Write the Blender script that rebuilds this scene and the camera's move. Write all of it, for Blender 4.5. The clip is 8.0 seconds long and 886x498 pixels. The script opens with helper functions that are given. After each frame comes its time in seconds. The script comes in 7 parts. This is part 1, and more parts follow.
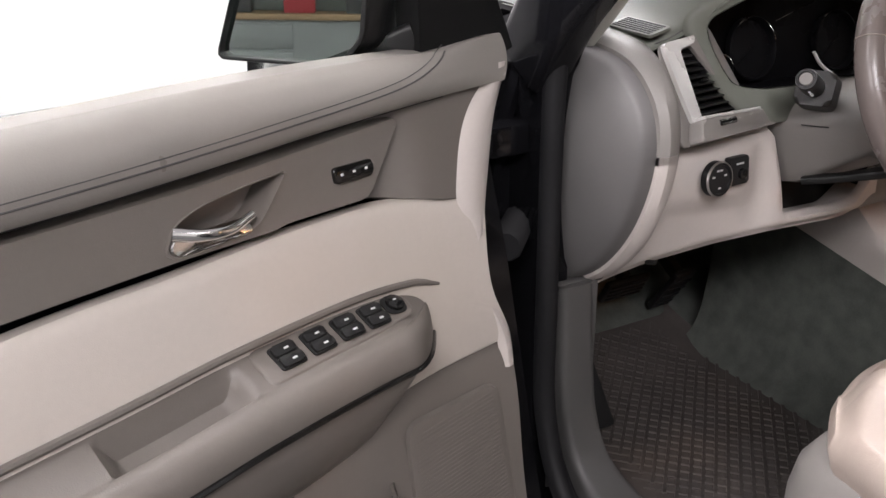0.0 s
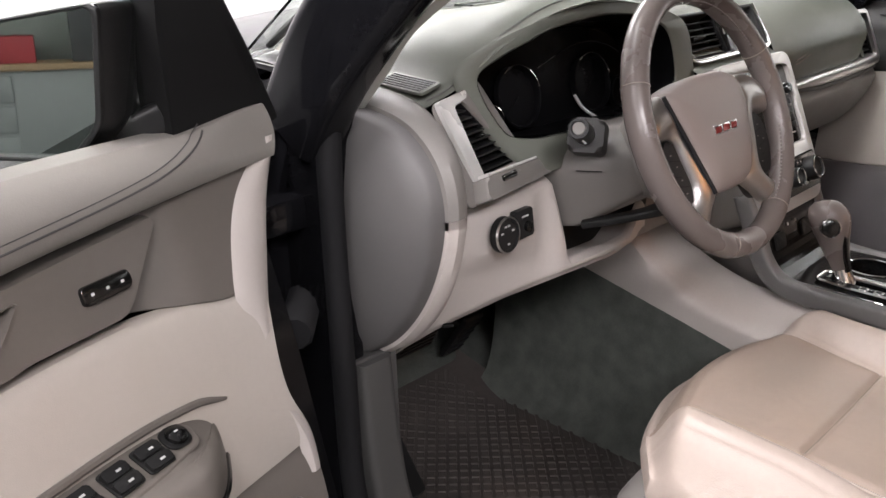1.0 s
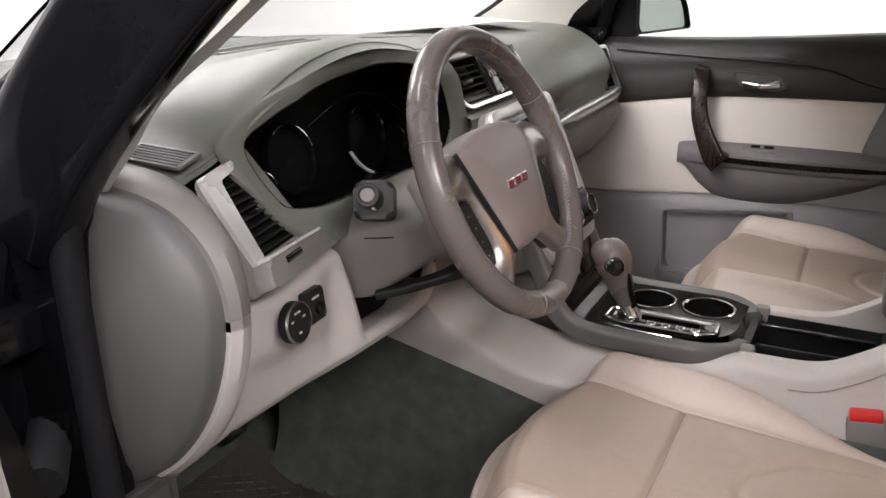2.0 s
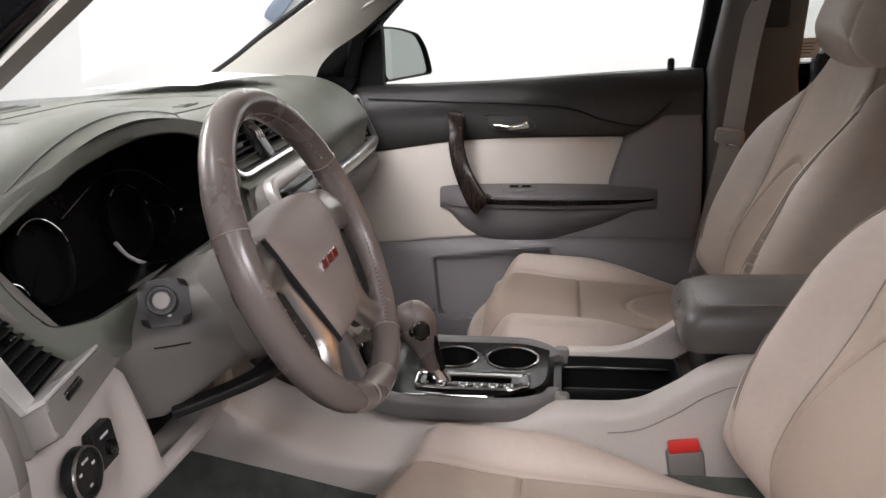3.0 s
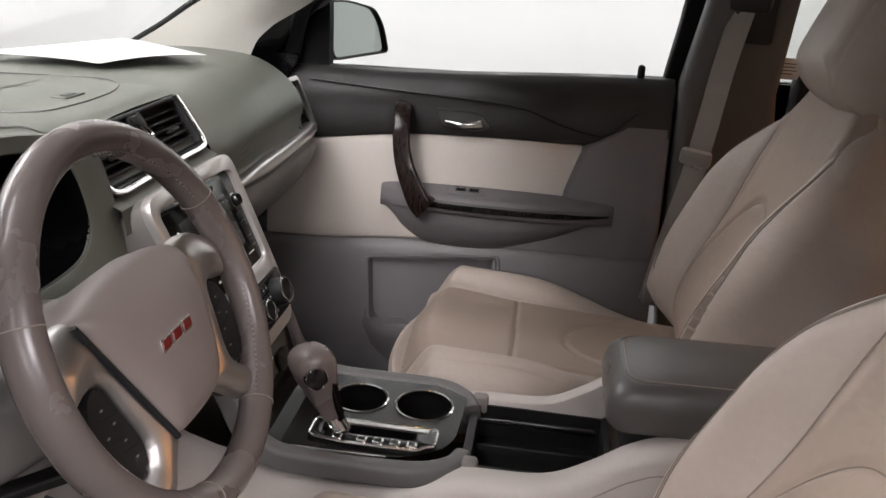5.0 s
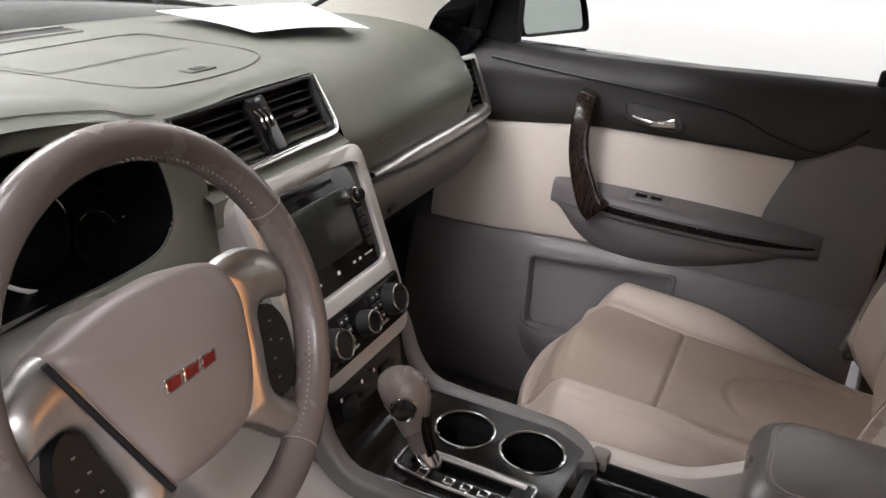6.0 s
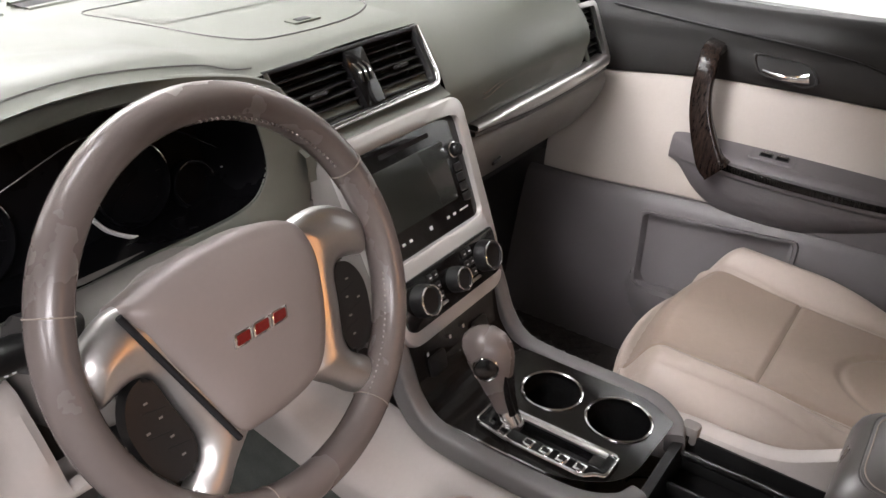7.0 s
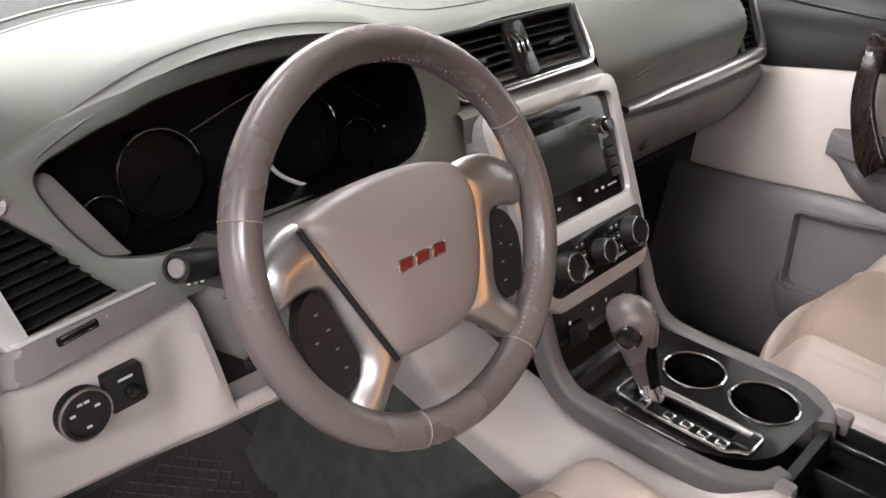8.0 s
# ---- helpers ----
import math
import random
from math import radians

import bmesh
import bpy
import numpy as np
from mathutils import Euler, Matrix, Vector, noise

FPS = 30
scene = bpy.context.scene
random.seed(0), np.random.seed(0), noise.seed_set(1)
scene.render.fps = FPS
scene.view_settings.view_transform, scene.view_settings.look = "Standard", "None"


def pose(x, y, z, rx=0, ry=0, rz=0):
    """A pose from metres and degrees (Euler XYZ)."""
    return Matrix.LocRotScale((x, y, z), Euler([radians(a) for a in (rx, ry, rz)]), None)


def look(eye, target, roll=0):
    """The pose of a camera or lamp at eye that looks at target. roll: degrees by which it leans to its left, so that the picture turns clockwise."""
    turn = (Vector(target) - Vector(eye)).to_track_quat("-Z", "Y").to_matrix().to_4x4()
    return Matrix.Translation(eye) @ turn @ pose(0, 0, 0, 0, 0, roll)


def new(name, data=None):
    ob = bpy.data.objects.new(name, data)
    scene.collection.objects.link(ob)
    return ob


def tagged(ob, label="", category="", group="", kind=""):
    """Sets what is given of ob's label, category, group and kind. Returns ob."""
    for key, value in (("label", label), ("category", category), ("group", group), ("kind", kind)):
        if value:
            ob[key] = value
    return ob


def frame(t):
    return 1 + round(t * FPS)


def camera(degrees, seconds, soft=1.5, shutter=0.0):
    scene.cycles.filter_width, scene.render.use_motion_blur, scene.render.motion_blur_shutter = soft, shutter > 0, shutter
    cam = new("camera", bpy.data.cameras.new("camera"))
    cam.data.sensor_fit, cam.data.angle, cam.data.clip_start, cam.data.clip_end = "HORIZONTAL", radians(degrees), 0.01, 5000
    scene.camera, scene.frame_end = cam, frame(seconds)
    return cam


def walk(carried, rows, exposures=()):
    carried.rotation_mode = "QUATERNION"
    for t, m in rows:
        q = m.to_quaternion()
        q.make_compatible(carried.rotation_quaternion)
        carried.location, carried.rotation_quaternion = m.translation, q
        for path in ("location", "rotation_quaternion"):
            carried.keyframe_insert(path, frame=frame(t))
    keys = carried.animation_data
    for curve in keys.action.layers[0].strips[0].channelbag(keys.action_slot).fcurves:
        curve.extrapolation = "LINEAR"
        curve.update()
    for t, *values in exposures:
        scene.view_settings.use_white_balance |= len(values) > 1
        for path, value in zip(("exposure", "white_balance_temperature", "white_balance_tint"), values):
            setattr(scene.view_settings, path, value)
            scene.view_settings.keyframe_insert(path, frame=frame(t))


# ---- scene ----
cam = camera(55.9, 8.0)
PATH = [
    (0, (-1.47, -0.614, 1.333), (-0.616, 1.02, 0.556), -0.8),
    (0.5, (-1.441, -0.561, 1.342), (-0.363, 0.947, 0.592), -1.4),
    (1, (-1.425, -0.509, 1.355), (-0.113, 0.818, 0.636), -1.2),
    (1.5, (-1.384, -0.463, 1.36), (0.11, 0.677, 0.676), -0.8),
    (1.7, (-1.364, -0.433, 1.362), (0.205, 0.607, 0.687), -0.9),
    (3, (-1.249, -0.258, 1.373), (0.645, 0.02, 0.795), -1.8),
    (3.5, (-1.202, -0.196, 1.38), (0.718, -0.209, 0.819), -1.9),
    (4, (-1.144, -0.198, 1.394), (0.762, -0.316, 0.798), -0.6),
    (4.2, (-1.118, -0.211, 1.404), (0.784, -0.307, 0.791), 0.1),
    (5.3, (-0.983, -0.359, 1.459), (0.843, 0.022, 0.736), 3.9),
    (5.5, (-0.916, -0.377, 1.458), (0.876, 0.117, 0.72), 3.9),
    (6, (-0.848, -0.405, 1.481), (0.831, 0.307, 0.66), 4.7),
    (6.5, (-0.815, -0.434, 1.505), (0.733, 0.447, 0.597), 3.7),
    (7, (-0.805, -0.44, 1.501), (0.665, 0.508, 0.532), 3.0),
    (7.5, (-0.835, -0.444, 1.479), (0.57, 0.593, 0.504), 2.9),
    (8, (-0.864, -0.457, 1.45), (0.433, 0.745, 0.516), 1.2),
]
walk(cam, [(t, look(eye, target, roll)) for t, eye, target, roll in PATH], [(0.0, 0.14), (1.0, 0.13), (2.0, -0.03), (3.5, -0.24), (5.0, -0.36), (5.5, -0.36), (6.2, -0.06), (7.0, 0.17), (8.0, 0.33)])

# ---- world, lamps ----
world = bpy.data.worlds.new("world")
scene.world = world
world.use_nodes = True
world.node_tree.nodes["Background"].inputs[0].default_value = (0.9, 0.95, 1.0, 1)
world.node_tree.nodes["Background"].inputs[1].default_value = 0.02
scene.view_settings.exposure = 0.0


def area_lamp(name, m, sx, sy, watts, colour):
    data = bpy.data.lights.new(name, "AREA")
    data.shape, data.size, data.size_y, data.energy, data.color = "RECTANGLE", sx, sy, watts, colour
    ob = new(name, data)
    ob.matrix_world = m
    return ob


COOL = (1.0, 0.948, 0.985)
# unseen lights added to fit the shading: over the car, washing the walls, and one far row tilted towards the car
LAMPS = [(look((-6.2, -1.6, 3.3), (-0.2, 0.0, 1.0)), 2.4, 0.6, 62), (look((1.2, 3.9, 3.5), (-0.1, -0.5, 1.1)), 2.4, 0.5, 90), (pose(0.5, -4.6, 3.55), 2.4, 0.5, 8),
         (look((-2.6, 4.2, 3.5), (-2.6, 5.5, 1.5)), 2.4, 0.5, 125), (look((1.6, 4.2, 3.5), (1.6, 5.5, 1.5)), 2.4, 0.5, 50),
         (look((3.3, -1.6, 3.5), (4.5, -1.6, 1.5)), 2.4, 0.5, 60), (look((3.3, 1.6, 3.5), (4.5, 1.6, 1.5)), 2.4, 0.5, 60),
         (look((-3.5, 0.8, 3.40), (-0.3, -0.3, 0.9)), 1.6, 0.5, 36), (look((-2.15, 0.35, 3.45), (-0.6, -0.1, 0.9)), 1.6, 0.4, 58), (look((-2.9, -3.1, 3.5), (-0.5, 0.0, 1.0)), 2.0, 0.5, 115),
         (pose(-1.35, 1.0, 3.55), 1.8, 0.5, 36)]
for m, sx, sy, w in LAMPS:
    area_lamp("unseen_ceiling_light", m, sx, sy, w, COOL)
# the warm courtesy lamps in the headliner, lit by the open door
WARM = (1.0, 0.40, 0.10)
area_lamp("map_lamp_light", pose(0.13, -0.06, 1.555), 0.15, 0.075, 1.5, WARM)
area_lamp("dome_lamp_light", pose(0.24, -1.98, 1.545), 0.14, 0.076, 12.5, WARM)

# ---- materials ----
def base_material(name, colour, rough, metal=0.0):
    m = bpy.data.materials.new(name)
    m.use_nodes = True
    b = m.node_tree.nodes["Principled BSDF"]
    b.inputs["Base Color"].default_value = (*colour, 1)
    b.inputs["Roughness"].default_value = rough
    b.inputs["Metallic"].default_value = metal
    return m, m.node_tree, b


def surface(name, colour, rough, metal=0.0, vary=0.12, patch=7.0, grain=900.0, bump=0.15, depth=0.0006, cells=False, rough_vary=0.1,
            stretch=(1, 1, 1), stain=None, spec=0.5, crease=0.0):
    """A surface with colour that drifts over hands' widths, a fine grain in relief and uneven gloss."""
    m, tree, b = base_material(name, colour, rough, metal)
    n, l = tree.nodes, tree.links
    b.inputs["Specular IOR Level"].default_value = spec
    co = n.new("ShaderNodeTexCoord")
    mp = n.new("ShaderNodeMapping")
    mp.inputs["Scale"].default_value = stretch
    l.new(co.outputs["Object"], mp.inputs[0])
    big = n.new("ShaderNodeTexNoise")
    big.inputs["Scale"].default_value, big.inputs["Detail"].default_value = patch, 5
    l.new(mp.outputs[0], big.inputs[0])
    fine = n.new("ShaderNodeTexNoise")
    fine.inputs["Scale"].default_value, fine.inputs["Detail"].default_value = grain * 0.25, 3
    l.new(mp.outputs[0], fine.inputs[0])
    mixv = n.new("ShaderNodeMath")
    mixv.operation = "MULTIPLY_ADD"
    l.new(fine.outputs[0], mixv.inputs[0])
    mixv.inputs[1].default_value = 0.35
    l.new(big.outputs[0], mixv.inputs[2])
    ramp = n.new("ShaderNodeMapRange")
    ramp.inputs[1].default_value, ramp.inputs[2].default_value = 0.35, 1.0
    ramp.inputs[3].default_value, ramp.inputs[4].default_value = 1 - vary, 1 + vary
    l.new(mixv.outputs[0], ramp.inputs[0])
    mul = n.new("ShaderNodeMix")
    mul.data_type, mul.blend_type = "RGBA", "MULTIPLY"
    mul.inputs[0].default_value = 1.0
    mul.inputs[6].default_value = (*colour, 1)
    l.new(ramp.outputs[0], mul.inputs[7])
    out = mul.outputs[2]
    if stain:
        blot = n.new("ShaderNodeTexNoise")
        blot.inputs["Scale"].default_value, blot.inputs["Detail"].default_value = 3.2, 6
        l.new(mp.outputs[0], blot.inputs[0])
        edge = n.new("ShaderNodeMapRange")
        edge.inputs[1].default_value, edge.inputs[2].default_value = 0.52, 0.75
        edge.inputs[3].default_value, edge.inputs[4].default_value = 0.0, 0.6
        l.new(blot.outputs[0], edge.inputs[0])
        mx = n.new("ShaderNodeMix")
        mx.data_type = "RGBA"
        l.new(edge.outputs[0], mx.inputs[0])
        l.new(out, mx.inputs[6])
        mx.inputs[7].default_value = (*stain, 1)
        out = mx.outputs[2]
    l.new(out, b.inputs["Base Color"])
    rr = n.new("ShaderNodeMapRange")
    rr.inputs[1].default_value, rr.inputs[2].default_value = 0.3, 0.7
    rr.inputs[3].default_value, rr.inputs[4].default_value = max(rough - rough_vary, 0.03), min(rough + rough_vary, 1)
    l.new(big.outputs[0], rr.inputs[0])
    l.new(rr.outputs[0], b.inputs["Roughness"])
    if bump:
        if cells:
            tex = n.new("ShaderNodeTexVoronoi")
            tex.feature = "DISTANCE_TO_EDGE"
            tex.inputs["Scale"].default_value = grain
            height = tex.outputs["Distance"]
        else:
            tex = n.new("ShaderNodeTexNoise")
            tex.inputs["Scale"].default_value, tex.inputs["Detail"].default_value = grain, 4
            height = tex.outputs[0]
        l.new(mp.outputs[0], tex.inputs[0])
        bp = n.new("ShaderNodeBump")
        bp.inputs["Strength"].default_value, bp.inputs["Distance"].default_value = bump, depth
        l.new(height, bp.inputs["Height"])
        l.new(bp.outputs[0], b.inputs["Normal"])
        if crease:
            soft = n.new("ShaderNodeTexNoise")
            soft.inputs["Scale"].default_value, soft.inputs["Detail"].default_value, soft.inputs["Distortion"].default_value = 16, 3, 1.2
            l.new(mp.outputs[0], soft.inputs[0])
            b2 = n.new("ShaderNodeBump")
            b2.inputs["Strength"].default_value, b2.inputs["Distance"].default_value = 1.0, crease
            l.new(soft.outputs[0], b2.inputs["Height"])
            l.new(b2.outputs[0], bp.inputs["Normal"])
    return m


SEAT = surface("seat_leather", (0.44, 0.372, 0.322), 0.42, vary=0.10, patch=5, grain=480, bump=0.30, depth=0.0012, cells=True, stain=(0.39, 0.317, 0.268), crease=0.0016)
SEAM = surface("seam_thread", (0.25, 0.21, 0.178), 0.8, bump=0)
PAD = surface("dash_pad_vinyl", (0.124, 0.131, 0.109), 0.50, vary=0.08, patch=4, grain=700, bump=0.30, depth=0.0007, cells=True)
TRIM = surface("grey_trim_plastic", (0.185, 0.172, 0.160), 0.48, vary=0.07, grain=900, bump=0.25)
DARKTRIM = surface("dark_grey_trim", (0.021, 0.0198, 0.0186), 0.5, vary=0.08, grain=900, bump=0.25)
CREAM = surface("cream_trim_vinyl", (0.47, 0.43, 0.40), 0.50, vary=0.07, patch=4, grain=650, bump=0.25, depth=0.0007, cells=True)
INSERT = surface("door_insert_vinyl", (0.47, 0.428, 0.385), 0.48, vary=0.07, patch=4, grain=600, bump=0.25, depth=0.0007, cells=True, stain=(0.43, 0.38, 0.325), crease=0.001)
RIMLEATHER = surface("wheel_leather", (0.128, 0.107, 0.099), 0.25, vary=0.05, patch=9, grain=900, bump=0.10, rough_vary=0.07)
HUBVINYL = surface("hub_vinyl", (0.225, 0.190, 0.177), 0.46, vary=0.06, grain=900, bump=0.25, depth=0.0006, cells=True)
SILVER = surface("satin_silver", (0.56, 0.545, 0.53), 0.36, 1.0, vary=0.06, grain=1200, bump=0.05, rough_vary=0.05)
BEZEL = surface("painted_silver", (0.50, 0.485, 0.465), 0.36, 0.60, vary=0.05, grain=1200, bump=0.05)
CHROME = surface("chrome", (0.78, 0.77, 0.76), 0.10, 1.0, vary=0.03, bump=0, rough_vary=0.04)
BLACKGLOSS = surface("piano_black", (0.006, 0.006, 0.006), 0.12, vary=0.2, bump=0, rough_vary=0.06)
GREYPLASTIC = surface("dark_titanium_plastic", (0.112, 0.107, 0.104), 0.46, vary=0.07, grain=900, bump=0.25)
# silver trim; the gleam of a nearby lamp is put into the bright base
GLEAMSILVER = surface("silver_painted_gleam", (0.62, 0.605, 0.585), 0.33, 0.25, vary=0.04, grain=1200, bump=0.05)
MATTEBLACK = surface("matte_black_plastic", (0.009, 0.009, 0.009), 0.65, vary=0.15, grain=900, bump=0.2, spec=0.12)
DIALBLACK = surface("dial_black", (0.004, 0.004, 0.0045), 0.30, vary=0.2, bump=0, spec=0.05)
LID = surface("armrest_vinyl", (0.080, 0.074, 0.070), 0.36, vary=0.08, patch=6, grain=700, bump=0.25, depth=0.0006, cells=True)
SEATMID = surface("seat_insert_leather", (0.335, 0.264, 0.214), 0.48, vary=0.10, patch=6, grain=520, bump=0.35, depth=0.0012, cells=True, stain=(0.285, 0.215, 0.168), crease=0.0016)
BLACKPLASTIC = surface("black_plastic", (0.012, 0.012, 0.012), 0.42, vary=0.15, grain=900, bump=0.2, spec=0.3)
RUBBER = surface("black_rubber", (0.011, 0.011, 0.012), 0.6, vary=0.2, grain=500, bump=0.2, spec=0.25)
PAINT = surface("black_car_paint", (0.006, 0.006, 0.007), 0.12, vary=0.2, bump=0, rough_vary=0.05, spec=0.22)
CARPET = surface("carpet_pile", (0.105, 0.113, 0.102), 0.95, vary=0.35, patch=25, grain=1500, bump=0.9, depth=0.003, spec=0.1)
MAT_RUBBER = surface("mat_rubber", (0.055, 0.048, 0.044), 0.75, vary=0.3, patch=18, grain=400, bump=0.3, stain=(0.085, 0.062, 0.046), spec=0.3)
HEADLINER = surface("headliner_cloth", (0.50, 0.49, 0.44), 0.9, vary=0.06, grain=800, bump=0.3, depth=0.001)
WEB = surface("belt_webbing", (0.30, 0.27, 0.25), 0.75, vary=0.12, grain=700, bump=0.5, stretch=(1, 1, 3))
RED = surface("red_plastic", (0.62, 0.03, 0.025), 0.35, vary=0.1, bump=0)
REDCHROME = surface("red_enamel", (0.17, 0.016, 0.014), 0.25, 0.2, bump=0)
# headliner cloth darkened for the roof, to cut light bounced into the cabin
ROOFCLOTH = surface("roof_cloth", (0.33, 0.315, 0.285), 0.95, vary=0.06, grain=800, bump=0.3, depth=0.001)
DOORGREY = surface("mauve_grey_door_plastic", (0.128, 0.117, 0.119), 0.46, vary=0.07, patch=6, grain=900, bump=0.25)
PAPER = surface("paper", (0.82, 0.82, 0.80), 0.7, vary=0.03, grain=300, bump=0.1)
SYMBOL = surface("switch_symbol", (0.55, 0.55, 0.55), 0.6, bump=0)
WHITEWALL = surface("white_wall_paint", (0.82, 0.82, 0.81), 0.7, vary=0.03, patch=1.5, grain=60, bump=0.15, depth=0.003)
DOORVINYL = surface("taupe_door_vinyl", (0.135, 0.120, 0.106), 0.44, vary=0.08, patch=5, grain=700, bump=0.3, depth=0.0005, stain=(0.115, 0.101, 0.088))
DOORPAD = surface("taupe_pad_vinyl", (0.190, 0.176, 0.160), 0.36, vary=0.06, patch=5, grain=700, bump=0.25, depth=0.0005)
KICKTRIM = surface("dark_kick_plastic", (0.062, 0.060, 0.058), 0.5, vary=0.10, patch=8, grain=900, bump=0.3, stain=(0.085, 0.078, 0.070))
GREENWALL = surface("grey_green_wall_paint", (0.28, 0.30, 0.28), 0.7, vary=0.05, patch=1.5, grain=60, bump=0.15, depth=0.003)
CONCRETE = surface("painted_concrete", (0.075, 0.075, 0.074), 0.45, vary=0.12, patch=1.2, grain=40, bump=0.2, depth=0.003)
LAMPWHITE = surface("lamp_housing", (0.8, 0.8, 0.8), 0.5, vary=0.02, bump=0)
PINE = surface("pine_board", (0.40, 0.27, 0.16), 0.55, vary=0.25, patch=6, grain=120, bump=0.2, stretch=(1, 0.12, 1))
GREYSHEET = surface("grey_sheet_metal", (0.30, 0.31, 0.31), 0.5, vary=0.08, grain=100, bump=0.1)
BLUEGREY = surface("blue_grey_webbing", (0.20, 0.24, 0.31), 0.8, vary=0.15, grain=300, bump=0.3)
REDBOX = surface("red_box_card", (0.40, 0.05, 0.06), 0.6, vary=0.1, bump=0)
DARKBOX = surface("dark_box_card", (0.06, 0.06, 0.065), 0.6, vary=0.1, bump=0)
SCREENGLASS = surface("screen_glass", (0.030, 0.034, 0.030), 0.18, vary=0.1, bump=0, rough_vary=0.02)


def wood_material(name, low, high, rough):
    m, tree, b = base_material(name, low, rough)
    n, l = tree.nodes, tree.links
    co = n.new("ShaderNodeTexCoord")
    mp = n.new("ShaderNodeMapping")
    mp.inputs["Scale"].default_value = (22, 22, 0.6)
    mp.inputs["Rotation"].default_value = (0.2, 0.1, 0.1)
    l.new(co.outputs["Object"], mp.inputs[0])
    no = n.new("ShaderNodeTexNoise")
    no.inputs["Scale"].default_value, no.inputs["Detail"].default_value, no.inputs["Distortion"].default_value = 14, 4, 0.25
    l.new(mp.outputs[0], no.inputs[0])
    cr = n.new("ShaderNodeValToRGB")
    cr.color_ramp.elements[0].position, cr.color_ramp.elements[0].color = 0.36, (*low, 1)
    cr.color_ramp.elements[1].position, cr.color_ramp.elements[1].color = 0.68, (*high, 1)
    l.new(no.outputs[0], cr.inputs[0])
    l.new(cr.outputs[0], b.inputs["Base Color"])
    b.inputs["Specular IOR Level"].default_value = 0.25
    return m


WOOD = wood_material("dark_wood_grain", (0.007, 0.005, 0.0045), (0.034, 0.021, 0.016), 0.16)
DARKWOOD = wood_material("black_wood_grain", (0.006, 0.0055, 0.005), (0.0095, 0.008, 0.007), 0.13)


def clear_glass(name, tint):
    m, tree, b = base_material(name, tint, 0.0)
    b.inputs["Transmission Weight"].default_value = 1.0
    b.inputs["IOR"].default_value = 1.12
    return m


GLASS = clear_glass("window_glass", (0.93, 0.97, 0.94))
TINTED = clear_glass("tinted_glass", (0.62, 0.66, 0.62))
MIRROR, _, _ = base_material("mirror_silvering", (0.60, 0.66, 0.63), 0.015, 1.0)
LIGHTPANEL, _, _lp = base_material("lamp_diffuser", (1, 1, 1), 0.5)
_lp.inputs["Emission Color"].default_value = (*COOL, 1)
_lp.inputs["Emission Strength"].default_value = 6.0

# ---- mesh helpers ----
from mathutils.geometry import delaunay_2d_cdt

WORLD = {}


def thing(name, at, label, category, group="", kind=""):
    ob = new(name)
    ob.empty_display_size = 0.05
    ob.location = at
    WORLD[ob.name] = Matrix.Translation(at)
    return tagged(ob, label, category, group, kind)


def mesh_of(name, bm, material, smooth=True, angle=38):
    bmesh.ops.remove_doubles(bm, verts=bm.verts, dist=1e-6)
    bmesh.ops.recalc_face_normals(bm, faces=bm.faces)
    me = bpy.data.meshes.new(name)
    bm.to_mesh(me)
    bm.free()
    me.materials.append(material)
    if smooth:
        me.polygons.foreach_set("use_smooth", [True] * len(me.polygons))
        me.set_sharp_from_angle(angle=radians(angle))
    return me


def part(name, bm, material, parent=None, label="", smooth=True, angle=38):
    me = bm if isinstance(bm, bpy.types.Mesh) else mesh_of(name, bm, material, smooth, angle)
    ob = new(name, me)
    WORLD[ob.name] = Matrix.Identity(4)
    if parent is not None:
        ob.parent = parent
        ob.matrix_parent_inverse = WORLD[parent.name].inverted()
    if label:
        ob["label"] = label
    return ob


def structure(name, bm, material, label, category, smooth=False):
    return tagged(part(name, bm, material, smooth=smooth), label, category, kind="structure")


def spline(points, n, closed=False):
    """n points on a smooth curve through the given ones."""
    p = np.array(points, float)
    k = len(p)
    if closed:
        t = np.linspace(0, k, n, endpoint=False)
    else:
        p = np.vstack([2 * p[0] - p[1], p, 2 * p[-1] - p[-2]])
        t = np.linspace(0, k - 1, n)
    i = np.minimum(np.floor(t).astype(int), k - 1 if closed else k - 2)
    f = (t - i)[:, None]
    a, b, c, d = ([p[(i + o - 1) % k] for o in range(4)] if closed else [p[i + o] for o in range(4)])
    return 0.5 * (2 * b + (c - a) * f + (2 * a - 5 * b + 4 * c - d) * f**2 + (3 * b - 3 * c + d - a) * f**3)


def rounded(poly, r, seg=4):
    """A polygon with its corners rounded; r may be one radius or one for each corner."""
    out, k = [], len(poly)
    for i in range(k):
        p = np.array(poly[i], float)
        a, b = np.array(poly[i - 1], float) - p, np.array(poly[(i + 1) % k], float) - p
        rr = r[i] if isinstance(r, (list, tuple)) else r
        la, lb = np.linalg.norm(a), np.linalg.norm(b)
        d = min(rr, la * 0.49, lb * 0.49)
        s, e = p + a / la * d, p + b / lb * d
        for j in range(seg + 1):
            f = j / seg
            out.append((1 - f) ** 2 * s + 2 * f * (1 - f) * p + f * f * e)
    return out


def rect(x0, y0, x1, y1):
    return [(x0, y0), (x1, y0), (x1, y1), (x0, y1)]


def even(poly, n):
    """n points at even steps along a closed outline."""
    p = np.array(poly, float)
    q = np.vstack([p, p[:1]])
    s = np.r_[0, np.cumsum(np.linalg.norm(np.diff(q, axis=0), axis=1))]
    t = np.linspace(0, s[-1], n, endpoint=False)
    return np.stack([np.interp(t, s, q[:, d]) for d in range(q.shape[1])], 1)


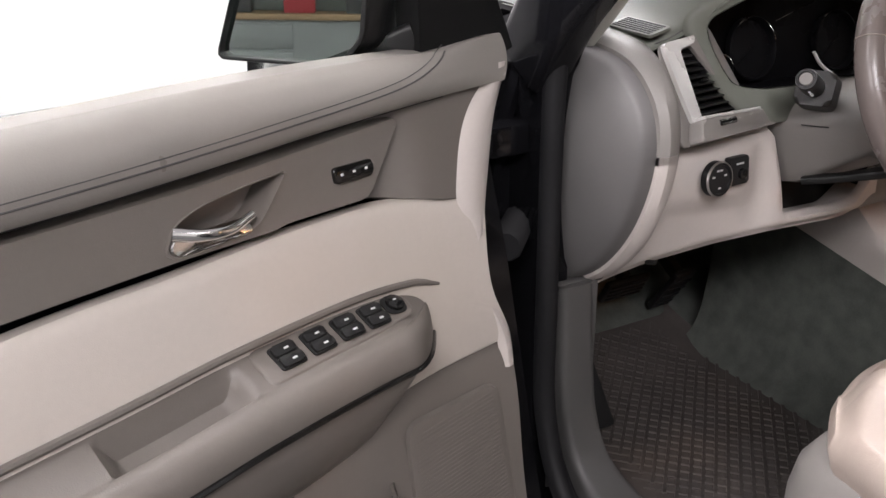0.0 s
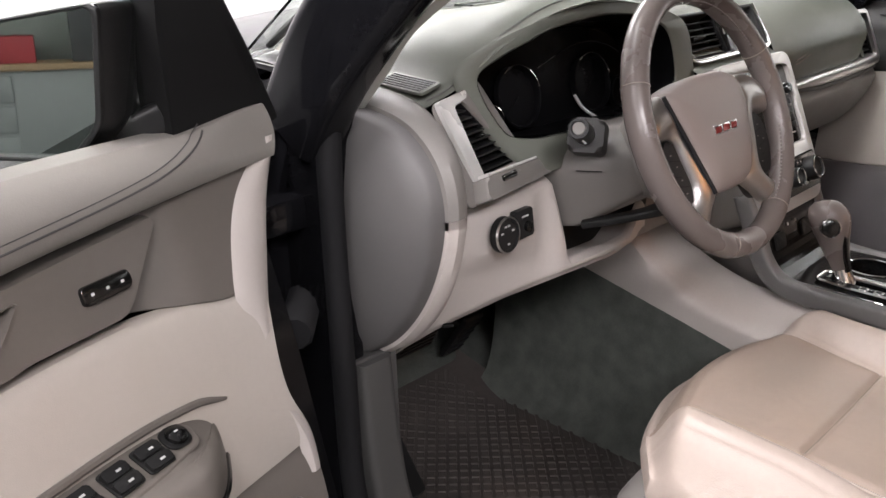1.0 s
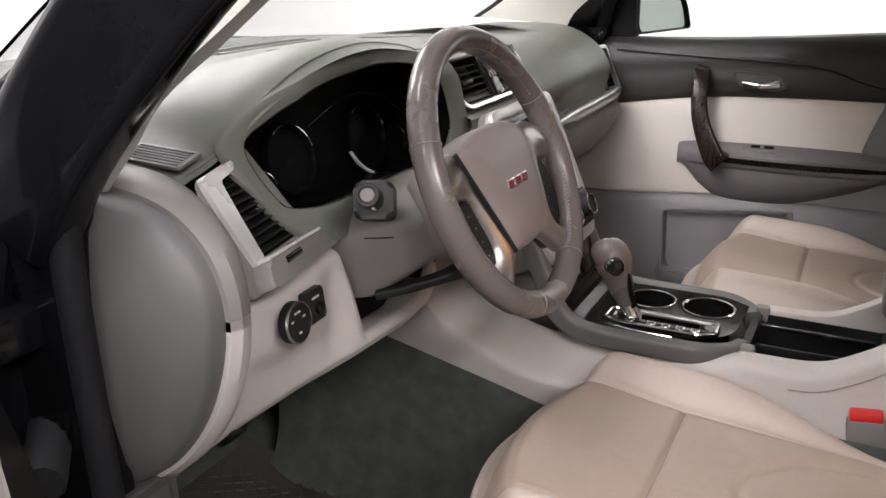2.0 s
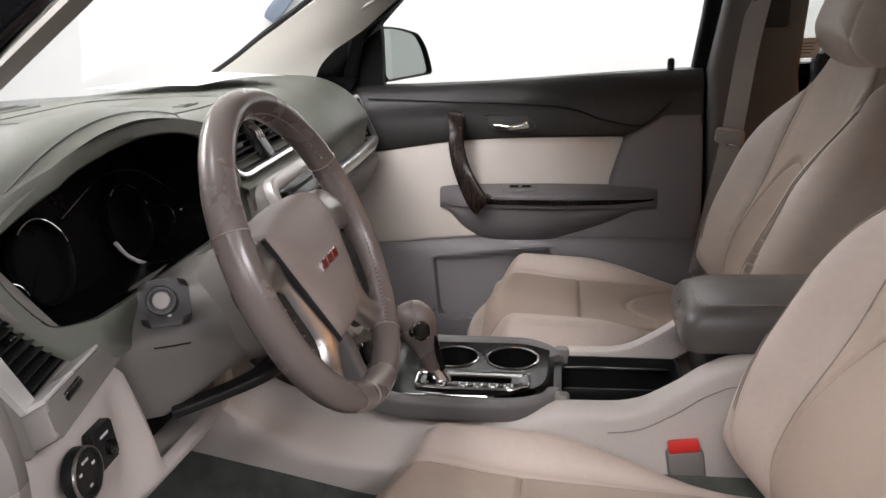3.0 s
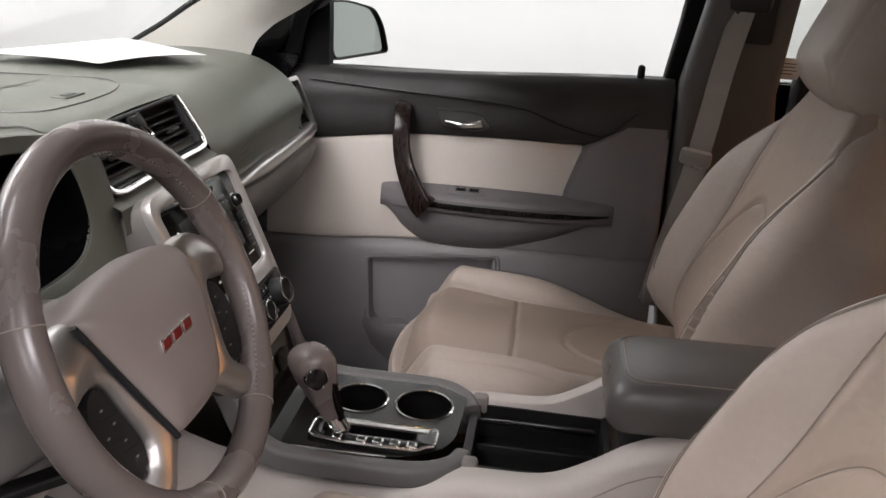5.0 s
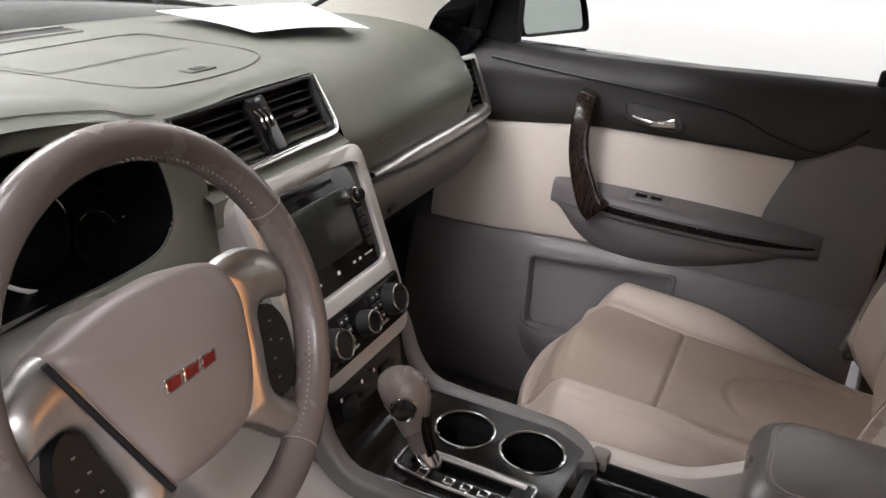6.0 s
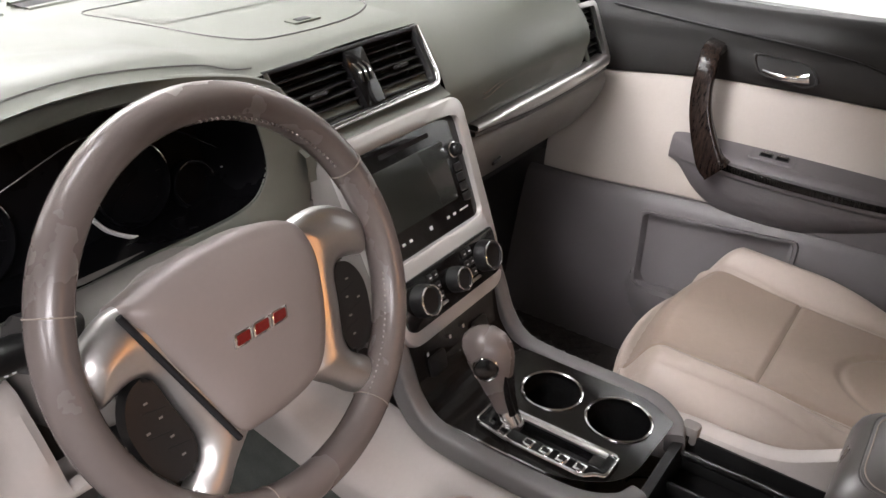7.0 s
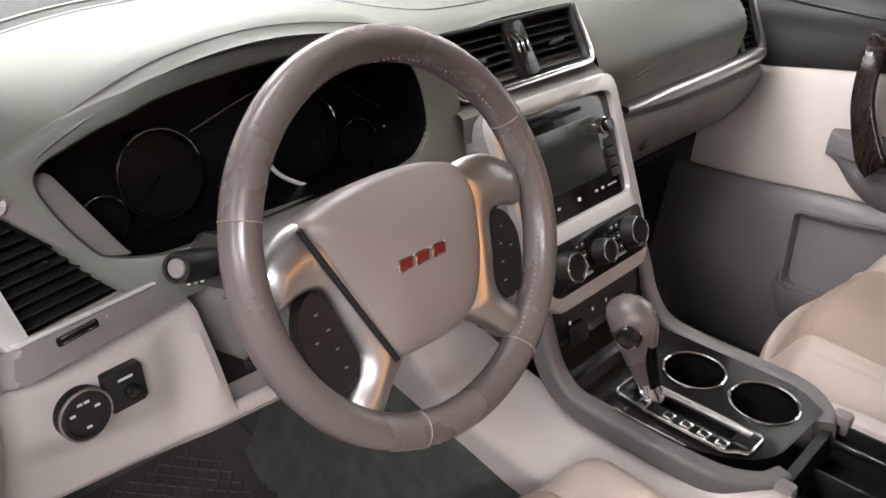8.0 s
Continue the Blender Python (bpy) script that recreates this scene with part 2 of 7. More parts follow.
def loft(rings, closed=True, cap0=False, cap1=False, bm=None):
    bm = bm or bmesh.new()
    vs = [[bm.verts.new(Vector(p)) for p in ring] for ring in rings]
    n = len(vs[0])
    for a, b in zip(vs, vs[1:]):
        for i in range(n if closed else n - 1):
            j = (i + 1) % n
            bm.faces.new((a[i], a[j], b[j], b[i]))
    for want, ring in ((cap0, vs[0]), (cap1, vs[-1])):
        if want:
            bm.faces.new(ring)
    return bm


def placed(points, m):
    return [m @ Vector((*p, 0.0)) if len(p) == 2 else m @ Vector(p) for p in points]


def prism(poly, depth, m=None, bevel=0.0, seg=2, bm=None):
    """An outline in x, y raised to z = depth, with a rounded upper edge."""
    m = m or Matrix.Identity(4)
    one = bmesh.new()
    base = [one.verts.new((p[0], p[1], 0)) for p in poly]
    top = [one.verts.new((p[0], p[1], depth)) for p in poly]
    k = len(poly)
    for i in range(k):
        one.faces.new((base[i], base[(i + 1) % k], top[(i + 1) % k], top[i]))
    one.faces.new(base[::-1])
    cap = one.faces.new(top)
    if bevel:
        bmesh.ops.bevel(one, geom=list(cap.edges), offset=bevel, segments=seg, profile=0.5, affect="EDGES", clamp_overlap=True)
    bmesh.ops.transform(one, matrix=m, verts=one.verts)
    if bm is None:
        return one
    me = bpy.data.meshes.new("tmp")
    one.to_mesh(me)
    one.free()
    bm.from_mesh(me)
    bpy.data.meshes.remove(me)
    return bm


def bar(sx, sy, sz, m=None, bevel=0.004, bm=None):
    """A block centred on m with rounded edges."""
    one = bmesh.new()
    bmesh.ops.create_cube(one, size=1.0, matrix=Matrix.Diagonal((sx, sy, sz, 1)))
    if bevel:
        bmesh.ops.bevel(one, geom=list(one.edges), offset=bevel, segments=2, profile=0.5, affect="EDGES", clamp_overlap=True)
    bmesh.ops.transform(one, matrix=m or Matrix.Identity(4), verts=one.verts)
    if bm is None:
        return one
    me = bpy.data.meshes.new("tmp")
    one.to_mesh(me)
    one.free()
    bm.from_mesh(me)
    bpy.data.meshes.remove(me)
    return bm


def frame_ring(outer, inner, depth, m=None, edge=0.002, n=96, inner_depth=None):
    """A flat frame between two outlines, raised to depth, its edges rounded."""
    m = m or Matrix.Identity(4)
    o, i = even(outer, n), even(inner, n)
    shift = np.argmin(((i[None] - o[:1, None]) ** 2).sum(-1))
    i = np.roll(i, -shift, axis=0)
    w = np.linalg.norm(i - o, axis=1, keepdims=True)
    step = (i - o) / np.maximum(w, 1e-6) * np.minimum(edge, w * 0.45)
    low = 0.0 if inner_depth is None else inner_depth
    rows = [(o, 0), (o, depth - edge), (o + step * 0.3, depth - edge * 0.3), (o + step, depth), (i - step, depth), (i - step * 0.3, depth - edge * 0.3), (i, depth - edge), (i, low)]
    return loft([placed([(x, y, z) for x, y in ring], m) for ring, z in rows])


def lathe(profile, m=None, n=40, cap0=True, cap1=True, bm=None):
    m = m or Matrix.Identity(4)
    rings = [[m @ Vector((r * math.cos(a), r * math.sin(a), z)) for a in np.linspace(0, 2 * math.pi, n, endpoint=False)] for r, z in profile]
    return loft(rings, True, cap0, cap1, bm)


def sweep(path, prof, closed=False, up=(0, 0, 1), scale=None, cap=True, bm=None):
    """A profile (side, up) carried along a path."""
    p = np.array(path, float)
    n = len(p)
    t = np.roll(p, -1, 0) - np.roll(p, 1, 0) if closed else np.gradient(p, axis=0)
    t /= np.linalg.norm(t, axis=1, keepdims=True)
    ups = np.broadcast_to(np.array(up, float), p.shape)
    side = np.cross(t, ups)
    side /= np.linalg.norm(side, axis=1, keepdims=True)
    over = np.cross(side, t)
    sc = np.ones(n) if scale is None else np.interp(np.linspace(0, 1, n), np.linspace(0, 1, len(scale)), scale)
    rings = [[p[i] + sc[i] * (a * side[i] + b * over[i]) for a, b in prof] for i in range(n)]
    if closed:
        rings.append(rings[0])
    return loft(rings, True, cap and not closed, cap and not closed, bm)


def circle(r, n=12, r2=None):
    return [(r * math.cos(a), (r2 or r) * math.sin(a)) for a in np.linspace(0, 2 * math.pi, n, endpoint=False)]


def sheet(rows, thick=0.0, bm=None):
    """A surface through rows of points, with thickness behind it."""
    bm = loft(rows, closed=False, bm=bm)
    if thick:
        bmesh.ops.recalc_face_normals(bm, faces=bm.faces)
        bmesh.ops.solidify(bm, geom=list(bm.faces), thickness=thick)
    return bm


def smoothstep(a, b, x):
    t = np.clip((np.asarray(x, float) - a) / (b - a), 0, 1)
    return t * t * (3 - 2 * t)


def shell(zfun, xs, ys, squeeze=0.25, drop=0.1, tuck=0.02, n=90, m=None, width=None, bow=(0.0, 0.0)):
    """A padded block: top given by zfun(x, y) over a rounded rectangle, with sides that fall by drop and tuck in."""
    m = m or Matrix.Identity(4)
    a = np.linspace(-1, 1, n)
    A, B = np.meshgrid(a, a, indexing="ij")
    X = (xs[0] + xs[1]) / 2 + (xs[1] - xs[0]) / 2 * A * np.sqrt(1 - squeeze * B * B)
    Y = (ys[0] + ys[1]) / 2 + (ys[1] - ys[0]) / 2 * B * np.sqrt(1 - squeeze * A * A)
    Y = Y + (bow[0] - bow[1] * A * A) * smoothstep(-0.3, 1.0, B)
    S = np.maximum(abs(A), abs(B))
    if width is not None:
        X = X * width(B)
    Z = zfun(X, Y, A, B, S)
    bm = bmesh.new()
    v = [[bm.verts.new(m @ Vector((X[i, j], Y[i, j], Z[i, j]))) for j in range(n)] for i in range(n)]
    for i in range(n - 1):
        for j in range(n - 1):
            bm.faces.new((v[i][j], v[i + 1][j], v[i + 1][j + 1], v[i][j + 1]))
    idx = [(i, 0) for i in range(n)] + [(n - 1, j) for j in range(1, n)] + [(i, n - 1) for i in range(n - 2, -1, -1)] + [(0, j) for j in range(n - 2, 0, -1)]
    cx, cy = X.mean(), Y.mean()
    last = [v[i][j] for i, j in idx]
    for f, k in ((0.25, -0.3), (0.6, 0.1), (1.0, 1.0)):
        ring = []
        for i, j in idx:
            dx, dy = cx - X[i, j], cy - Y[i, j]
            d = math.hypot(dx, dy)
            ring.append(bm.verts.new(m @ Vector((X[i, j] + dx / d * tuck * k, Y[i, j] + dy / d * tuck * k, Z[i, j] * (1 - f) + (Z.min() - drop) * f))))
        for q in range(len(idx)):
            r = (q + 1) % len(idx)
            bm.faces.new((last[q], last[r], ring[r], ring[q]))
        last = ring
    bm.faces.new(last)
    return bm


def groove(d, w=0.004):
    """1 on a line, 0 away from it."""
    return np.exp(-((d / w) ** 2))


def frame_m(origin, right, up):
    """A pose with x along right, y along up and z out of both."""
    r = Vector(right).normalized()
    n = r.cross(Vector(up)).normalized()
    u = n.cross(r)
    m = Matrix(((*r, 0), (*u, 0), (*n, 0), (0, 0, 0, 1))).transposed()
    m.translation = origin
    return m


def pillow(poly, depth, m, radius=0.012, rise=0.009, step=0.0035):
    """An outline with upright sides whose top swells to a rounded ridge."""
    pts = np.array([tuple(p)[:2] for p in poly], float)
    a, b = pts, np.roll(pts, -1, 0)

    def edge_gap(p):
        t = np.clip(((p - a) * (b - a)).sum(1) / np.maximum(((b - a) ** 2).sum(1), 1e-12), 0, 1)
        return np.sqrt((((a + (b - a) * t[:, None]) - p) ** 2).sum(1)).min()

    def inside(p):
        c = (a[:, 1] > p[1]) != (b[:, 1] > p[1])
        x = (b[:, 0] - a[:, 0]) * (p[1] - a[:, 1]) / np.where(b[:, 1] == a[:, 1], 1e-9, b[:, 1] - a[:, 1]) + a[:, 0]
        return (c & (p[0] < x)).sum() % 2 == 1
    inner = []
    lo, hi = pts.min(0), pts.max(0)
    for j, y in enumerate(np.arange(lo[1], hi[1], step * 0.87)):
        for x in np.arange(lo[0] + (j % 2) * step / 2, hi[0], step):
            p = np.array((x, y))
            if inside(p) and edge_gap(p) > step * 0.45:
                inner.append((x, y))
    k = len(pts)
    co = [Vector(p) for p in pts] + [Vector(p) for p in inner]
    verts, _, faces, _, _, _ = delaunay_2d_cdt(co, [(i, (i + 1) % k) for i in range(k)], [list(range(k))], 1, 1e-6)
    one = bmesh.new()
    vs = []
    for v in verts:
        g = min(edge_gap(np.array(v)) / radius, 1.0)
        vs.append(one.verts.new((v.x, v.y, depth + rise * math.sqrt(max(1 - (1 - g) ** 2, 0.0)))))
    for f in faces:
        one.faces.new([vs[i] for i in f])
    one.normal_update()
    if sum(f.normal.z for f in one.faces) < 0:
        bmesh.ops.reverse_faces(one, faces=one.faces)
    rim = [e for e in one.edges if e.is_boundary]
    low = bmesh.ops.extrude_edge_only(one, edges=rim)["geom"]
    for v in low:
        if isinstance(v, bmesh.types.BMVert):
            v.co.z = 0
    bmesh.ops.recalc_face_normals(one, faces=one.faces)
    bmesh.ops.transform(one, matrix=m, verts=one.verts)
    return one

# ---- the room round the car ----
def wall(name, x0, y0, z0, x1, y1, z1, material, label, category):
    bm = bar(x1 - x0, y1 - y0, z1 - z0, Matrix.Translation(((x0 + x1) / 2, (y0 + y1) / 2, (z0 + z1) / 2)), 0)
    return structure(name, bm, material, label, category)


wall("ground", -8.2, -6.2, -0.1, 4.7, 5.7, 0.0, CONCRETE, "grey painted concrete workshop floor", "floor")
wall("wall_north", -8.2, 5.5, 0.0, 4.7, 5.7, 3.8, WHITEWALL, "plain white painted workshop wall", "wall")
wall("wall_south", -8.2, -6.2, 0.0, 4.7, -6.0, 3.8, WHITEWALL, "plain white painted workshop wall", "wall")
wall("wall_east", 4.5, -6.0, 0.0, 4.7, 5.5, 3.8, WHITEWALL, "plain white painted workshop wall", "wall")
wall("wall_west", -8.2, -6.0, 0.0, -8.0, 5.5, 3.8, GREENWALL, "plain grey-green painted workshop wall", "wall")
wall("ceiling", -8.2, -6.2, 3.8, 4.7, 5.7, 3.95, WHITEWALL, "plain white workshop ceiling", "ceiling")


def mirrored(points, s):
    return [(s * x, y, z) for x, y, z in points]


# ---- the car's shell ----
def shell_parts():
    # floor and toe board
    ys = spline([(0.86, 0.80), (0.80, 0.66), (0.62, 0.47), (0.45, 0.43), (0.0, 0.43), (-0.8, 0.43), (-1.6, 0.50)], 40)
    rows = [[(x, y, z) for x in np.linspace(-0.80, 0.80, 20)] for y, z in ys]
    structure("floor", sheet(rows, 0.02), CARPET, "dark grey-green carpet of the footwells", "carpet", smooth=True)
    for s, tag in ((-1, "1"), (1, "2")):
        side = "driver's" if s < 0 else "passenger's"
        # hinge pillar, black paint
        out = rounded([(0.280, 0.36), (0.280, 1.13), (0.24, 1.19), (0.36, 1.19), (0.62, 1.10), (0.62, 0.36)], 0.02)
        m = frame_m((s * 0.80, 0, 0), (0, s, 0), (0, 0, 1))
        out2 = [(s * y, z) for y, z in out]
        structure("pillar_hinge_" + tag, prism(out2, 0.055, m, 0.012, 3), PAINT, "black painted hinge pillar on the " + side + " side", "car body", smooth=True)
        # windscreen pillar
        k = 0.0 if s < 0 else 0.07
        path = spline(mirrored([(0.84, 0.335 + k, 1.13), (0.832, 0.245 + k, 1.25), (0.79, 0.09 + k, 1.41), (0.715, -0.09 + k, 1.54), (0.66, -0.5, 1.60), (0.65, -1.1, 1.62), (0.66, -1.9, 1.58)], s), 50)
        structure("pillar_windscreen_" + tag, sweep(path, rounded([(-0.028, -0.06), (0.028, -0.06), (0.028, 0.05), (-0.028, 0.05)], 0.018)), PAINT,
                  "black painted windscreen pillar and roof rail", "car body", smooth=True)
        inner = spline([(0.685, 0.600, 1.186), (0.68, 0.506, 1.241), (0.675, 0.424, 1.297), (0.665, 0.327, 1.357), (0.65, 0.251, 1.403), (0.60, 0.02, 1.545)], 24)
        outer = spline([(0.70, 0.331, 1.170), (0.705, 0.311, 1.224), (0.715, 0.285, 1.256), (0.725, 0.262, 1.277), (0.738, 0.208, 1.314), (0.735, 0.154, 1.357), (0.722, 0.092, 1.401), (0.665, -0.14, 1.545)], 24)
        if s < 0:
            outer = spline([(0.785, 0.290, 1.150), (0.772, 0.252, 1.20), (0.752, 0.222, 1.25), (0.715, 0.158, 1.31), (0.665, 0.02, 1.43), (0.62, -0.14, 1.545)], 24)
        rows = []
        for a, b in zip(inner, outer):
            row = []
            for f in np.linspace(0, 1, 9):
                p = a * (1 - f) + b * f
                row.append((s * (p[0] - 0.018 * math.sin(math.pi * f)), p[1] - 0.010 * math.sin(math.pi * f), p[2]))
            rows.append(row)
        structure("trim_gasket_" + tag, sweep([(s * (x + 0.004), y + 0.006, z + 0.006) for x, y, z in inner], circle(0.007, 8)), BLACKPLASTIC, "black edge of the windscreen", "windscreen edge", smooth=True)
        structure("trim_pillar_" + tag, sheet(rows, 0.012), HEADLINER, "pale grey moulded windscreen pillar cover", "pillar trim", smooth=True)
        # door seal
        head = [(0.70, -0.44, 1.56), (0.745, -0.065, 1.455), (0.80, 0.156, 1.32), (0.832, 0.257, 1.185)] if s < 0 else [(0.68, -0.44, 1.565), (0.715, -0.07, 1.505), (0.752, 0.085, 1.408), (0.768, 0.165, 1.350), (0.785, 0.225, 1.300), (0.832, 0.268, 1.185)]
        path = spline(mirrored(head + [ (0.838, 0.276, 1.10), (0.838, 0.275, 0.80), (0.838, 0.265, 0.60),
                                (0.838, 0.19, 0.475), (0.838, 0.02, 0.425), (0.838, -0.30, 0.42), (0.838, -0.70, 0.42)], s), 90)
        structure("trim_seal_" + tag, sweep(path, circle(0.017, 10), up=(s, 0.01, 0.02)), RUBBER, "black rubber door seal round the " + side + " opening", "door seal", smooth=True)
        inn = np.array(path) * [1, 1, 1] + np.array([-s * 0.014, 0.006, 0.006])
        structure("trim_flange_" + tag, sweep(inn, circle(0.008, 8), up=(s, 0.01, 0.02)), RUBBER, "black inner edge of the " + side + " door opening", "door seal", smooth=True)
        # sill
        prof = rounded([(0.80, 0.30), (0.80, 0.43), (0.845, 0.435), (0.90, 0.41), (0.93, 0.30)], 0.015)
        rings = [[(s * x, y, z) for x, z in prof] for y in (0.5, 0.1, -0.4, -1.0, -1.9)]
        structure("sill_" + tag, loft(rings, True, True, True), PAINT, "black painted door sill", "car body", smooth=True)
        path = spline(mirrored([(0.795, 0.275, 0.815), (0.795, 0.268, 0.70), (0.792, 0.255, 0.60), (0.788, 0.222, 0.525), (0.780, 0.150, 0.478), (0.775, 0.0, 0.455), (0.775, -0.45, 0.450), (0.775, -1.1, 0.450)], s), 60)
        structure("trim_sill_" + tag, sweep(path, rounded(rect(-0.022, -0.030, 0.022, 0.030), 0.012, 4), up=(1, 0, 0), scale=(0.9, 1, 1, 1.1, 1.3, 1.4, 1.4, 1.4)), KICKTRIM, "dark grey plastic trim that runs down from the kick panel along the sill", "sill trim", smooth=True)
        # kick panel
        out = rounded([(0.265, 0.455), (0.262, 0.56), (0.265, 0.818), (0.36, 0.812), (0.60, 0.80), (0.60, 0.455)], 0.012)
        m = frame_m((s * 0.755, 0, 0), (0, s, 0), (0, 0, 1))
        structure("trim_kick_" + tag, prism([(s * y, z) for y, z in out], 0.068, m, 0.016, 4), KICKTRIM, "dark grey plastic kick panel below the dashboard's end", "kick panel", smooth=True)
        # centre pillar
        rings = []
        for z, y0, y1, x0, x1 in ((0.44, -0.640, -0.86, 0.74, 0.86), (0.80, -0.606, -0.84, 0.765, 0.87), (1.18, -0.598, -0.80, 0.80, 0.875), (1.40, -0.625, -0.80, 0.745, 0.80), (1.60, -0.68, -0.82, 0.64, 0.70)):
            q = rounded([(x0, y0), (x1, y0), (x1, y1), (x0, y1)], 0.022, 4)
            rings.append([(s * x, y, z) for x, y in q])
        structure("pillar_centre_" + tag, loft(rings, True, True, True), GREYPLASTIC, "dark grey centre pillar cover behind the front door", "pillar trim", smooth=True)
        # rear side below and above the belt line
        bm = bar(0.06, 1.05, 0.66, Matrix.Translation((s * 0.83, -1.36, 0.76)), 0.02)
        structure("panel_rear_" + tag, bm, TRIM, "grey rear door panel behind the front seats", "door panel", smooth=True)
        bm = bar(0.07, 1.05, 0.15, Matrix.Translation((s * 0.835, -1.36, 1.155)), 0.02)
        structure("panel_belt_" + tag, bm, BLACKPLASTIC, "black upper edge of the rear door panel", "door panel", smooth=True)
        # front wing
        rows = []
        for y, x0 in ((0.335, 0.945), (0.36, 0.95), (0.8, 0.965), (1.3, 0.955), (1.75, 0.88), (1.95, 0.72)):
            rows.append([(s * (x0 - 0.10 * f ** 3), y, 0.34 + 0.80 * f) for f in np.linspace(0, 1, 9)])
        structure("wing_" + tag, sheet(rows, 0.012), PAINT, "black painted front wing", "car body", smooth=True)
        structure("wing_flange_" + tag, bar(0.12, 0.012, 0.78, Matrix.Translation((s * 0.885, 0.36, 0.735)), 0.004), PAINT, "black painted flange behind the front wing", "car body", smooth=True)
        # tinted rear side window, its frame and the rear corner pillar
        rows = [[(s * (0.835 - 0.42 * (z - 1.22)), y, z) for y in np.linspace(-0.80, -1.95, 8)] for z in np.linspace(1.20, 1.60, 5)]
        structure("window_rear_" + tag, sheet(rows, 0.004), TINTED, "dark tinted rear side window", "window", smooth=True)
        rows = [[(s * (0.86 - 0.42 * (z - 1.22) * (z > 1.22)), y - 0.2 * (1.6 - z), z) for y in (-1.80, -1.95, -2.20)] for z in (0.6, 0.9, 1.22, 1.4, 1.62)]
        structure("pillar_rear_" + tag, sheet(rows, 0.03), DARKTRIM, "dark rear corner pillar", "pillar trim", smooth=True)
    # roof
    rows = []
    for y, zc in ((0.02, 1.565), (-0.25, 1.615), (-0.8, 1.65), (-1.5, 1.64), (-2.2, 1.57)):
        rows.append([(x, y - 0.1 * abs(x) ** 2, zc - 0.06 * (abs(x) / 0.66) ** 3) for x in np.linspace(-0.665, 0.665, 15)])
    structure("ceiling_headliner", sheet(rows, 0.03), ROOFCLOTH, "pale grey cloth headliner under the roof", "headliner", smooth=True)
    rows = [[(x * 1.055, y - 0.1 * abs(x) ** 2, zc + 0.040 - 0.075 * (abs(x) / 0.66) ** 3) for x in np.linspace(-0.68, 0.68, 17)] for y, zc in ((0.03, 1.565), (-0.25, 1.615), (-0.8, 1.65), (-1.5, 1.64), (-2.26, 1.57))]
    structure("roof", sheet(rows, 0.012), PAINT, "black painted car roof", "car body", smooth=True)
    for s, tag in ((-1, "1"), (1, "2")):
        rows = [[(s * (0.885 + 0.03 * math.sin(math.pi * f)), y, 0.34 + 0.86 * f) for f in np.linspace(0, 1, 9)] for y in (-0.80, -1.2, -1.6, -2.0, -2.3)]
        structure("flank_" + tag, sheet(rows, 0.012), PAINT, "black painted rear flank of the car", "car body", smooth=True)
    wall("panel_tail", -0.86, -2.3, 0.4, 0.86, -2.22, 1.15, DARKTRIM, "dark panel at the back of the cabin", "car body")
    rows = [[(x, -2.24 + 0.12 * (z - 1.15) / 0.45, z) for x in np.linspace(-0.80, 0.80, 8)] for z in np.linspace(1.15, 1.60, 4)]
    structure("window_tail", sheet(rows, 0.004), TINTED, "dark tinted tailgate window", "window", smooth=True)
    # firewall and bonnet
    wall("panel_bulkhead", -0.80, 0.86, 0.40, 0.80, 0.90, 1.16, RUBBER, "black sound-proofing at the front of the footwells", "bulkhead")
    rows = []
    for y, z in ((0.80, 1.185), (0.92, 1.205), (1.2, 1.19), (1.6, 1.12), (1.9, 0.98), (1.98, 0.70)):
        rows.append([(x, y - 0.16 * (x / 0.8) ** 2, z - 0.05 * (x / 0.8) ** 2) for x in np.linspace(-0.86, 0.86, 17)])
    structure("bonnet", sheet(rows, 0.02), PAINT, "black painted bonnet in front of the windscreen", "car body", smooth=True)
    rows = []
    for y, z in ((0.735, 1.17), (0.79, 1.178), (0.83, 1.18)):
        rows.append([(x, y - 0.24 * (x / 0.72) ** 2, z) for x in np.linspace(-0.74, 0.74, 21)])
    structure("trim_cowl", sheet(rows, 0.012), BLACKPLASTIC, "black cowl panel at the foot of the windscreen", "cowl", smooth=True)
    # windscreen
    rows = []
    for f in np.linspace(0, 1, 12):
        y, z = 0.80 - 0.78 * f, 1.185 + 0.40 * f - 0.035 * math.sin(math.pi * f) * -1
        w = 0.74 - 0.09 * f
        rows.append([(x * w, y - (0.20 - 0.1 * f) * x * x, z) for x in np.linspace(-1, 1, 17)])
    ob = structure("window_windscreen", sheet(rows, 0.004), GLASS, "clear laminated windscreen", "windscreen", smooth=True)
    ob.visible_shadow = False


shell_parts()


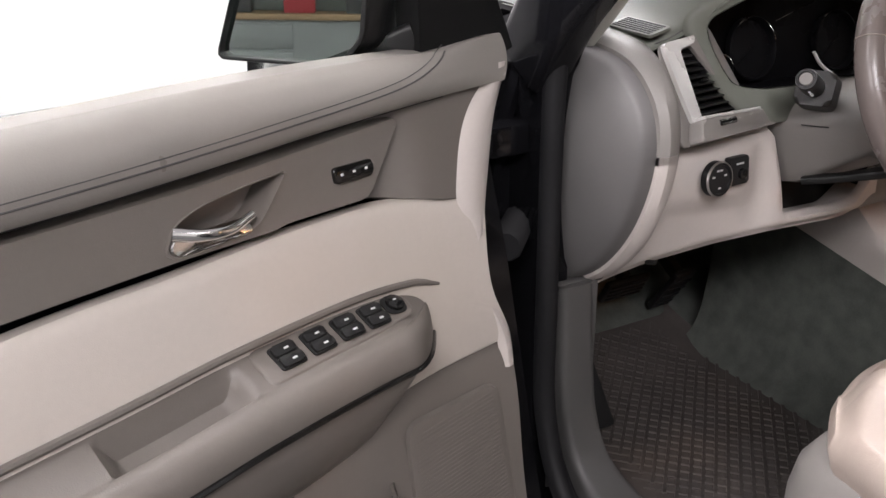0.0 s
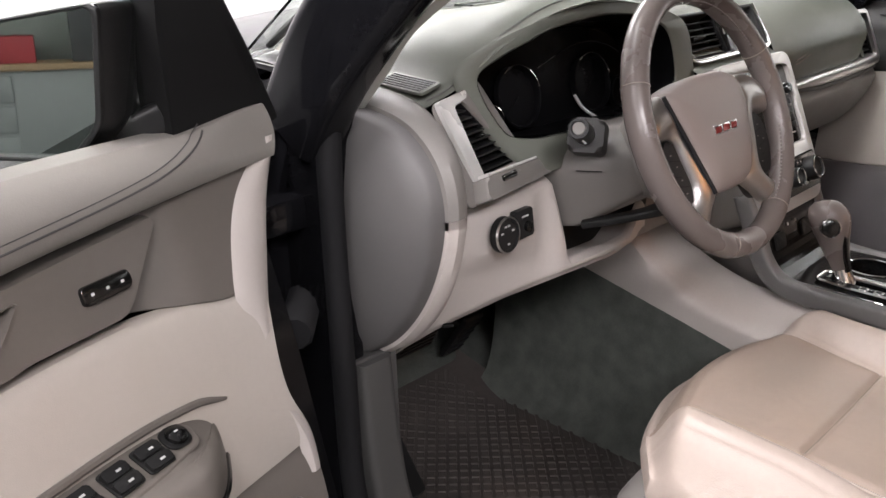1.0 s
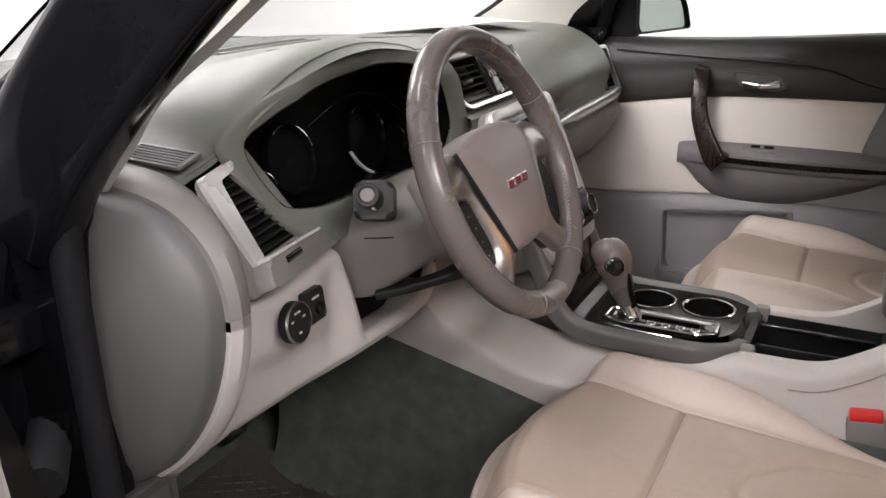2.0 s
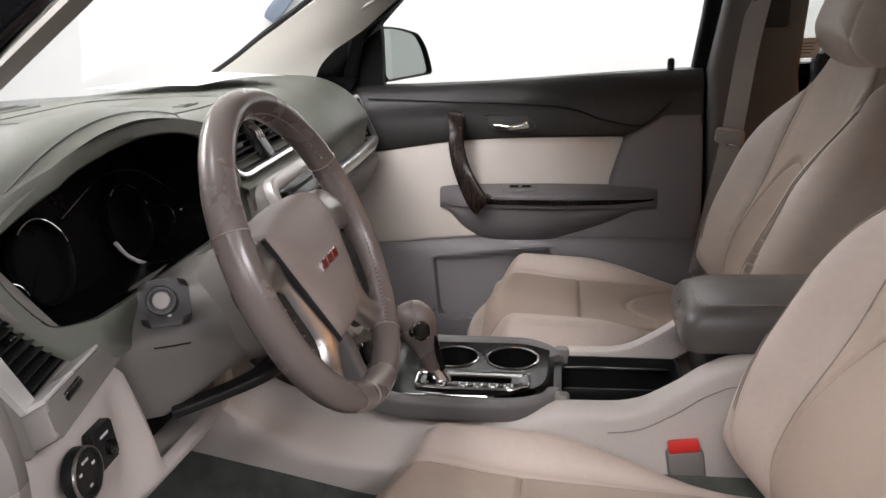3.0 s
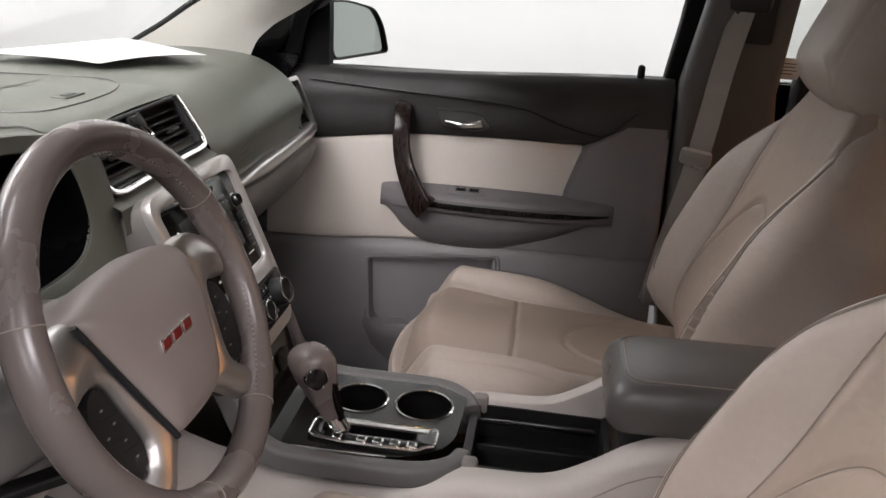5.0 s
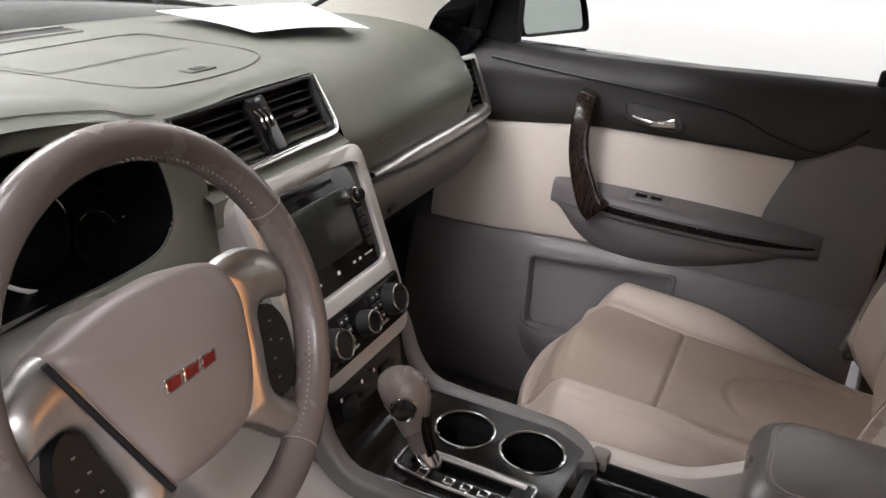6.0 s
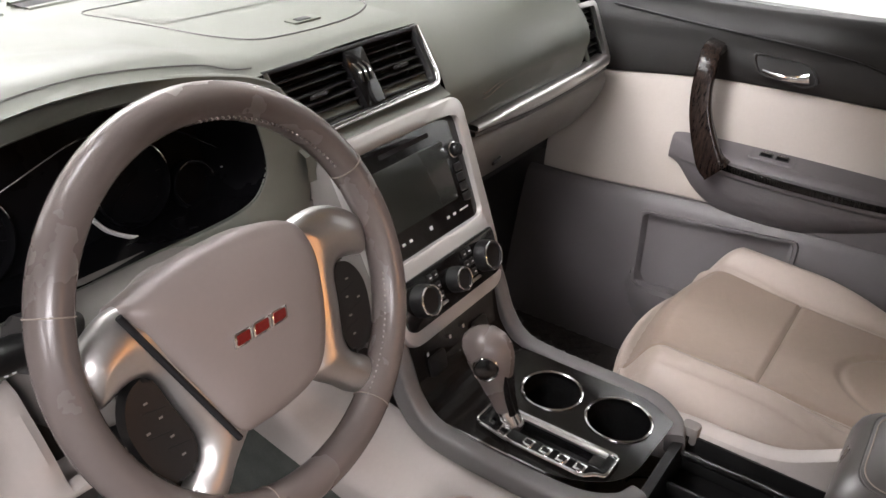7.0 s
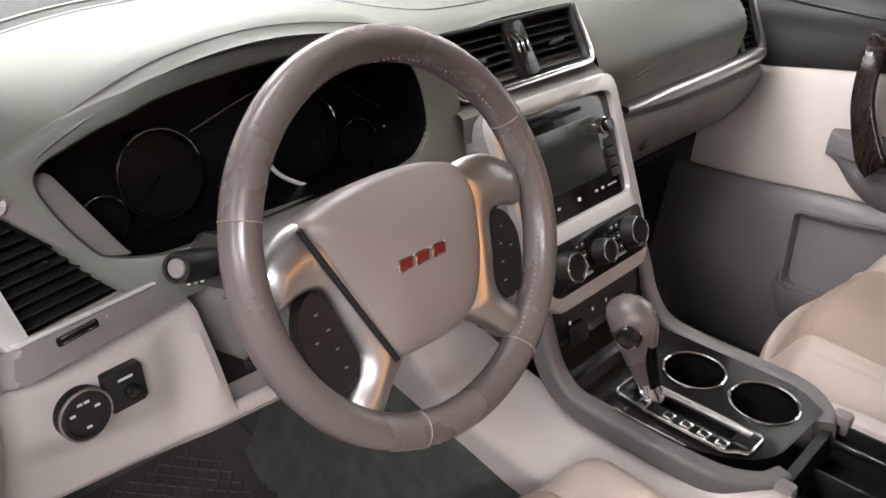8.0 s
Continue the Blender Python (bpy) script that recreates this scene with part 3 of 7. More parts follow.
def pillar_fittings():
    """Oval loudspeaker cover and folded grab handle on the passenger's windscreen pillar."""
    t = thing("pillar_speaker", (0.712, 0.306, 1.291), "pale loudspeaker cover set in the windscreen pillar", "loudspeaker")
    m = frame_m((0.7125, 0.306, 1.291), (0.075, -0.22, -0.02), (-0.02, -0.18, 0.11))
    shape = rounded([(-0.050, -0.020), (0.030, -0.024), (0.050, 0.020), (-0.030, 0.024)], 0.012, 5)
    part("rim", frame_ring(shape, [(x * 0.94, y * 0.90) for x, y in shape], 0.006, m, 0.002, 60, 0.002), HEADLINER, t)
    part("rim_gap", sweep(placed([(x, y, 0.0045) for x, y in shape], m), circle(0.0012, 5), closed=True), TRIM, t)
    part("cloth", prism([(x * 0.94, y * 0.90) for x, y in shape], 0.004, m, 0.001), HEADLINER, t, "pale speaker cloth")
    g = thing("grab_handle", (0.70, 0.15, 1.37), "pale grab handle on the windscreen pillar", "grab handle")
    path = spline([(0.712, 0.215, 1.350), (0.694, 0.190, 1.362), (0.684, 0.12, 1.400), (0.668, 0.03, 1.450), (0.66, 0.005, 1.475)], 24)
    part("grip", sweep(path, rounded(rect(-0.012, -0.009, 0.012, 0.009), 0.005), scale=(1.3, 1.0, 0.9, 1.0, 1.3)), HEADLINER, g)


pillar_fittings()

# ---- front doors ----
def driver_surface():
    a = radians(72)
    o, e, nn = np.array([-0.925, 0.268, 0]), np.array([-math.sin(a), -math.cos(a), 0]), np.array([math.cos(a), -math.sin(a), 0])

    def at(u, z, n):
        p = o + u * e + (n + (1.164 - z) * 0.22) * nn
        return (p[0], p[1], z)
    return at


def passenger_surface():
    def at(u, z, n):
        return (0.841 - (n + (1.164 - z) * 0.22), 0.36 - u, z)
    return at


def curve(points):
    """A smooth height over u through a few given points."""
    p = spline(points, 160)
    return lambda u: float(np.interp(u, p[:, 0], p[:, 1]))


def strip(at, zlo, zhi, nprof, uf, ur, nu=64, nv=12, tuck=0.014):
    rows = []
    vs = [-1, 0.0, 0.02] + list(np.linspace(0.06, 0.94, nv)) + [0.98, 1.0, 2]
    for v in vs:
        vv = min(max(v, 0), 1)
        row = []
        for i in range(-1, nu + 1):
            s = min(max(i / (nu - 1), 0), 1)
            u = ur * s
            z = zlo(u) + (zhi(u) - zlo(u)) * vv
            u = uf(z) * (1 - s) + ur * s
            z = zlo(u) + (zhi(u) - zlo(u)) * vv
            n = nprof(u, vv)
            if vv in (0.0, 1.0):
                n -= 0.0025
            if v < 0 or v > 1 or i < 0 or i >= nu:
                n -= tuck
            row.append(at(u, z, n))
        rows.append(row)
    return loft(rows, closed=False)


def on_door(at, u, z, n, up_tilt=0.0):
    """A frame on the door: x along the door to the front, y up, z towards the cabin."""
    p = np.array(at(u, z, n))
    r = np.array(at(u - 0.01, z, n)) - p
    up = np.array(at(u, z + 0.01, n)) - p
    m = frame_m(p, r, up)
    inward = Vector(np.array(at(u, z, n + 0.01)) - p)
    if m.col[2].to_3d().dot(inward) < 0:
        m = frame_m(p, -r, up)
    return m


def armrest_rows(at, u0, u1, ztop, zbot, depth, nu=56, rim=0.022, fall=0.022, hollow=lambda u: 0.0):
    """The pod of an armrest, swelling out of the door and running out at both ends. fall: how far its top drops to the rim."""
    rows = []
    for i in range(nu + 1):
        s = i / nu
        u = u0 + (u1 - u0) * s
        p = depth(s)
        zt, zb = ztop(u), zbot(u)
        h = hollow(u)
        sec = [(-0.004, zt + 0.001)] + [(f * p, zt - fall * f - (h if 0.23 < f < 0.69 else 0) + (0.003 if f > 0.74 else 0)) for f in (0.06, 0.14, 0.20, 0.24, 0.36, 0.50, 0.62, 0.68, 0.72, 0.78, 0.86, 0.92)]
        zr = zt - fall + 0.003
        sec += [(0.965 * p, zr - 0.003), (p, zr - 0.010), (p, zr - 0.010 - rim * 0.6), (0.96 * p, zr - 0.010 - rim), (0.86 * p, zr - 0.014 - rim), (0.80 * p, zr - 0.018 - rim)]
        zz = zr - 0.018 - rim
        for f in (0.15, 0.35, 0.55, 0.75, 0.9, 1.0):
            sec.append((0.80 * p * math.cos(f * math.pi / 2) ** 0.8 - 0.004 * (f == 1.0), zz + (min(zb, zz - 0.004) - zz) * f))
        rows.append([at(u, z, n) for n, z in sec])
    return loft(rows, closed=False, cap0=True, cap1=True)


def door_shell(at, door, sail=0.172):
    """Outer skin, window frame, sail panel and glass, alike on both sides."""
    out = rounded([(0.01, 0.42), (0.93, 0.42), (0.965, 0.8), (0.97, 1.165), (0.012, 1.15), (0.0, 0.9)], 0.03)
    rings = [[at(u, z, -0.045) for u, z in out], [at(u, z, -0.07) for u, z in out], [at(0.48 + (u - 0.48) * 0.99, z, -0.125 - 0.03 * (1.16 - z)) for u, z in out]]
    part("outer_panel", loft(rings, True, True, True), PAINT, door, "black painted outer door panel")
    # window frame: sloping front member, roof member and upright at the back
    path = spline([(-0.018, 1.15), (-0.002, 1.205), (0.034, 1.262), (0.080, 1.325), (0.170, 1.43), (0.30, 1.52), (0.50, 1.556), (0.84, 1.56), (0.955, 1.535), (0.972, 1.38), (0.944, 1.15)], 70)
    pts = [at(u, z, -0.035 + 0.35 * max(z - 1.2, 0) * 0.9) for u, z in path]
    part("window_frame", sweep(pts, rounded([(-0.02, -0.024), (0.02, -0.024), (0.02, 0.024), (-0.02, 0.024)], 0.008), up=np.array(at(0, 1, -1)) - np.array(at(0, 1, 0))), MATTEBLACK, door, "black window frame")
    tri = rounded([(-0.018, 1.15), (sail, 1.15), (sail, 1.28), (sail - 0.002, 1.262 + 1.2 * (sail - 0.036)), (0.034, 1.262)], 0.008)
    rings = [[at(u, z, n + 0.31 * max(z - 1.2, 0)) for u, z in tri] for n in (-0.045, -0.012, -0.008)]
    part("sail_panel", loft(rings, True, True, True), MATTEBLACK, door, "black plastic corner panel")
    # sealing strip along the foot of the glass
    pts = [at(u, 1.150 + 0.022 * u, -0.034) for u in np.linspace(sail, 0.94, 16)]
    part("window_seal", sweep(pts, circle(0.009, 8)), RUBBER, door, "black rubber window seal")
    rows = [[at(u, z, -0.034 + 0.31 * max(z - 1.2, 0)) for u in np.linspace(sail - 0.007 + max(z - 1.38, 0) * 1.0, 0.945, 10)] for z in np.linspace(1.10, 1.53, 6)]
    ob = part("window_glass", sheet(rows, 0.003), GLASS, door, "clear side window")
    ob.visible_shadow = False


def door_mirror(at, door, flip):
    """Housing with a pane, held off the sail panel."""
    c = np.array(at(0.222, 1.237, -0.135))
    out_dir = np.array(at(0.2, 1.2, -1)) - np.array(at(0.2, 1.2, 0))
    back = np.array(at(1.2, 1.2, 0)) - np.array(at(0.2, 1.2, 0))
    back = back - 0.30 * out_dir
    r = np.cross((0, 0, 1), back)
    r /= np.linalg.norm(r)
    m = frame_m(c, r, (0, 0, 1))
    if flip:
        m = m @ Matrix.Rotation(radians(-2.1), 4, "X")
    s = 1 if m.col[0].to_3d().dot(Vector(out_dir)) > 0 else -1
    far = 0.080 if flip else 0.112
    near = 0.122 if flip else 0.150
    face = rounded([(-near * s, -0.030), ((0.030 - near) * s, -0.068), ((far - 0.012) * s, -0.072), (far * s, -0.02), ((far - 0.015) * s, 0.070), ((0.007 - near) * s, 0.078)], [0.02, 0.012, 0.028, 0.03, 0.03, 0.028], 6)
    if not flip:
        m = frame_m((1.0, 0.166, 1.235), (0.9105, -0.4135, 0), (0, 0, 1))
        face = rounded([(-0.082, -0.072), (0.141, -0.069), (0.116, 0.002), (0.077, 0.045), (-0.027, 0.067), (-0.122, 0.068), (-0.103, -0.004)], [0.022, 0.016, 0.03, 0.020, 0.04, 0.010, 0.02], 6)
    if flip:
        face = rounded([(x * s, y) for x, y in ((-0.124, -0.046), (-0.091, -0.079), (0.088, -0.080), (0.040, 0.036), (-0.040, 0.050), (-0.137, 0.064))], [0.012, 0.010, 0.014, 0.016, 0.05, 0.012], 6)
    rings = []
    for k, d in ((1.0, 0.0), (1.03, -0.012), (1.03, -0.045), (0.93, -0.085), (0.72, -0.112), (0.3, -0.125)):
        rings.append([m @ Vector((x * k, y * k, d)) for x, y in face])
    house = part("mirror_housing", loft(rings, True, False, True), BLACKPLASTIC, door, "black mirror housing")
    inner = [(x * 0.95, y * 0.94) for x, y in face]
    part("mirror_rim", frame_ring(face, inner, 0.006, m, 0.002, 80, -0.008), BLACKPLASTIC, house)
    part("mirror_glass", prism(inner, 0.003, m @ Matrix.Translation((0, 0, -0.006)), 0.001), MIRROR, house, "silvered mirror glass", angle=20)
    a, b = m @ Vector((-0.09 * s, -0.045, -0.05)), Vector(at(0.11, 1.19, -0.03))
    part("mirror_arm", sweep([a, a * 0.5 + b * 0.5 + Vector((0, 0, -0.012)), b], rounded(rect(-0.03, -0.016, 0.03, 0.016), 0.008)), BLACKPLASTIC, door)


def window_switch(m, parent, w=0.020, l=0.030):
    base = part("switch_well", prism(rounded(rect(-w * 0.62, -l * 0.60, w * 0.62, l * 0.60), 0.003), 0.0012, m, 0.0004), BLACKPLASTIC, parent)
    rings = []
    for k, z in ((1, 0.001), (1, 0.0032), (0.85, 0.0042)):
        rings.append([m @ Vector((x * k, y * k, z + (0.0018 if y > 0 else 0) * (z > 0.003))) for x, y in rounded(rect(-w / 2, -l / 2, w / 2, l / 2), 0.003)])
    part("switch_key", loft(rings, True, False, True), BLACKGLOSS, parent)
    part("switch_mark", prism(rect(-0.0035, -l * 0.2, 0.0035, -l * 0.2 + 0.0022), 0.0006, m @ Matrix.Translation((0, 0, 0.0042)), 0), SYMBOL, parent, smooth=False)
    return base


def driver_door():
    at = driver_surface()
    d = thing("driver_door", (-1.35, 0.13, 0.42), "open front door in grey and cream vinyl with black paint outside", "car door")
    door_shell(at, d, 0.132)
    door_mirror(at, d, True)
    uf = curve_z([(0.40, 0.095), (0.62, 0.095), (0.74, 0.080), (0.79, 0.075), (0.825, 0.074), (0.85, 0.080), (0.89, 0.095), (0.93, 0.096), (0.98, 0.085), (1.03, 0.067), (1.09, 0.042), (1.148, 0.006), (1.19, -0.004)])
    sill = lambda u: 1.168 + 0.012 * smoothstep(0.14, 0.0, u) + 0.010 * math.sin(u * 4.4) + 0.012 * smoothstep(0.5, 0.95, u)
    crease = curve([(-0.05, 1.128), (0.12, 1.127), (0.30, 1.120), (0.45, 1.111), (0.61, 1.105), (0.98, 1.10)])
    low = curve([(-0.05, 1.004), (0.11, 1.007), (0.18, 1.021), (0.25, 1.031), (0.36, 1.032), (0.48, 1.027), (0.63, 1.022), (0.98, 0.99)])
    mid = curve([(-0.05, 0.820), (0.09, 0.821), (0.24, 0.823), (0.40, 0.80), (0.98, 0.775)])
    foot = lambda u: 0.44
    # padded top with a turned-over edge
    def pad_n(u, v):
        return 0.012 + 0.016 * (0.25 + 0.75 * float(smoothstep(0.0, 0.20, u))) * math.sin(math.pi * min(v * 1.05, 1)) ** 0.6 - 0.012 * v
    body = strip(at, crease, sill, pad_n, uf, 0.95, 80, 14)
    rows = [[at(u, sill(u) + 0.001 * k, -0.002 - 0.012 * k) for u in np.linspace(0.005, 0.95, 50)] for k in (0, 0.6, 1.4, 2.2)]
    loft(rows, closed=False, bm=body)
    part("top_pad", body, DOORPAD, d, "soft grey top pad with a stitched line")
    seam = curve([(0.09, 1.176), (0.13, 1.160), (0.20, 1.1465), (0.32, 1.1365), (0.50, 1.1255), (0.72, 1.118), (0.95, 1.113)])

    for k, dz in enumerate((0.0, 0.0065)):
        pts = [at(u, seam(u) + dz, pad_n(u, (seam(u) + dz - crease(u)) / (sill(u) - crease(u))) - 0.0002) for u in np.linspace(0.10, 0.94, 110)]
        part("stitching", sweep(pts, circle(0.0011 - 0.0004 * k, 6)), KICKTRIM, d, "dark stitched groove along the pad")
    part("crease", sweep([at(u, crease(u) + 0.001, 0.006) for u in np.linspace(0.12, 0.945, 60)], circle(0.0040, 6)), RUBBER, d, "dark fold under the top pad")
    part("upper_panel", strip(at, low, crease, lambda u, v: -0.034 + 0.039 * float(smoothstep(0.27, 0.16, u)), uf, 0.95, 80, 12), DOORVINYL, d, "grey vinyl panel round the handle")
    part("insert", strip(at, mid, low, lambda u, v: 0.004 + 0.010 * math.sin(math.pi * v) ** 0.6, uf, 0.95, 80, 20), INSERT, d, "cream vinyl insert")
    part("lower_panel", strip(at, foot, mid, lambda u, v: 0.002 + 0.012 * math.sin(math.pi * v) ** 0.4, uf, 0.95, 70, 16), DOORVINYL, d, "grey plastic lower panel")
    # pale return along the front edge
    rows = []
    wide = curve_z([(0.78, 0.020), (0.95, 0.024), (1.00, 0.046), (1.04, 0.052), (1.08, 0.052), (1.11, 0.046), (1.135, 0.030), (1.16, 0.022)])
    for z in np.linspace(0.79, 1.150, 50):
        w = wide(z)
        rows.append([at(uf(z) + a, z, n) for a, n in ((w, 0.0055), (w - 0.004, 0.0085), (w * 0.6, 0.0125), (w * 0.2, 0.0120), (-0.006, 0.004), (-0.014, -0.014), (-0.010, -0.04))])
    part("front_edge", loft(rows, closed=False), CREAM, d, "cream moulded front edge")
    # raised handle panel, open round the lever, with its lock switch
    out = even(rounded([(0.190, 1.115), (0.203, 1.100), (0.250, 1.0425), (0.355, 1.0435), (0.370, 1.0405), (0.480, 1.0410), (0.95, 1.030), (0.95, 1.086), (0.44, 1.0985), (0.30, 1.108)], [0.008, 0.02, 0.012, 0.006, 0.006, 0.02, 0.003, 0.003, 0.02, 0.02], 6), 150)
    cup = even(rounded([(0.484, 1.050), (0.472, 1.071), (0.446, 1.0815), (0.400, 1.0885), (0.346, 1.0925), (0.371, 1.066), (0.387, 1.0505), (0.430, 1.0445), (0.472, 1.0435)], [0.012, 0.014, 0.02, 0.02, 0.004, 0.012, 0.010, 0.02, 0.012], 5), 70)
    body = bmesh.new()
    edges = []
    for lp in (out, cup):
        vs = [body.verts.new(at(u, z, 0.0075)) for u, z in lp]
        edges += [body.edges.new((vs[i], vs[(i + 1) % len(vs)])) for i in range(len(vs))]
    bmesh.ops.triangle_fill(body, use_beauty=True, use_dissolve=False, edges=edges)
    c = out.mean(0)
    loft([[at(u, z, n) for u, z in c + (out - c) * k] for k, n in ((1.0, 0.0075), (1.001, 0.006), (1.0015, -0.036))], True, bm=body)
    part("handle_panel", body, DOORVINYL, d, "raised grey panel round the door handle")
    c = cup.mean(0)
    rings = [[at(u, z, n) for u, z in c + (cup - c) * k] for k, n in ((1.03, 0.0078), (1.02, 0.0098), (0.99, 0.0098), (0.96, 0.006), (0.90, -0.026), (0.6, -0.030))]
    part("handle_cup", loft(rings, True, False, True), DOORVINYL, d, "deep recess behind the door handle")
    pts = spline([at(0.474, 1.066, 0.010), at(0.452, 1.0615, 0.019), at(0.424, 1.0600, 0.022), at(0.394, 1.0635, 0.013)], 22)
    part("handle_lever", sweep(pts, circle(0.0032, 10, 0.0052), up=(0, 0, 1), scale=(1.3, 1.1, 0.9, 0.9)), CHROME, d, "chrome pull lever")
    pl = even(rounded([(0.392, 1.0465), (0.476, 1.0450), (0.481, 1.052), (0.470, 1.0690), (0.446, 1.0575), (0.394, 1.0570)], [0.005, 0.010, 0.006, 0.006, 0.01, 0.005], 5), 60)
    cc = pl.mean(0)
    rings = [[at(u, z, n) for u, z in cc + (pl - cc) * k] for k, n in ((1.0, -0.004), (1.0, 0.007), (0.93, 0.010), (0.7, 0.0085))]
    part("lever_plate", loft(rings, True, False, True), CHROME, d, "chrome base of the pull lever")
    m = on_door(at, 0.267, 1.0740, 0.0075)
    lock = part("lock_switch", prism(rounded(rect(-0.026, -0.0085, 0.026, 0.0085), 0.005), 0.004, m, 0.0015), BLACKGLOSS, d, "black door lock switch")
    for x in (-0.016, 0.0, 0.016):
        part("switch_mark", prism(rect(x - 0.0016, -0.0012, x + 0.0016, 0.0012), 0.0005, m @ Matrix.Translation((0, 0, 0.004)), 0), SYMBOL, lock, smooth=False)
    # armrest pod with its switch plate
    ztop = curve([(0.15, 0.925), (0.21, 0.939), (0.30, 0.948), (0.45, 0.946), (0.58, 0.938), (0.95, 0.92)])
    zbot = curve([(0.15, 0.915), (0.205, 0.905), (0.230, 0.885), (0.264, 0.850), (0.305, 0.805), (0.36, 0.785), (0.60, 0.765), (0.95, 0.74)])
    depth = lambda s: 0.074 * float(smoothstep(-0.008, 0.125, s)) ** 0.62
    hollow = lambda u: 0.026 * float(smoothstep(0.448, 0.470, u) - smoothstep(0.572, 0.592, u))
    part("armrest", armrest_rows(at, 0.192, 0.95, ztop, zbot, depth, 150, fall=0.033, hollow=hollow), DOORVINYL, d, "grey armrest with a pull cup and the window switches")
    pts = [at(u, ztop(u) - 0.060, 0.0733 * float(smoothstep(-0.008, 0.125, (u - 0.192) / 0.758)) ** 0.62) for u in np.linspace(0.20, 0.94, 60)]
    part("armrest_groove", sweep(pts, circle(0.0032, 6)), BLACKGLOSS, d, "thin dark trim line under the armrest rim")
    pts = [at(u, ztop(u) + 0.002 - 0.006 * float(smoothstep(0.22, 0.18, u)), 0.0150) for u in np.linspace(0.182, 0.94, 70)]
    part("armrest_lip", sweep(pts, circle(0.0042, 8), scale=[0.4] + [1] * 30), DOORVINYL, d, "raised lip where the armrest meets the insert")
    top = lambda u, n, h: at(u, ztop(u) - 0.446 * n + h, n)
    pt = even(rounded([(0.240, 0.016), (0.435, 0.013), (0.435, 0.051), (0.300, 0.050), (0.242, 0.040)], [0.014, 0.008, 0.008, 0.03, 0.014], 5), 90)
    cc = pt.mean(0)
    rings = [[top(u, n, h) for u, n in cc + (pt - cc) * k] for k, h in ((1.0, 0.0), (0.99, 0.0016), (0.97, 0.0022))]
    part("switch_plate", loft(rings, True, False, True), DOORVINYL, d, "raised grey switch plate")

    def on_plate(u, n):
        p = Vector(top(u, n, 0.0024))
        r, f = Vector(top(u - 0.01, n, 0.0024)) - p, Vector(top(u, n - 0.01, 0.0024)) - p
        m = frame_m(p, r, f)
        return m if m.col[2].z > 0 else frame_m(p, -r, f)
    for u in (0.403, 0.366, 0.329, 0.294):
        m = on_plate(u, 0.032)
        pad = part("switch_pad", prism(rounded(rect(-0.0145, -0.0150, 0.0145, 0.0150), 0.004), 0.0016, m, 0.0006), BLACKPLASTIC, d, "black pad of two window switches")
        for y in (-0.0072, 0.0072):
            k = m @ Matrix.Translation((0, y, 0.0014)) @ pose(0, 0, 0, 9, 0, 0)
            part("switch_key", prism(rounded(rect(-0.0125, -0.0060, 0.0125, 0.0060), 0.003), 0.0042, k, 0.0014), BLACKPLASTIC, pad)
            part("switch_mark", bar(0.0050, 0.0020, 0.0006, k @ Matrix.Translation((0.002, -0.001, 0.0044)), 0), SYMBOL, pad, smooth=False)
    m = on_plate(0.263, 0.028)
    knob = part("mirror_switch", prism(rounded(rect(-0.0140, -0.0130, 0.0140, 0.0130), 0.011, 5), 0.002, m, 0.001), BLACKPLASTIC, d, "round black mirror switch")
    part("mirror_dial", lathe([(0.0105, 0.0), (0.0105, 0.004), (0.0085, 0.0052), (0.002, 0.0048)], m @ Matrix.Translation((0.001, 0, 0.0015)), 24), BLACKGLOSS, knob)
    part("dial_mark", bar(0.004, 0.0014, 0.0006, m @ Matrix.Translation((0.001, 0.002, 0.0066)), 0), SYMBOL, knob, smooth=False)
    pts = [top(u, 0.040, -0.025) for u in np.linspace(0.478, 0.568, 8)]
    part("cup_seam", sweep(pts, circle(0.0010, 5)), RUBBER, d)
    # loudspeaker grille and map pocket
    gr = even(rounded([(0.118, 0.60), (0.116, 0.786), (0.268, 0.794), (0.285, 0.60)], 0.02, 5), 80)
    cc = gr.mean(0)
    rings = [[at(u, z, n) for u, z in cc + (gr - cc) * k] for k, n in ((1.0, 0.012), (0.985, 0.0175), (0.95, 0.0185))]
    grille = part("speaker_grille", loft(rings, True, False, True), DOORVINYL, d, "grey perforated loudspeaker grille")
    bm = bmesh.new()
    for i in range(34):
        u0, z0 = 0.128, 0.62 + i * 0.0048
        pts = [at(u, z0, 0.0187) for u in (u0, 0.265)]
        sweep(pts, circle(0.0007, 4), bm=bm)
    part("grille_ribs", bm, DOORVINYL, grille)
    rows = []
    for z, n in ((0.74, 0.055), (0.735, 0.062), (0.70, 0.066), (0.60, 0.06), (0.50, 0.045), (0.46, 0.02)):
        rows.append([at(u, z + (0.012 * math.sin((u - 0.30) * 9)), n * float(smoothstep(0.285, 0.33, u))) for u in np.linspace(0.285, 0.93, 40)])
    part("map_pocket", sheet(rows, 0.004), DOORVINYL, d, "grey map pocket along the foot of the door")
    # ribbed rubber cable boot at the hinge and the hinges
    rings = []
    a, b = np.array(at(-0.005, 0.90, -0.05)), np.array((-0.845, 0.34, 0.90))
    path = [a + (b - a) * f for f in np.linspace(0, 1, 26)]
    part("cable_boot", sweep(path, circle(0.020, 10), scale=[1 + 0.18 * (i % 2) for i in range(26)]), RUBBER, d, "ribbed black rubber cable boot")
    for z in (0.62, 1.03):
        part("hinge", bar(0.07, 0.05, 0.045, Matrix.Translation((-0.885, 0.33, z)), 0.008), PAINT, d, "black painted door hinge")
    return d


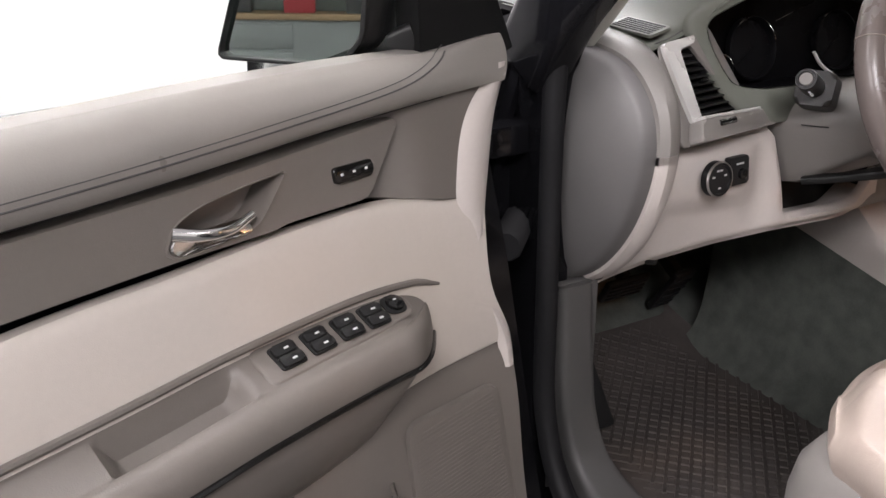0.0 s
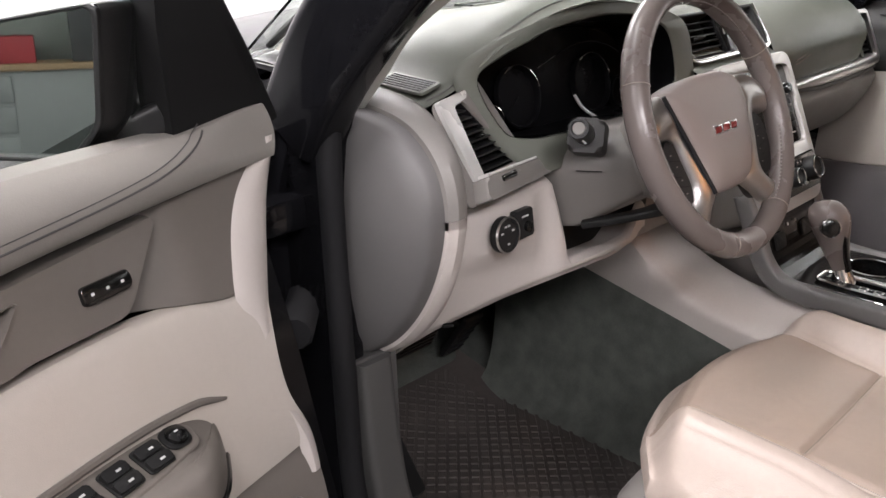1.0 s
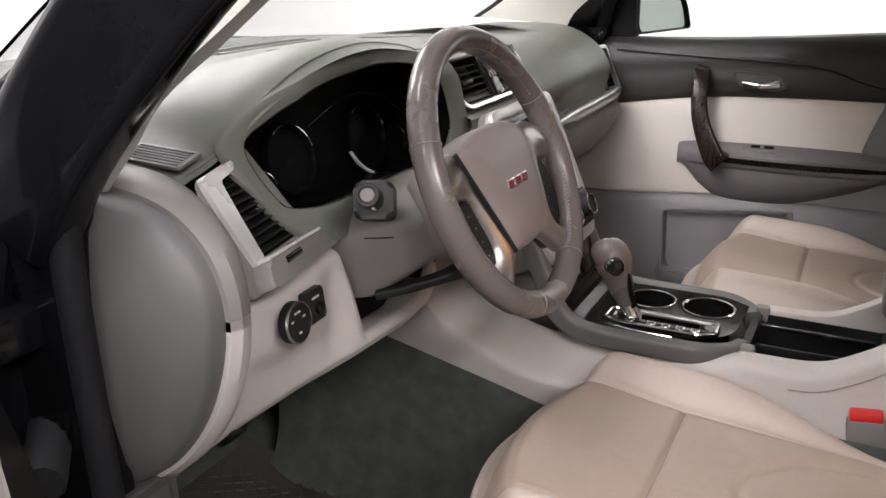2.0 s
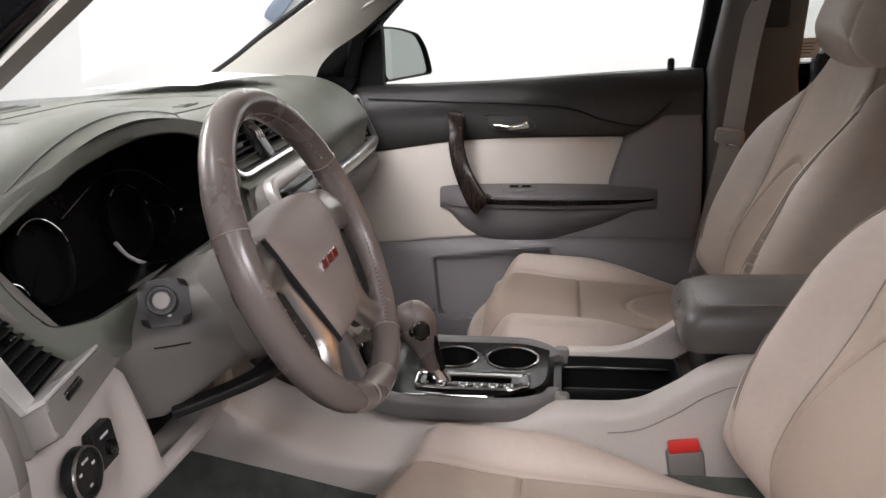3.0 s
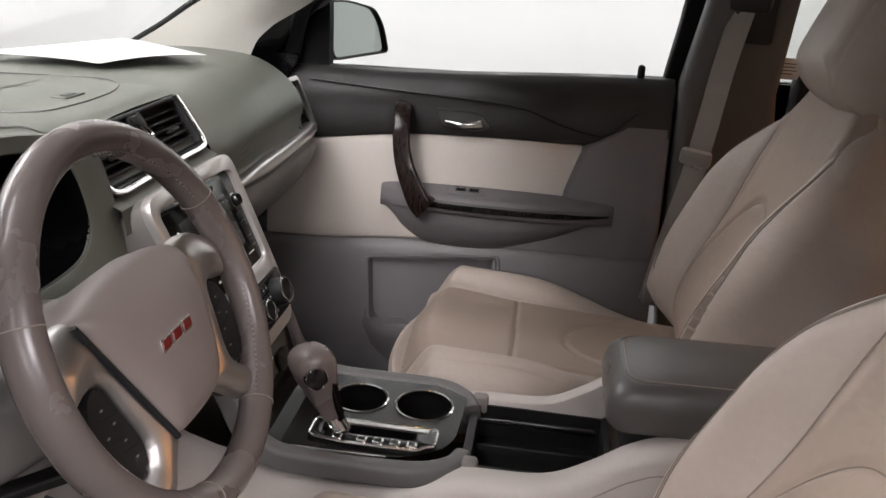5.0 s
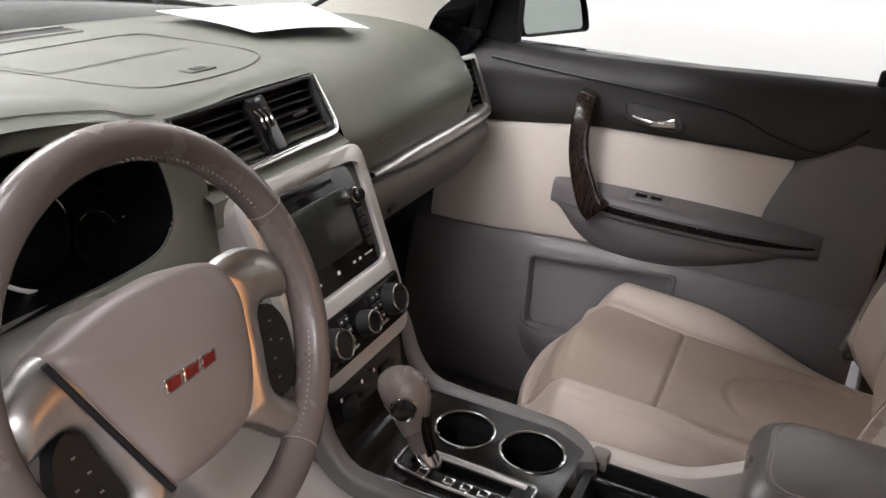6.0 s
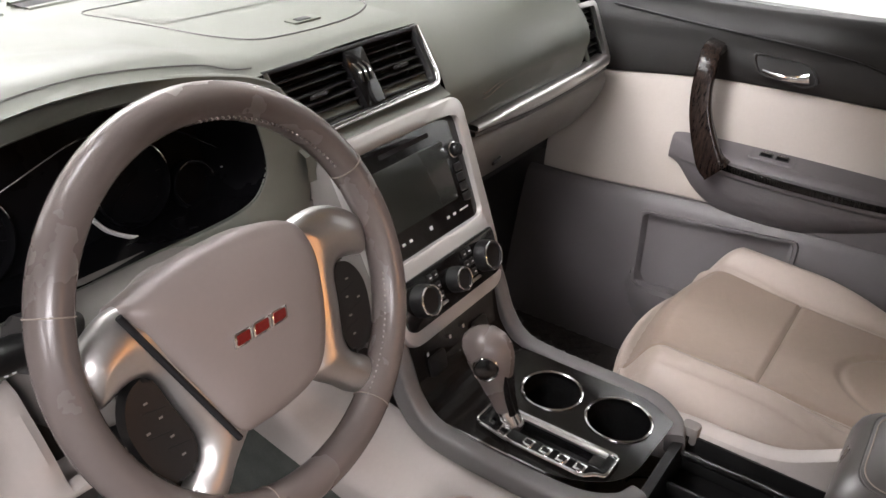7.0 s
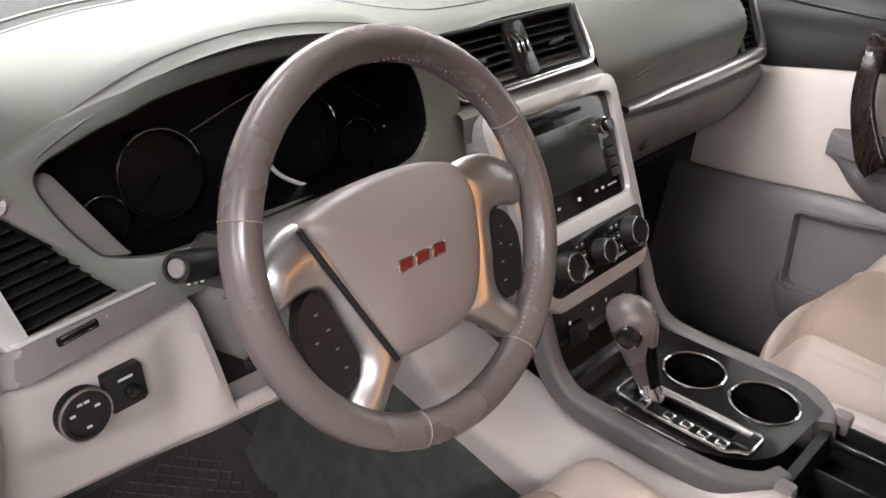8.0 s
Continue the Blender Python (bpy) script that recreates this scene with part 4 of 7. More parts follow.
def curve_z(points):
    """The door's front edge: u over z."""
    p = spline(points, 120)
    return lambda z: float(np.interp(z, p[:, 0], p[:, 1]))


def passenger_door():
    at = passenger_surface()
    d = thing("passenger_door", (0.86, -0.1, 0.42), "closed front door in grey, shaded dark above, with a pale insert and wood trim", "car door")
    door_shell(at, d)
    door_mirror(at, d, False)
    uf = lambda z: 0.02
    sill = lambda u: 1.163 + 0.028 * float(smoothstep(0.25, 1.0, u))
    low = curve([(0.0, 0.985), (0.18, 1.005), (0.38, 1.028), (0.60, 1.034), (0.765, 1.034), (0.86, 1.034), (0.98, 1.034)])
    mid = curve([(0.0, 0.775), (0.18, 0.779), (0.38, 0.793), (0.60, 0.80), (0.98, 0.81)])
    body = strip(at, low, sill, lambda u, v: -0.002 + 0.024 * math.sin(math.pi * min(v * 1.02, 1)) ** 0.5 + 0.008 * float(smoothstep(0.45, 0.75, v)), uf, 0.95, 80, 18)
    rows = [[at(u, sill(u) + 0.001 * k, 0.002 - 0.012 * k) for u in np.linspace(0.02, 0.95, 50)] for k in (0, 0.6, 1.4, 2.2)]
    loft(rows, closed=False, bm=body)
    # the driver's twin pad is taupe; shade is put into this darker colour
    part("top_pad", body, DARKTRIM, d, "padded upper door with shade painted in as dark grey")
    crease = spline([(0.14, 1.137), (0.30, 1.128), (0.60, 1.112), (0.72, 1.078), (0.80, 1.064), (0.84, 1.085), (0.875, 1.118)], 60)
    part("crease", sweep([at(u, z, 0.030) for u, z in crease], circle(0.0022, 6)), BLACKPLASTIC, d)
    part("insert", strip(at, mid, low, lambda u, v: 0.002 + 0.012 * math.sin(math.pi * v) ** 0.6, lambda z: 0.05, 0.765, 70, 18), INSERT, d, "pale vinyl insert")
    # grey rear part that sweeps up behind the insert
    edge = curve_z([(0.80, 0.60), (0.845, 0.68), (0.90, 0.732), (0.94, 0.735), (1.035, 0.772), (1.05, 0.80), (1.10, 0.865), (1.20, 0.93)])
    rows = []
    for z in np.linspace(0.80, 1.165, 30):
        e = edge(z)
        rows.append([at(u, z, n) for u, n in ((e - 0.004, -0.01), (e, 0.016), (e + 0.01, 0.0205), *((e + 0.012 + (0.945 - e - 0.012) * f, 0.0205) for f in np.linspace(0, 1, 8)), (0.955, -0.02))])
    part("rear_panel", loft(rows, closed=False), DOORGREY, d, "grey plastic rear part of the door lining")
    pocket = rounded([(0.302, 0.752), (0.60, 0.778), (0.60, 0.66), (0.58, 0.60), (0.37, 0.605), (0.335, 0.597), (0.315, 0.612)], 0.012, 4)
    lower = strip(at, lambda u: 0.44, mid, lambda u, v: 0.014 + 0.014 * math.sin(math.pi * v) ** 0.4, uf, 0.95, 190, 64)
    hole = [f for f in lower.faces if 0.306 < 0.36 - f.calc_center_median().y < 0.592 and 0.612 < f.calc_center_median().z < 0.746 + 0.087 * (0.36 - f.calc_center_median().y - 0.302)]
    bmesh.ops.delete(lower, geom=hole, context="FACES")
    part("lower_panel", lower, DOORGREY, d, "grey plastic lower panel")
    # armrest
    ztop = curve([(0.28, 0.928), (0.40, 0.930), (0.60, 0.930), (0.86, 0.927)])
    zbot = curve([(0.30, 0.895), (0.335, 0.865), (0.38, 0.815), (0.44, 0.785), (0.53, 0.778), (0.62, 0.79), (0.73, 0.828), (0.80, 0.866), (0.85, 0.90)])
    depth = lambda s: 0.080 * max(math.sin(math.pi * min(max(0.02 + 0.96 * s, 0), 1)), 0) ** 0.42
    part("armrest", armrest_rows(at, 0.320, 0.848, ztop, zbot, depth, 90, fall=0.020), DOORGREY, d, "grey armrest with a rounded underside")
    pts = [at(u, ztop(u) - 0.034, 0.0840 * max(math.sin(math.pi * (0.02 + 0.96 * (u - 0.32) / 0.528)), 0) ** 0.42) for u in np.linspace(0.43, 0.838, 50)]
    part("armrest_trim", sweep(pts, rounded(rect(-0.003, -0.0065, 0.003, 0.0065), 0.002), scale=(1, 1, 1, 0.9, 0.3)), DARKWOOD, d, "dark wood-grain strip along the armrest", angle=60)
    pts = [at(u, ztop(u) - 0.0225, 0.0840 * max(math.sin(math.pi * (0.02 + 0.96 * (u - 0.32) / 0.528)), 0) ** 0.42) for u in np.linspace(0.44, 0.835, 50)]
    part("trim_line", sweep(pts, circle(0.0013, 6)), GREYPLASTIC, d)
    # pull handle
    path = spline([at(0.360, 1.098, 0.03), at(0.363, 1.094, 0.066), at(0.366, 1.070, 0.080), at(0.370, 1.02, 0.085), at(0.384, 0.97, 0.086), at(0.414, 0.908, 0.081), at(0.434, 0.888, 0.076)], 40)
    prof = rounded(rect(-0.010, -0.0185, 0.010, 0.0185), 0.005, 3)
    part("pull_handle", sweep(path, prof, up=(0, 1, 0.25), scale=(0.80, 0.95, 1, 1.02, 1.12, 1.35, 1.5)), WOOD, d, "dark wood-grain upright pull handle", angle=50)
    a, b = at(0.363, 1.090, 0.02), at(0.363, 1.090, 0.066)
    part("handle_foot", sweep([a, b], circle(0.016, 10, 0.012)), DARKTRIM, d)
    # lever in its recess
    cup = even(rounded([(0.425, 1.096), (0.535, 1.090), (0.560, 1.060), (0.535, 1.050), (0.445, 1.058)], 0.016, 5), 60)
    c = cup.mean(0)
    rings = [[at(u, z, n) for u, z in c + (cup - c) * k] for k, n in ((1.0, 0.020), (0.99, 0.028), (0.93, 0.028), (0.90, 0.0245))]
    # lever recess takes the same shade-darkened colour as the pad
    part("handle_cup", loft(rings, True, False, True), DARKTRIM, d, "recess behind the lever, shaded dark like the pad")
    pts = spline([at(0.455, 1.068, 0.034), at(0.49, 1.064, 0.040), at(0.52, 1.066, 0.036), at(0.538, 1.070, 0.034)], 20)
    part("handle_lever", sweep(pts, circle(0.0035, 10, 0.0075), scale=(0.5, 0.7, 1.0, 1.3)), CHROME, d, "chrome pull lever")
    # window switch
    top = lambda u, n, h: at(u, ztop(u) - 0.020 * n / 0.08 + h, n)
    pl = even(rounded([(0.475, 0.020), (0.560, 0.020), (0.560, 0.052), (0.475, 0.052)], 0.008), 50)
    cc = pl.mean(0)
    rings = [[top(u, n, h) for u, n in cc + (pl - cc) * k] for k, h in ((1.0, 0.0), (0.99, 0.002), (0.95, 0.003))]
    part("switch_plate", loft(rings, True, False, True), DOORGREY, d)
    for u in (0.505, 0.535):
        p = Vector(top(u, 0.036, 0.003))
        m = frame_m(p, (0, 1, 0), (-1, 0, -0.12))
        if m.col[2].z < 0:
            m = frame_m(p, (0, -1, 0), (-1, 0, -0.12))
        window_switch(m, d, 0.020, 0.014)
    # map pocket: dark recess with a raised rim
    out = even(pocket, 110)
    c = out.mean(0)
    rings = [[at(u, z, n) for u, z in c + (out - c) * k] for k, n in ((1.05, 0.026), (1.045, 0.0305), (1.0, 0.0305), (0.985, 0.026), (0.965, 0.006), (0.9, 0.005))]
    part("map_pocket", loft(rings, True, False, True), DOORGREY, d, "recessed grey map pocket with a raised rim")
    pts = spline([at(0.30, 0.60, 0.03), at(0.345, 0.592, 0.05), at(0.42, 0.602, 0.07), at(0.60, 0.598, 0.072), at(0.90, 0.60, 0.06)], 40)
    rows = [[(x + dx, y, z + dz) for x, y, z in pts] for dx, dz in ((0.03, 0.01), (0.006, 0.012), (0.0, 0.0), (0.004, -0.04), (0.03, -0.13))]
    part("pocket_lip", loft(rows, closed=False), DOORGREY, d, "grey lip of the door pocket")
    rows = [[at(0.951, z, n) for n in (0.017, -0.02, -0.075)] for z in np.linspace(0.44, 1.17, 8)]
    part("rear_edge", sheet(rows, 0.006), DOORGREY, d, "grey rear edge of the door")
    # lock pin
    p = at(0.876, 1.186, -0.004)
    part("lock_pin", lathe([(0.0085, -0.01), (0.0085, 0.022), (0.007, 0.029), (0.003, 0.031)], Matrix.Translation(p), 16), BLACKPLASTIC, d, "black lock pin")
    return d


driver_door()
passenger_door()

# ---- dashboard ----
def dash_profile():
    """Front edge, crest, top and foot of the windscreen (y, z) across the car."""
    table = [(-0.745, 0.275, 1.120, 0.30, 1.148, 0.42, 1.166, 0.56, 1.176),
             (-0.66, 0.245, 1.156, 0.275, 1.168, 0.42, 1.182, 0.62, 1.180),
             (-0.60, 0.215, 1.206, 0.265, 1.222, 0.42, 1.208, 0.67, 1.186),
             (-0.50, 0.205, 1.244, 0.265, 1.256, 0.42, 1.228, 0.72, 1.190),
             (-0.39, 0.202, 1.254, 0.265, 1.266, 0.42, 1.236, 0.755, 1.194),
             (-0.26, 0.208, 1.236, 0.265, 1.250, 0.42, 1.228, 0.78, 1.196),
             (-0.165, 0.232, 1.208, 0.275, 1.224, 0.42, 1.220, 0.79, 1.198),
             (0.0, 0.248, 1.208, 0.285, 1.218, 0.42, 1.218, 0.80, 1.198),
             (0.155, 0.246, 1.208, 0.285, 1.218, 0.42, 1.216, 0.79, 1.198)]
    return spline(table, 90)


def dash_top():
    d = thing("dashboard", (0.0, 0.55, 1.0), "grey and cream dashboard with silver trim round a black centre stack", "dashboard")
    rows = []
    for r in dash_profile():
        x = r[0]
        front = [(r[1] + 0.02, r[2] - 0.006), (r[1] + 0.003, r[2] - 0.003), (r[1], r[2])]
        prof = spline([(r[1], r[2]), (r[3], r[4]), (r[5], r[6]), (r[7] * 0.5 + r[5] * 0.5, (r[6] + r[8]) / 2 + 0.002), (r[7], r[8])], 30)
        rows.append([(x, y, z) for y, z in front] + [(x, y, z) for y, z in prof[1:]])
    part("upper_pad", loft(rows, closed=False), PAD, d, "grey soft top pad with a hood over the dials")
    # passenger side: a swelling face that runs into the top
    rows = []
    for x in np.linspace(0.152, 0.745, 60):
        e = 1.3 * float(smoothstep(0.612, 0.662, x))
        b = float(smoothstep(0.152, 0.24, x))
        y0, z0 = 0.192 + 0.05 * e - 0.004 * b, 1.046
        prof = spline([(y0 + 0.022, z0 - 0.006), (y0 + 0.005, z0 + 0.006), (y0 - 0.003, z0 + 0.038), (y0 - 0.007 + 0.012 * e, z0 + 0.075), (y0 + 0.025, z0 + 0.122 - 0.01 * e), (y0 + 0.085, 1.203 - 0.015 * e), (y0 + 0.16, 1.214 - 0.02 * e), (0.46, 1.214 - 0.024 * e), (0.79 - 0.24 * ((x - 0.15) / 0.58) ** 2, 1.196 - 0.016 * e)], 46)
        rows.append([(x, y, z) for y, z in prof])
    part("passenger_pad", loft(rows, closed=False), PAD, d, "grey soft pad in front of the passenger")
    # fine seam lines on the pads
    for dz in (0.0, 0.009):
        pts = []
        for x in np.linspace(0.25, 0.612, 40):
            pts.append((x, 0.1815 - dz * 0.10, 1.101 + dz - 0.014 * float(smoothstep(0.33, 0.25, x))))
        part("stitching", sweep(pts, circle(0.0010, 5)), SEAM, d)
    prof = dash_profile()
    pts = []
    for r in prof:
        if -0.69 < r[0] < -0.16:
            line = spline([(r[1], r[2]), (r[3], r[4]), (r[5], r[6])], 20)
            pts.append((r[0], line[4][0] - 0.003, line[4][1] + 0.0002))
    part("stitching", sweep(pts, circle(0.0008, 5)), GREYPLASTIC, d)
    def on_top(x, y):
        r = [float(np.interp(x, prof[:, 0], prof[:, k])) for k in range(9)]
        line = spline([(r[1], r[2]), (r[3], r[4]), (r[5], r[6]), (r[7] * 0.5 + r[5] * 0.5, (r[6] + r[8]) / 2 + 0.002), (r[7], r[8])], 40)
        return float(np.interp(y, line[:, 0], line[:, 1]))
    # speaker lid outline on the top
    lid = even(rounded([(-0.140, 0.600), (-0.120, 0.355), (-0.096, 0.304), (-0.018, 0.296), (0.100, 0.302), (0.185, 0.350), (0.195, 0.600)], [0.03, 0.03, 0.03, 0.05, 0.05, 0.06, 0.03], 6), 150)
    ring = [(x, y, on_top(x, y) + (0.0006 if x < 0.15 else -0.0005)) for x, y in lid]
    part("speaker_lid_gap", sweep(ring, circle(0.0013, 6), closed=True), GREYPLASTIC, d)
    rows = [[(x, y, on_top(x, y) + 0.0012) for x in np.linspace(-0.115, 0.14, 12)] for y in np.linspace(0.45, 0.585, 10)]
    part("speaker_mesh", loft(rows, closed=False), PAD, d, "grey cloth speaker cover")
    for x0, x1 in ((-0.52, -0.20), (-0.16, 0.150)):
        line = lambda x: 0.705 - 0.40 * x * x
        rows = [[(x, line(x) + dy, on_top(x, line(x)) + dz) for x in np.linspace(x0, x1, 24)] for dy, dz in ((-0.030, -0.004), (-0.024, 0.0045), (-0.016, 0.0045), (-0.014, -0.006))]
        slot = part("demister_slot", loft(rows, closed=False), PAD, d, "pale lip of the windscreen demister slot")
        rows = [[(x, line(x) + dy, on_top(x, line(x)) + dz) for x in np.linspace(x0, x1, 24)] for dy, dz in ((-0.016, 0.0035), (0.020, 0.0030))]
        part("slot_gap", loft(rows, closed=False), RUBBER, slot)
        rows = [[(x, line(x) + dy, on_top(x, line(x)) + dz) for x in np.linspace(x0, x1, 24)] for dy, dz in ((0.018, -0.002), (0.019, 0.0050), (0.027, 0.0050), (0.030, -0.002))]
        part("slot_rim", loft(rows, closed=False), PAD, slot)
    m = Matrix.Translation((0.028, 0.339, on_top(0.028, 0.339) - 0.0005))
    part("light_sensor", prism(rounded(rect(-0.028, -0.012, 0.024, 0.010), 0.004), 0.0028, m, 0.0008), PAD, d, "small grey light sensor")
    part("sensor_window", prism(rounded(rect(-0.012, -0.008, 0.012, 0.004), 0.002), 0.0015, m @ Matrix.Translation((-0.004, 0, 0.0022)), 0), BLACKPLASTIC, d)
    return d


def slats(m, x0, x1, y0, y1, count, parent, lean=0.0, tilt=25, depth=0.018, name="vane"):
    """Vanes across an opening; lean shifts the right-hand end as they climb."""
    for i in range(count):
        y = y0 + (y1 - y0) * (i + 0.5) / count
        f = (i + 0.5) / count
        a, b = x0(f), x1(f)
        mm = m @ Matrix.Translation(((a + b) / 2, y, -0.008)) @ pose(0, 0, 0, tilt, 0, 0)
        part(name, bar(b - a, 0.0022, depth, mm, 0.0007), BLACKPLASTIC, parent)


VENT = frame_m((-0.627, 0.189, 1.06), (0.104, 0.026, -0.004), (0, 0.5, 1.0))


def left_vent(d):
    """Tall wedge of black vanes in a silver edge, over a ledge with a thumb wheel."""
    m = VENT
    hole = rounded([(-0.060, 0.090), (-0.028, 0.096), (0.053, 0.0), (-0.055, -0.001)], 0.004, 3)
    outer = rounded([(-0.100, 0.102), (-0.02, 0.110), (0.026, 0.122), (0.066, 0.030), (0.098, -0.010), (0.092, -0.034), (-0.108, -0.032)], [0.012, 0.01, 0.01, 0.01, 0.01, 0.006, 0.012], 4)
    vent = part("side_vent", frame_ring(outer, hole, 0.002, m, 0.003, 120, -0.004), TRIM, d, "grey panel round the side vent")
    well = [placed([(x, y, z) for x, y in even(hole, 60)], m) for z in (-0.003, -0.034)]
    part("vent_back", loft(well, True, False, True), RUBBER, vent, "black inside of the vent")
    edge = rounded([(-0.022, 0.1085), (-0.098, 0.1025), (-0.089, 0.045), (-0.078, -0.004), (-0.056, -0.003), (-0.060, 0.040), (-0.0635, 0.0925), (-0.027, 0.0985)], [0.003, 0.012, 0.02, 0.004, 0.002, 0.02, 0.004, 0.002], 4)
    # lamp reflection on the silver edge is painted in by the bright base
    part("vent_edge", prism(edge, 0.009, m @ Matrix.Translation((0, 0, -0.001)), 0.0032, 3), GLEAMSILVER, vent, "satin silver outer edge of the vent")
    slats(m, lambda f: -0.057 - 0.003 * f, lambda f: 0.050 - 0.080 * f, 0.002, 0.092, 9, vent, depth=0.016)
    part("vent_tab", bar(0.014, 0.005, 0.010, m @ Matrix.Translation((-0.018, 0.048, 0.0)), 0.002), BLACKGLOSS, vent, "small black vane tab")
    ledge = rounded([(-0.080, -0.003), (0.096, -0.010), (0.092, -0.033), (-0.094, -0.032)], [0.006, 0.008, 0.006, 0.01], 4)
    part("vent_ledge", prism(ledge, 0.024, m, 0.0045, 3), TRIM, vent, "grey ledge under the vent")
    path = placed([(-0.074, -0.0010, 0.0125), (0.02, -0.0046, 0.0125), (0.090, -0.0072, 0.0125)], m)
    part("ledge_cap", sweep(path, rounded(rect(-0.0105, -0.002, 0.0105, 0.002), 0.0015), up=m.col[1].to_3d()), GLEAMSILVER, vent, "satin silver top of the ledge")
    w = part("vent_wheel", bar(0.042, 0.009, 0.012, m @ Matrix.Translation((-0.026, -0.013, 0.020)), 0.003), BLACKGLOSS, vent, "dark vent wheel with two chrome lines")
    for dy in (-0.0022, 0.0022):
        part("wheel_rib", bar(0.034, 0.0016, 0.0016, m @ Matrix.Translation((-0.026, -0.013 + dy, 0.0258)), 0.0005), CHROME, w)
    part("wheel_mark", bar(0.008, 0.008, 0.006, m @ Matrix.Translation((0.004, -0.0125, 0.021)), 0.003), GLEAMSILVER, vent)


def right_vent(d):
    m = frame_m((0, 0.213, 1.1), (1, 0, 0), (0, 0.33, 0.94))
    inner = rounded([(0.648, 0.049), (0.702, 0.047), (0.716, -0.050), (0.664, -0.054)], 0.005, 4)
    edge = rounded([(0.640, 0.060), (0.704, 0.0585), (0.714, 0.050), (0.733, -0.046), (0.730, -0.060), (0.716, -0.061), (0.7185, -0.050), (0.7030, 0.0485), (0.644, 0.0525)], [0.003, 0.010, 0.010, 0.012, 0.006, 0.003, 0.006, 0.003, 0.002], 4)
    vent = part("side_vent", frame_ring(rounded([(0.634, 0.058), (0.715, 0.056), (0.732, -0.056), (0.650, -0.060)], 0.008, 4), inner, 0.003, m, 0.002, 100, 0.0), PAD, d, "grey panel round the side vent")
    part("vent_edge", prism(edge, 0.011, m, 0.004, 3), SILVER, vent, "satin silver outer edge of the vent", angle=50)
    well = [placed([(x, y, z) for x, y in even(inner, 60)], m) for z in (0.002, -0.034)]
    part("vent_back", loft(well, True, False, True), RUBBER, vent, "black inside of the vent")
    slats(m, lambda f: 0.666 - 0.016 * f, lambda f: 0.714 - 0.013 * f, -0.052, 0.048, 8, vent, depth=0.014)
    part("vent_tab", bar(0.012, 0.005, 0.010, m @ Matrix.Translation((0.680, 0.0, 0.002)), 0.002), BLACKGLOSS, vent, "small black vane tab")


def bent(bm):
    """Turns the outer end of the dial surround away towards the pillar."""
    for v in bm.verts:
        v.co.y += 0.40 * max(-0.55 - v.co.x, 0.0)
    return bm


def cluster(d):
    m = frame_m((0, 0.185, 1.07), (1, 0, 0), (0, 0.15, 1))
    hole = spline([(-0.628, 0.098), (-0.598, 0.124), (-0.535, 0.149), (-0.455, 0.160), (-0.37, 0.163), (-0.28, 0.152), (-0.217, 0.126), (-0.199, 0.070), (-0.208, 0.034), (-0.248, 0.016), (-0.365, 0.014), (-0.48, 0.014), (-0.575, 0.019), (-0.604, 0.038)], 120, True)
    outer = spline([(-0.658, 0.104), (-0.612, 0.142), (-0.54, 0.169), (-0.455, 0.180), (-0.37, 0.183), (-0.27, 0.172), (-0.165, 0.138), (-0.140, 0.075), (-0.146, -0.02), (-0.25, -0.035), (-0.40, -0.035), (-0.52, -0.034), (-0.565, -0.030), (-0.618, 0.022)], 120, True)
    part("dial_surround", bent(frame_ring(outer, hole, 0.006, m, 0.006, 140, 0.003)), PAD, d, "grey surround of the dials")
    c = hole.mean(0)
    rings = []
    for k, z in ((1.0, 0.0035), (0.985, -0.02), (0.96, -0.06), (0.93, -0.085)):
        rings.append(placed([(x, y + (0.0 if k == 1 else -0.004), z) for x, y in c + (hole - c) * k], m))
    well = part("dial_well", bent(loft(rings, True, False, True)), DIALBLACK, d, "deep black instrument binnacle")
    g = frame_m((0, 0.259, 1.059), (1, 0, 0), (0, 0.25, 1))
    for x, y, r in ((-0.563, 0.038, 0.025), (-0.496, 0.065, 0.046), (-0.318, 0.062, 0.047), (-0.243, 0.036, 0.028)):
        gm = g @ Matrix.Translation((x, y, 0.0))
        part("dial", lathe([(r, 0.0), (r, 0.010), (r - 0.002, 0.011), (r - 0.004, 0.008), (r - 0.005, 0.002), (0.002, 0.002)], gm, 44), DIALBLACK, well, "dark round dial")
        part("dial_ring", sweep([gm @ Vector((math.cos(a) * (r - 0.001), math.sin(a) * (r - 0.001), 0.011)) for a in np.linspace(0.2, 2.2, 26)], circle(0.0012, 6)), CHROME, well, "thin chrome dial rim")
        for a in np.linspace(-0.7, math.pi + 0.7, 13):
            tick = gm @ Matrix.Rotation(a, 4, "Z") @ Matrix.Translation((r * 0.80, 0, 0.003))
            part("tick", bar(r * 0.12, 0.0012, 0.0006, tick, 0), DIALBLACK, well, smooth=False)
        part("needle", bar(r * 0.75, 0.0022, 0.0012, gm @ Matrix.Rotation(radians(215), 4, "Z") @ Matrix.Translation((r * 0.36, 0, 0.006)), 0.0004), DIALBLACK, well)
    line = spline([(-0.381, 0.049, 0.018), (-0.365, 0.027, 0.018), (-0.331, 0.007, 0.018), (-0.29, 0.003, 0.018), (-0.21, 0.008, 0.018), (-0.199, 0.020, 0.018), (-0.207, 0.047, 0.018)], 50)
    # bright diffuse silver paints the reflected highlight along the lens edge
    part("lens_trim", sweep(placed(line, g), circle(0.0026, 6)), GLEAMSILVER, well, "silver line round the dials with its gleam painted in")
    line = spline([(-0.590, 0.020, 0.02), (-0.560, 0.0, 0.02), (-0.50, 0.0, 0.02), (-0.42, 0.006, 0.02)], 30)
    part("lens_trim", sweep(placed(line, g), circle(0.0018, 6)), CHROME, well)
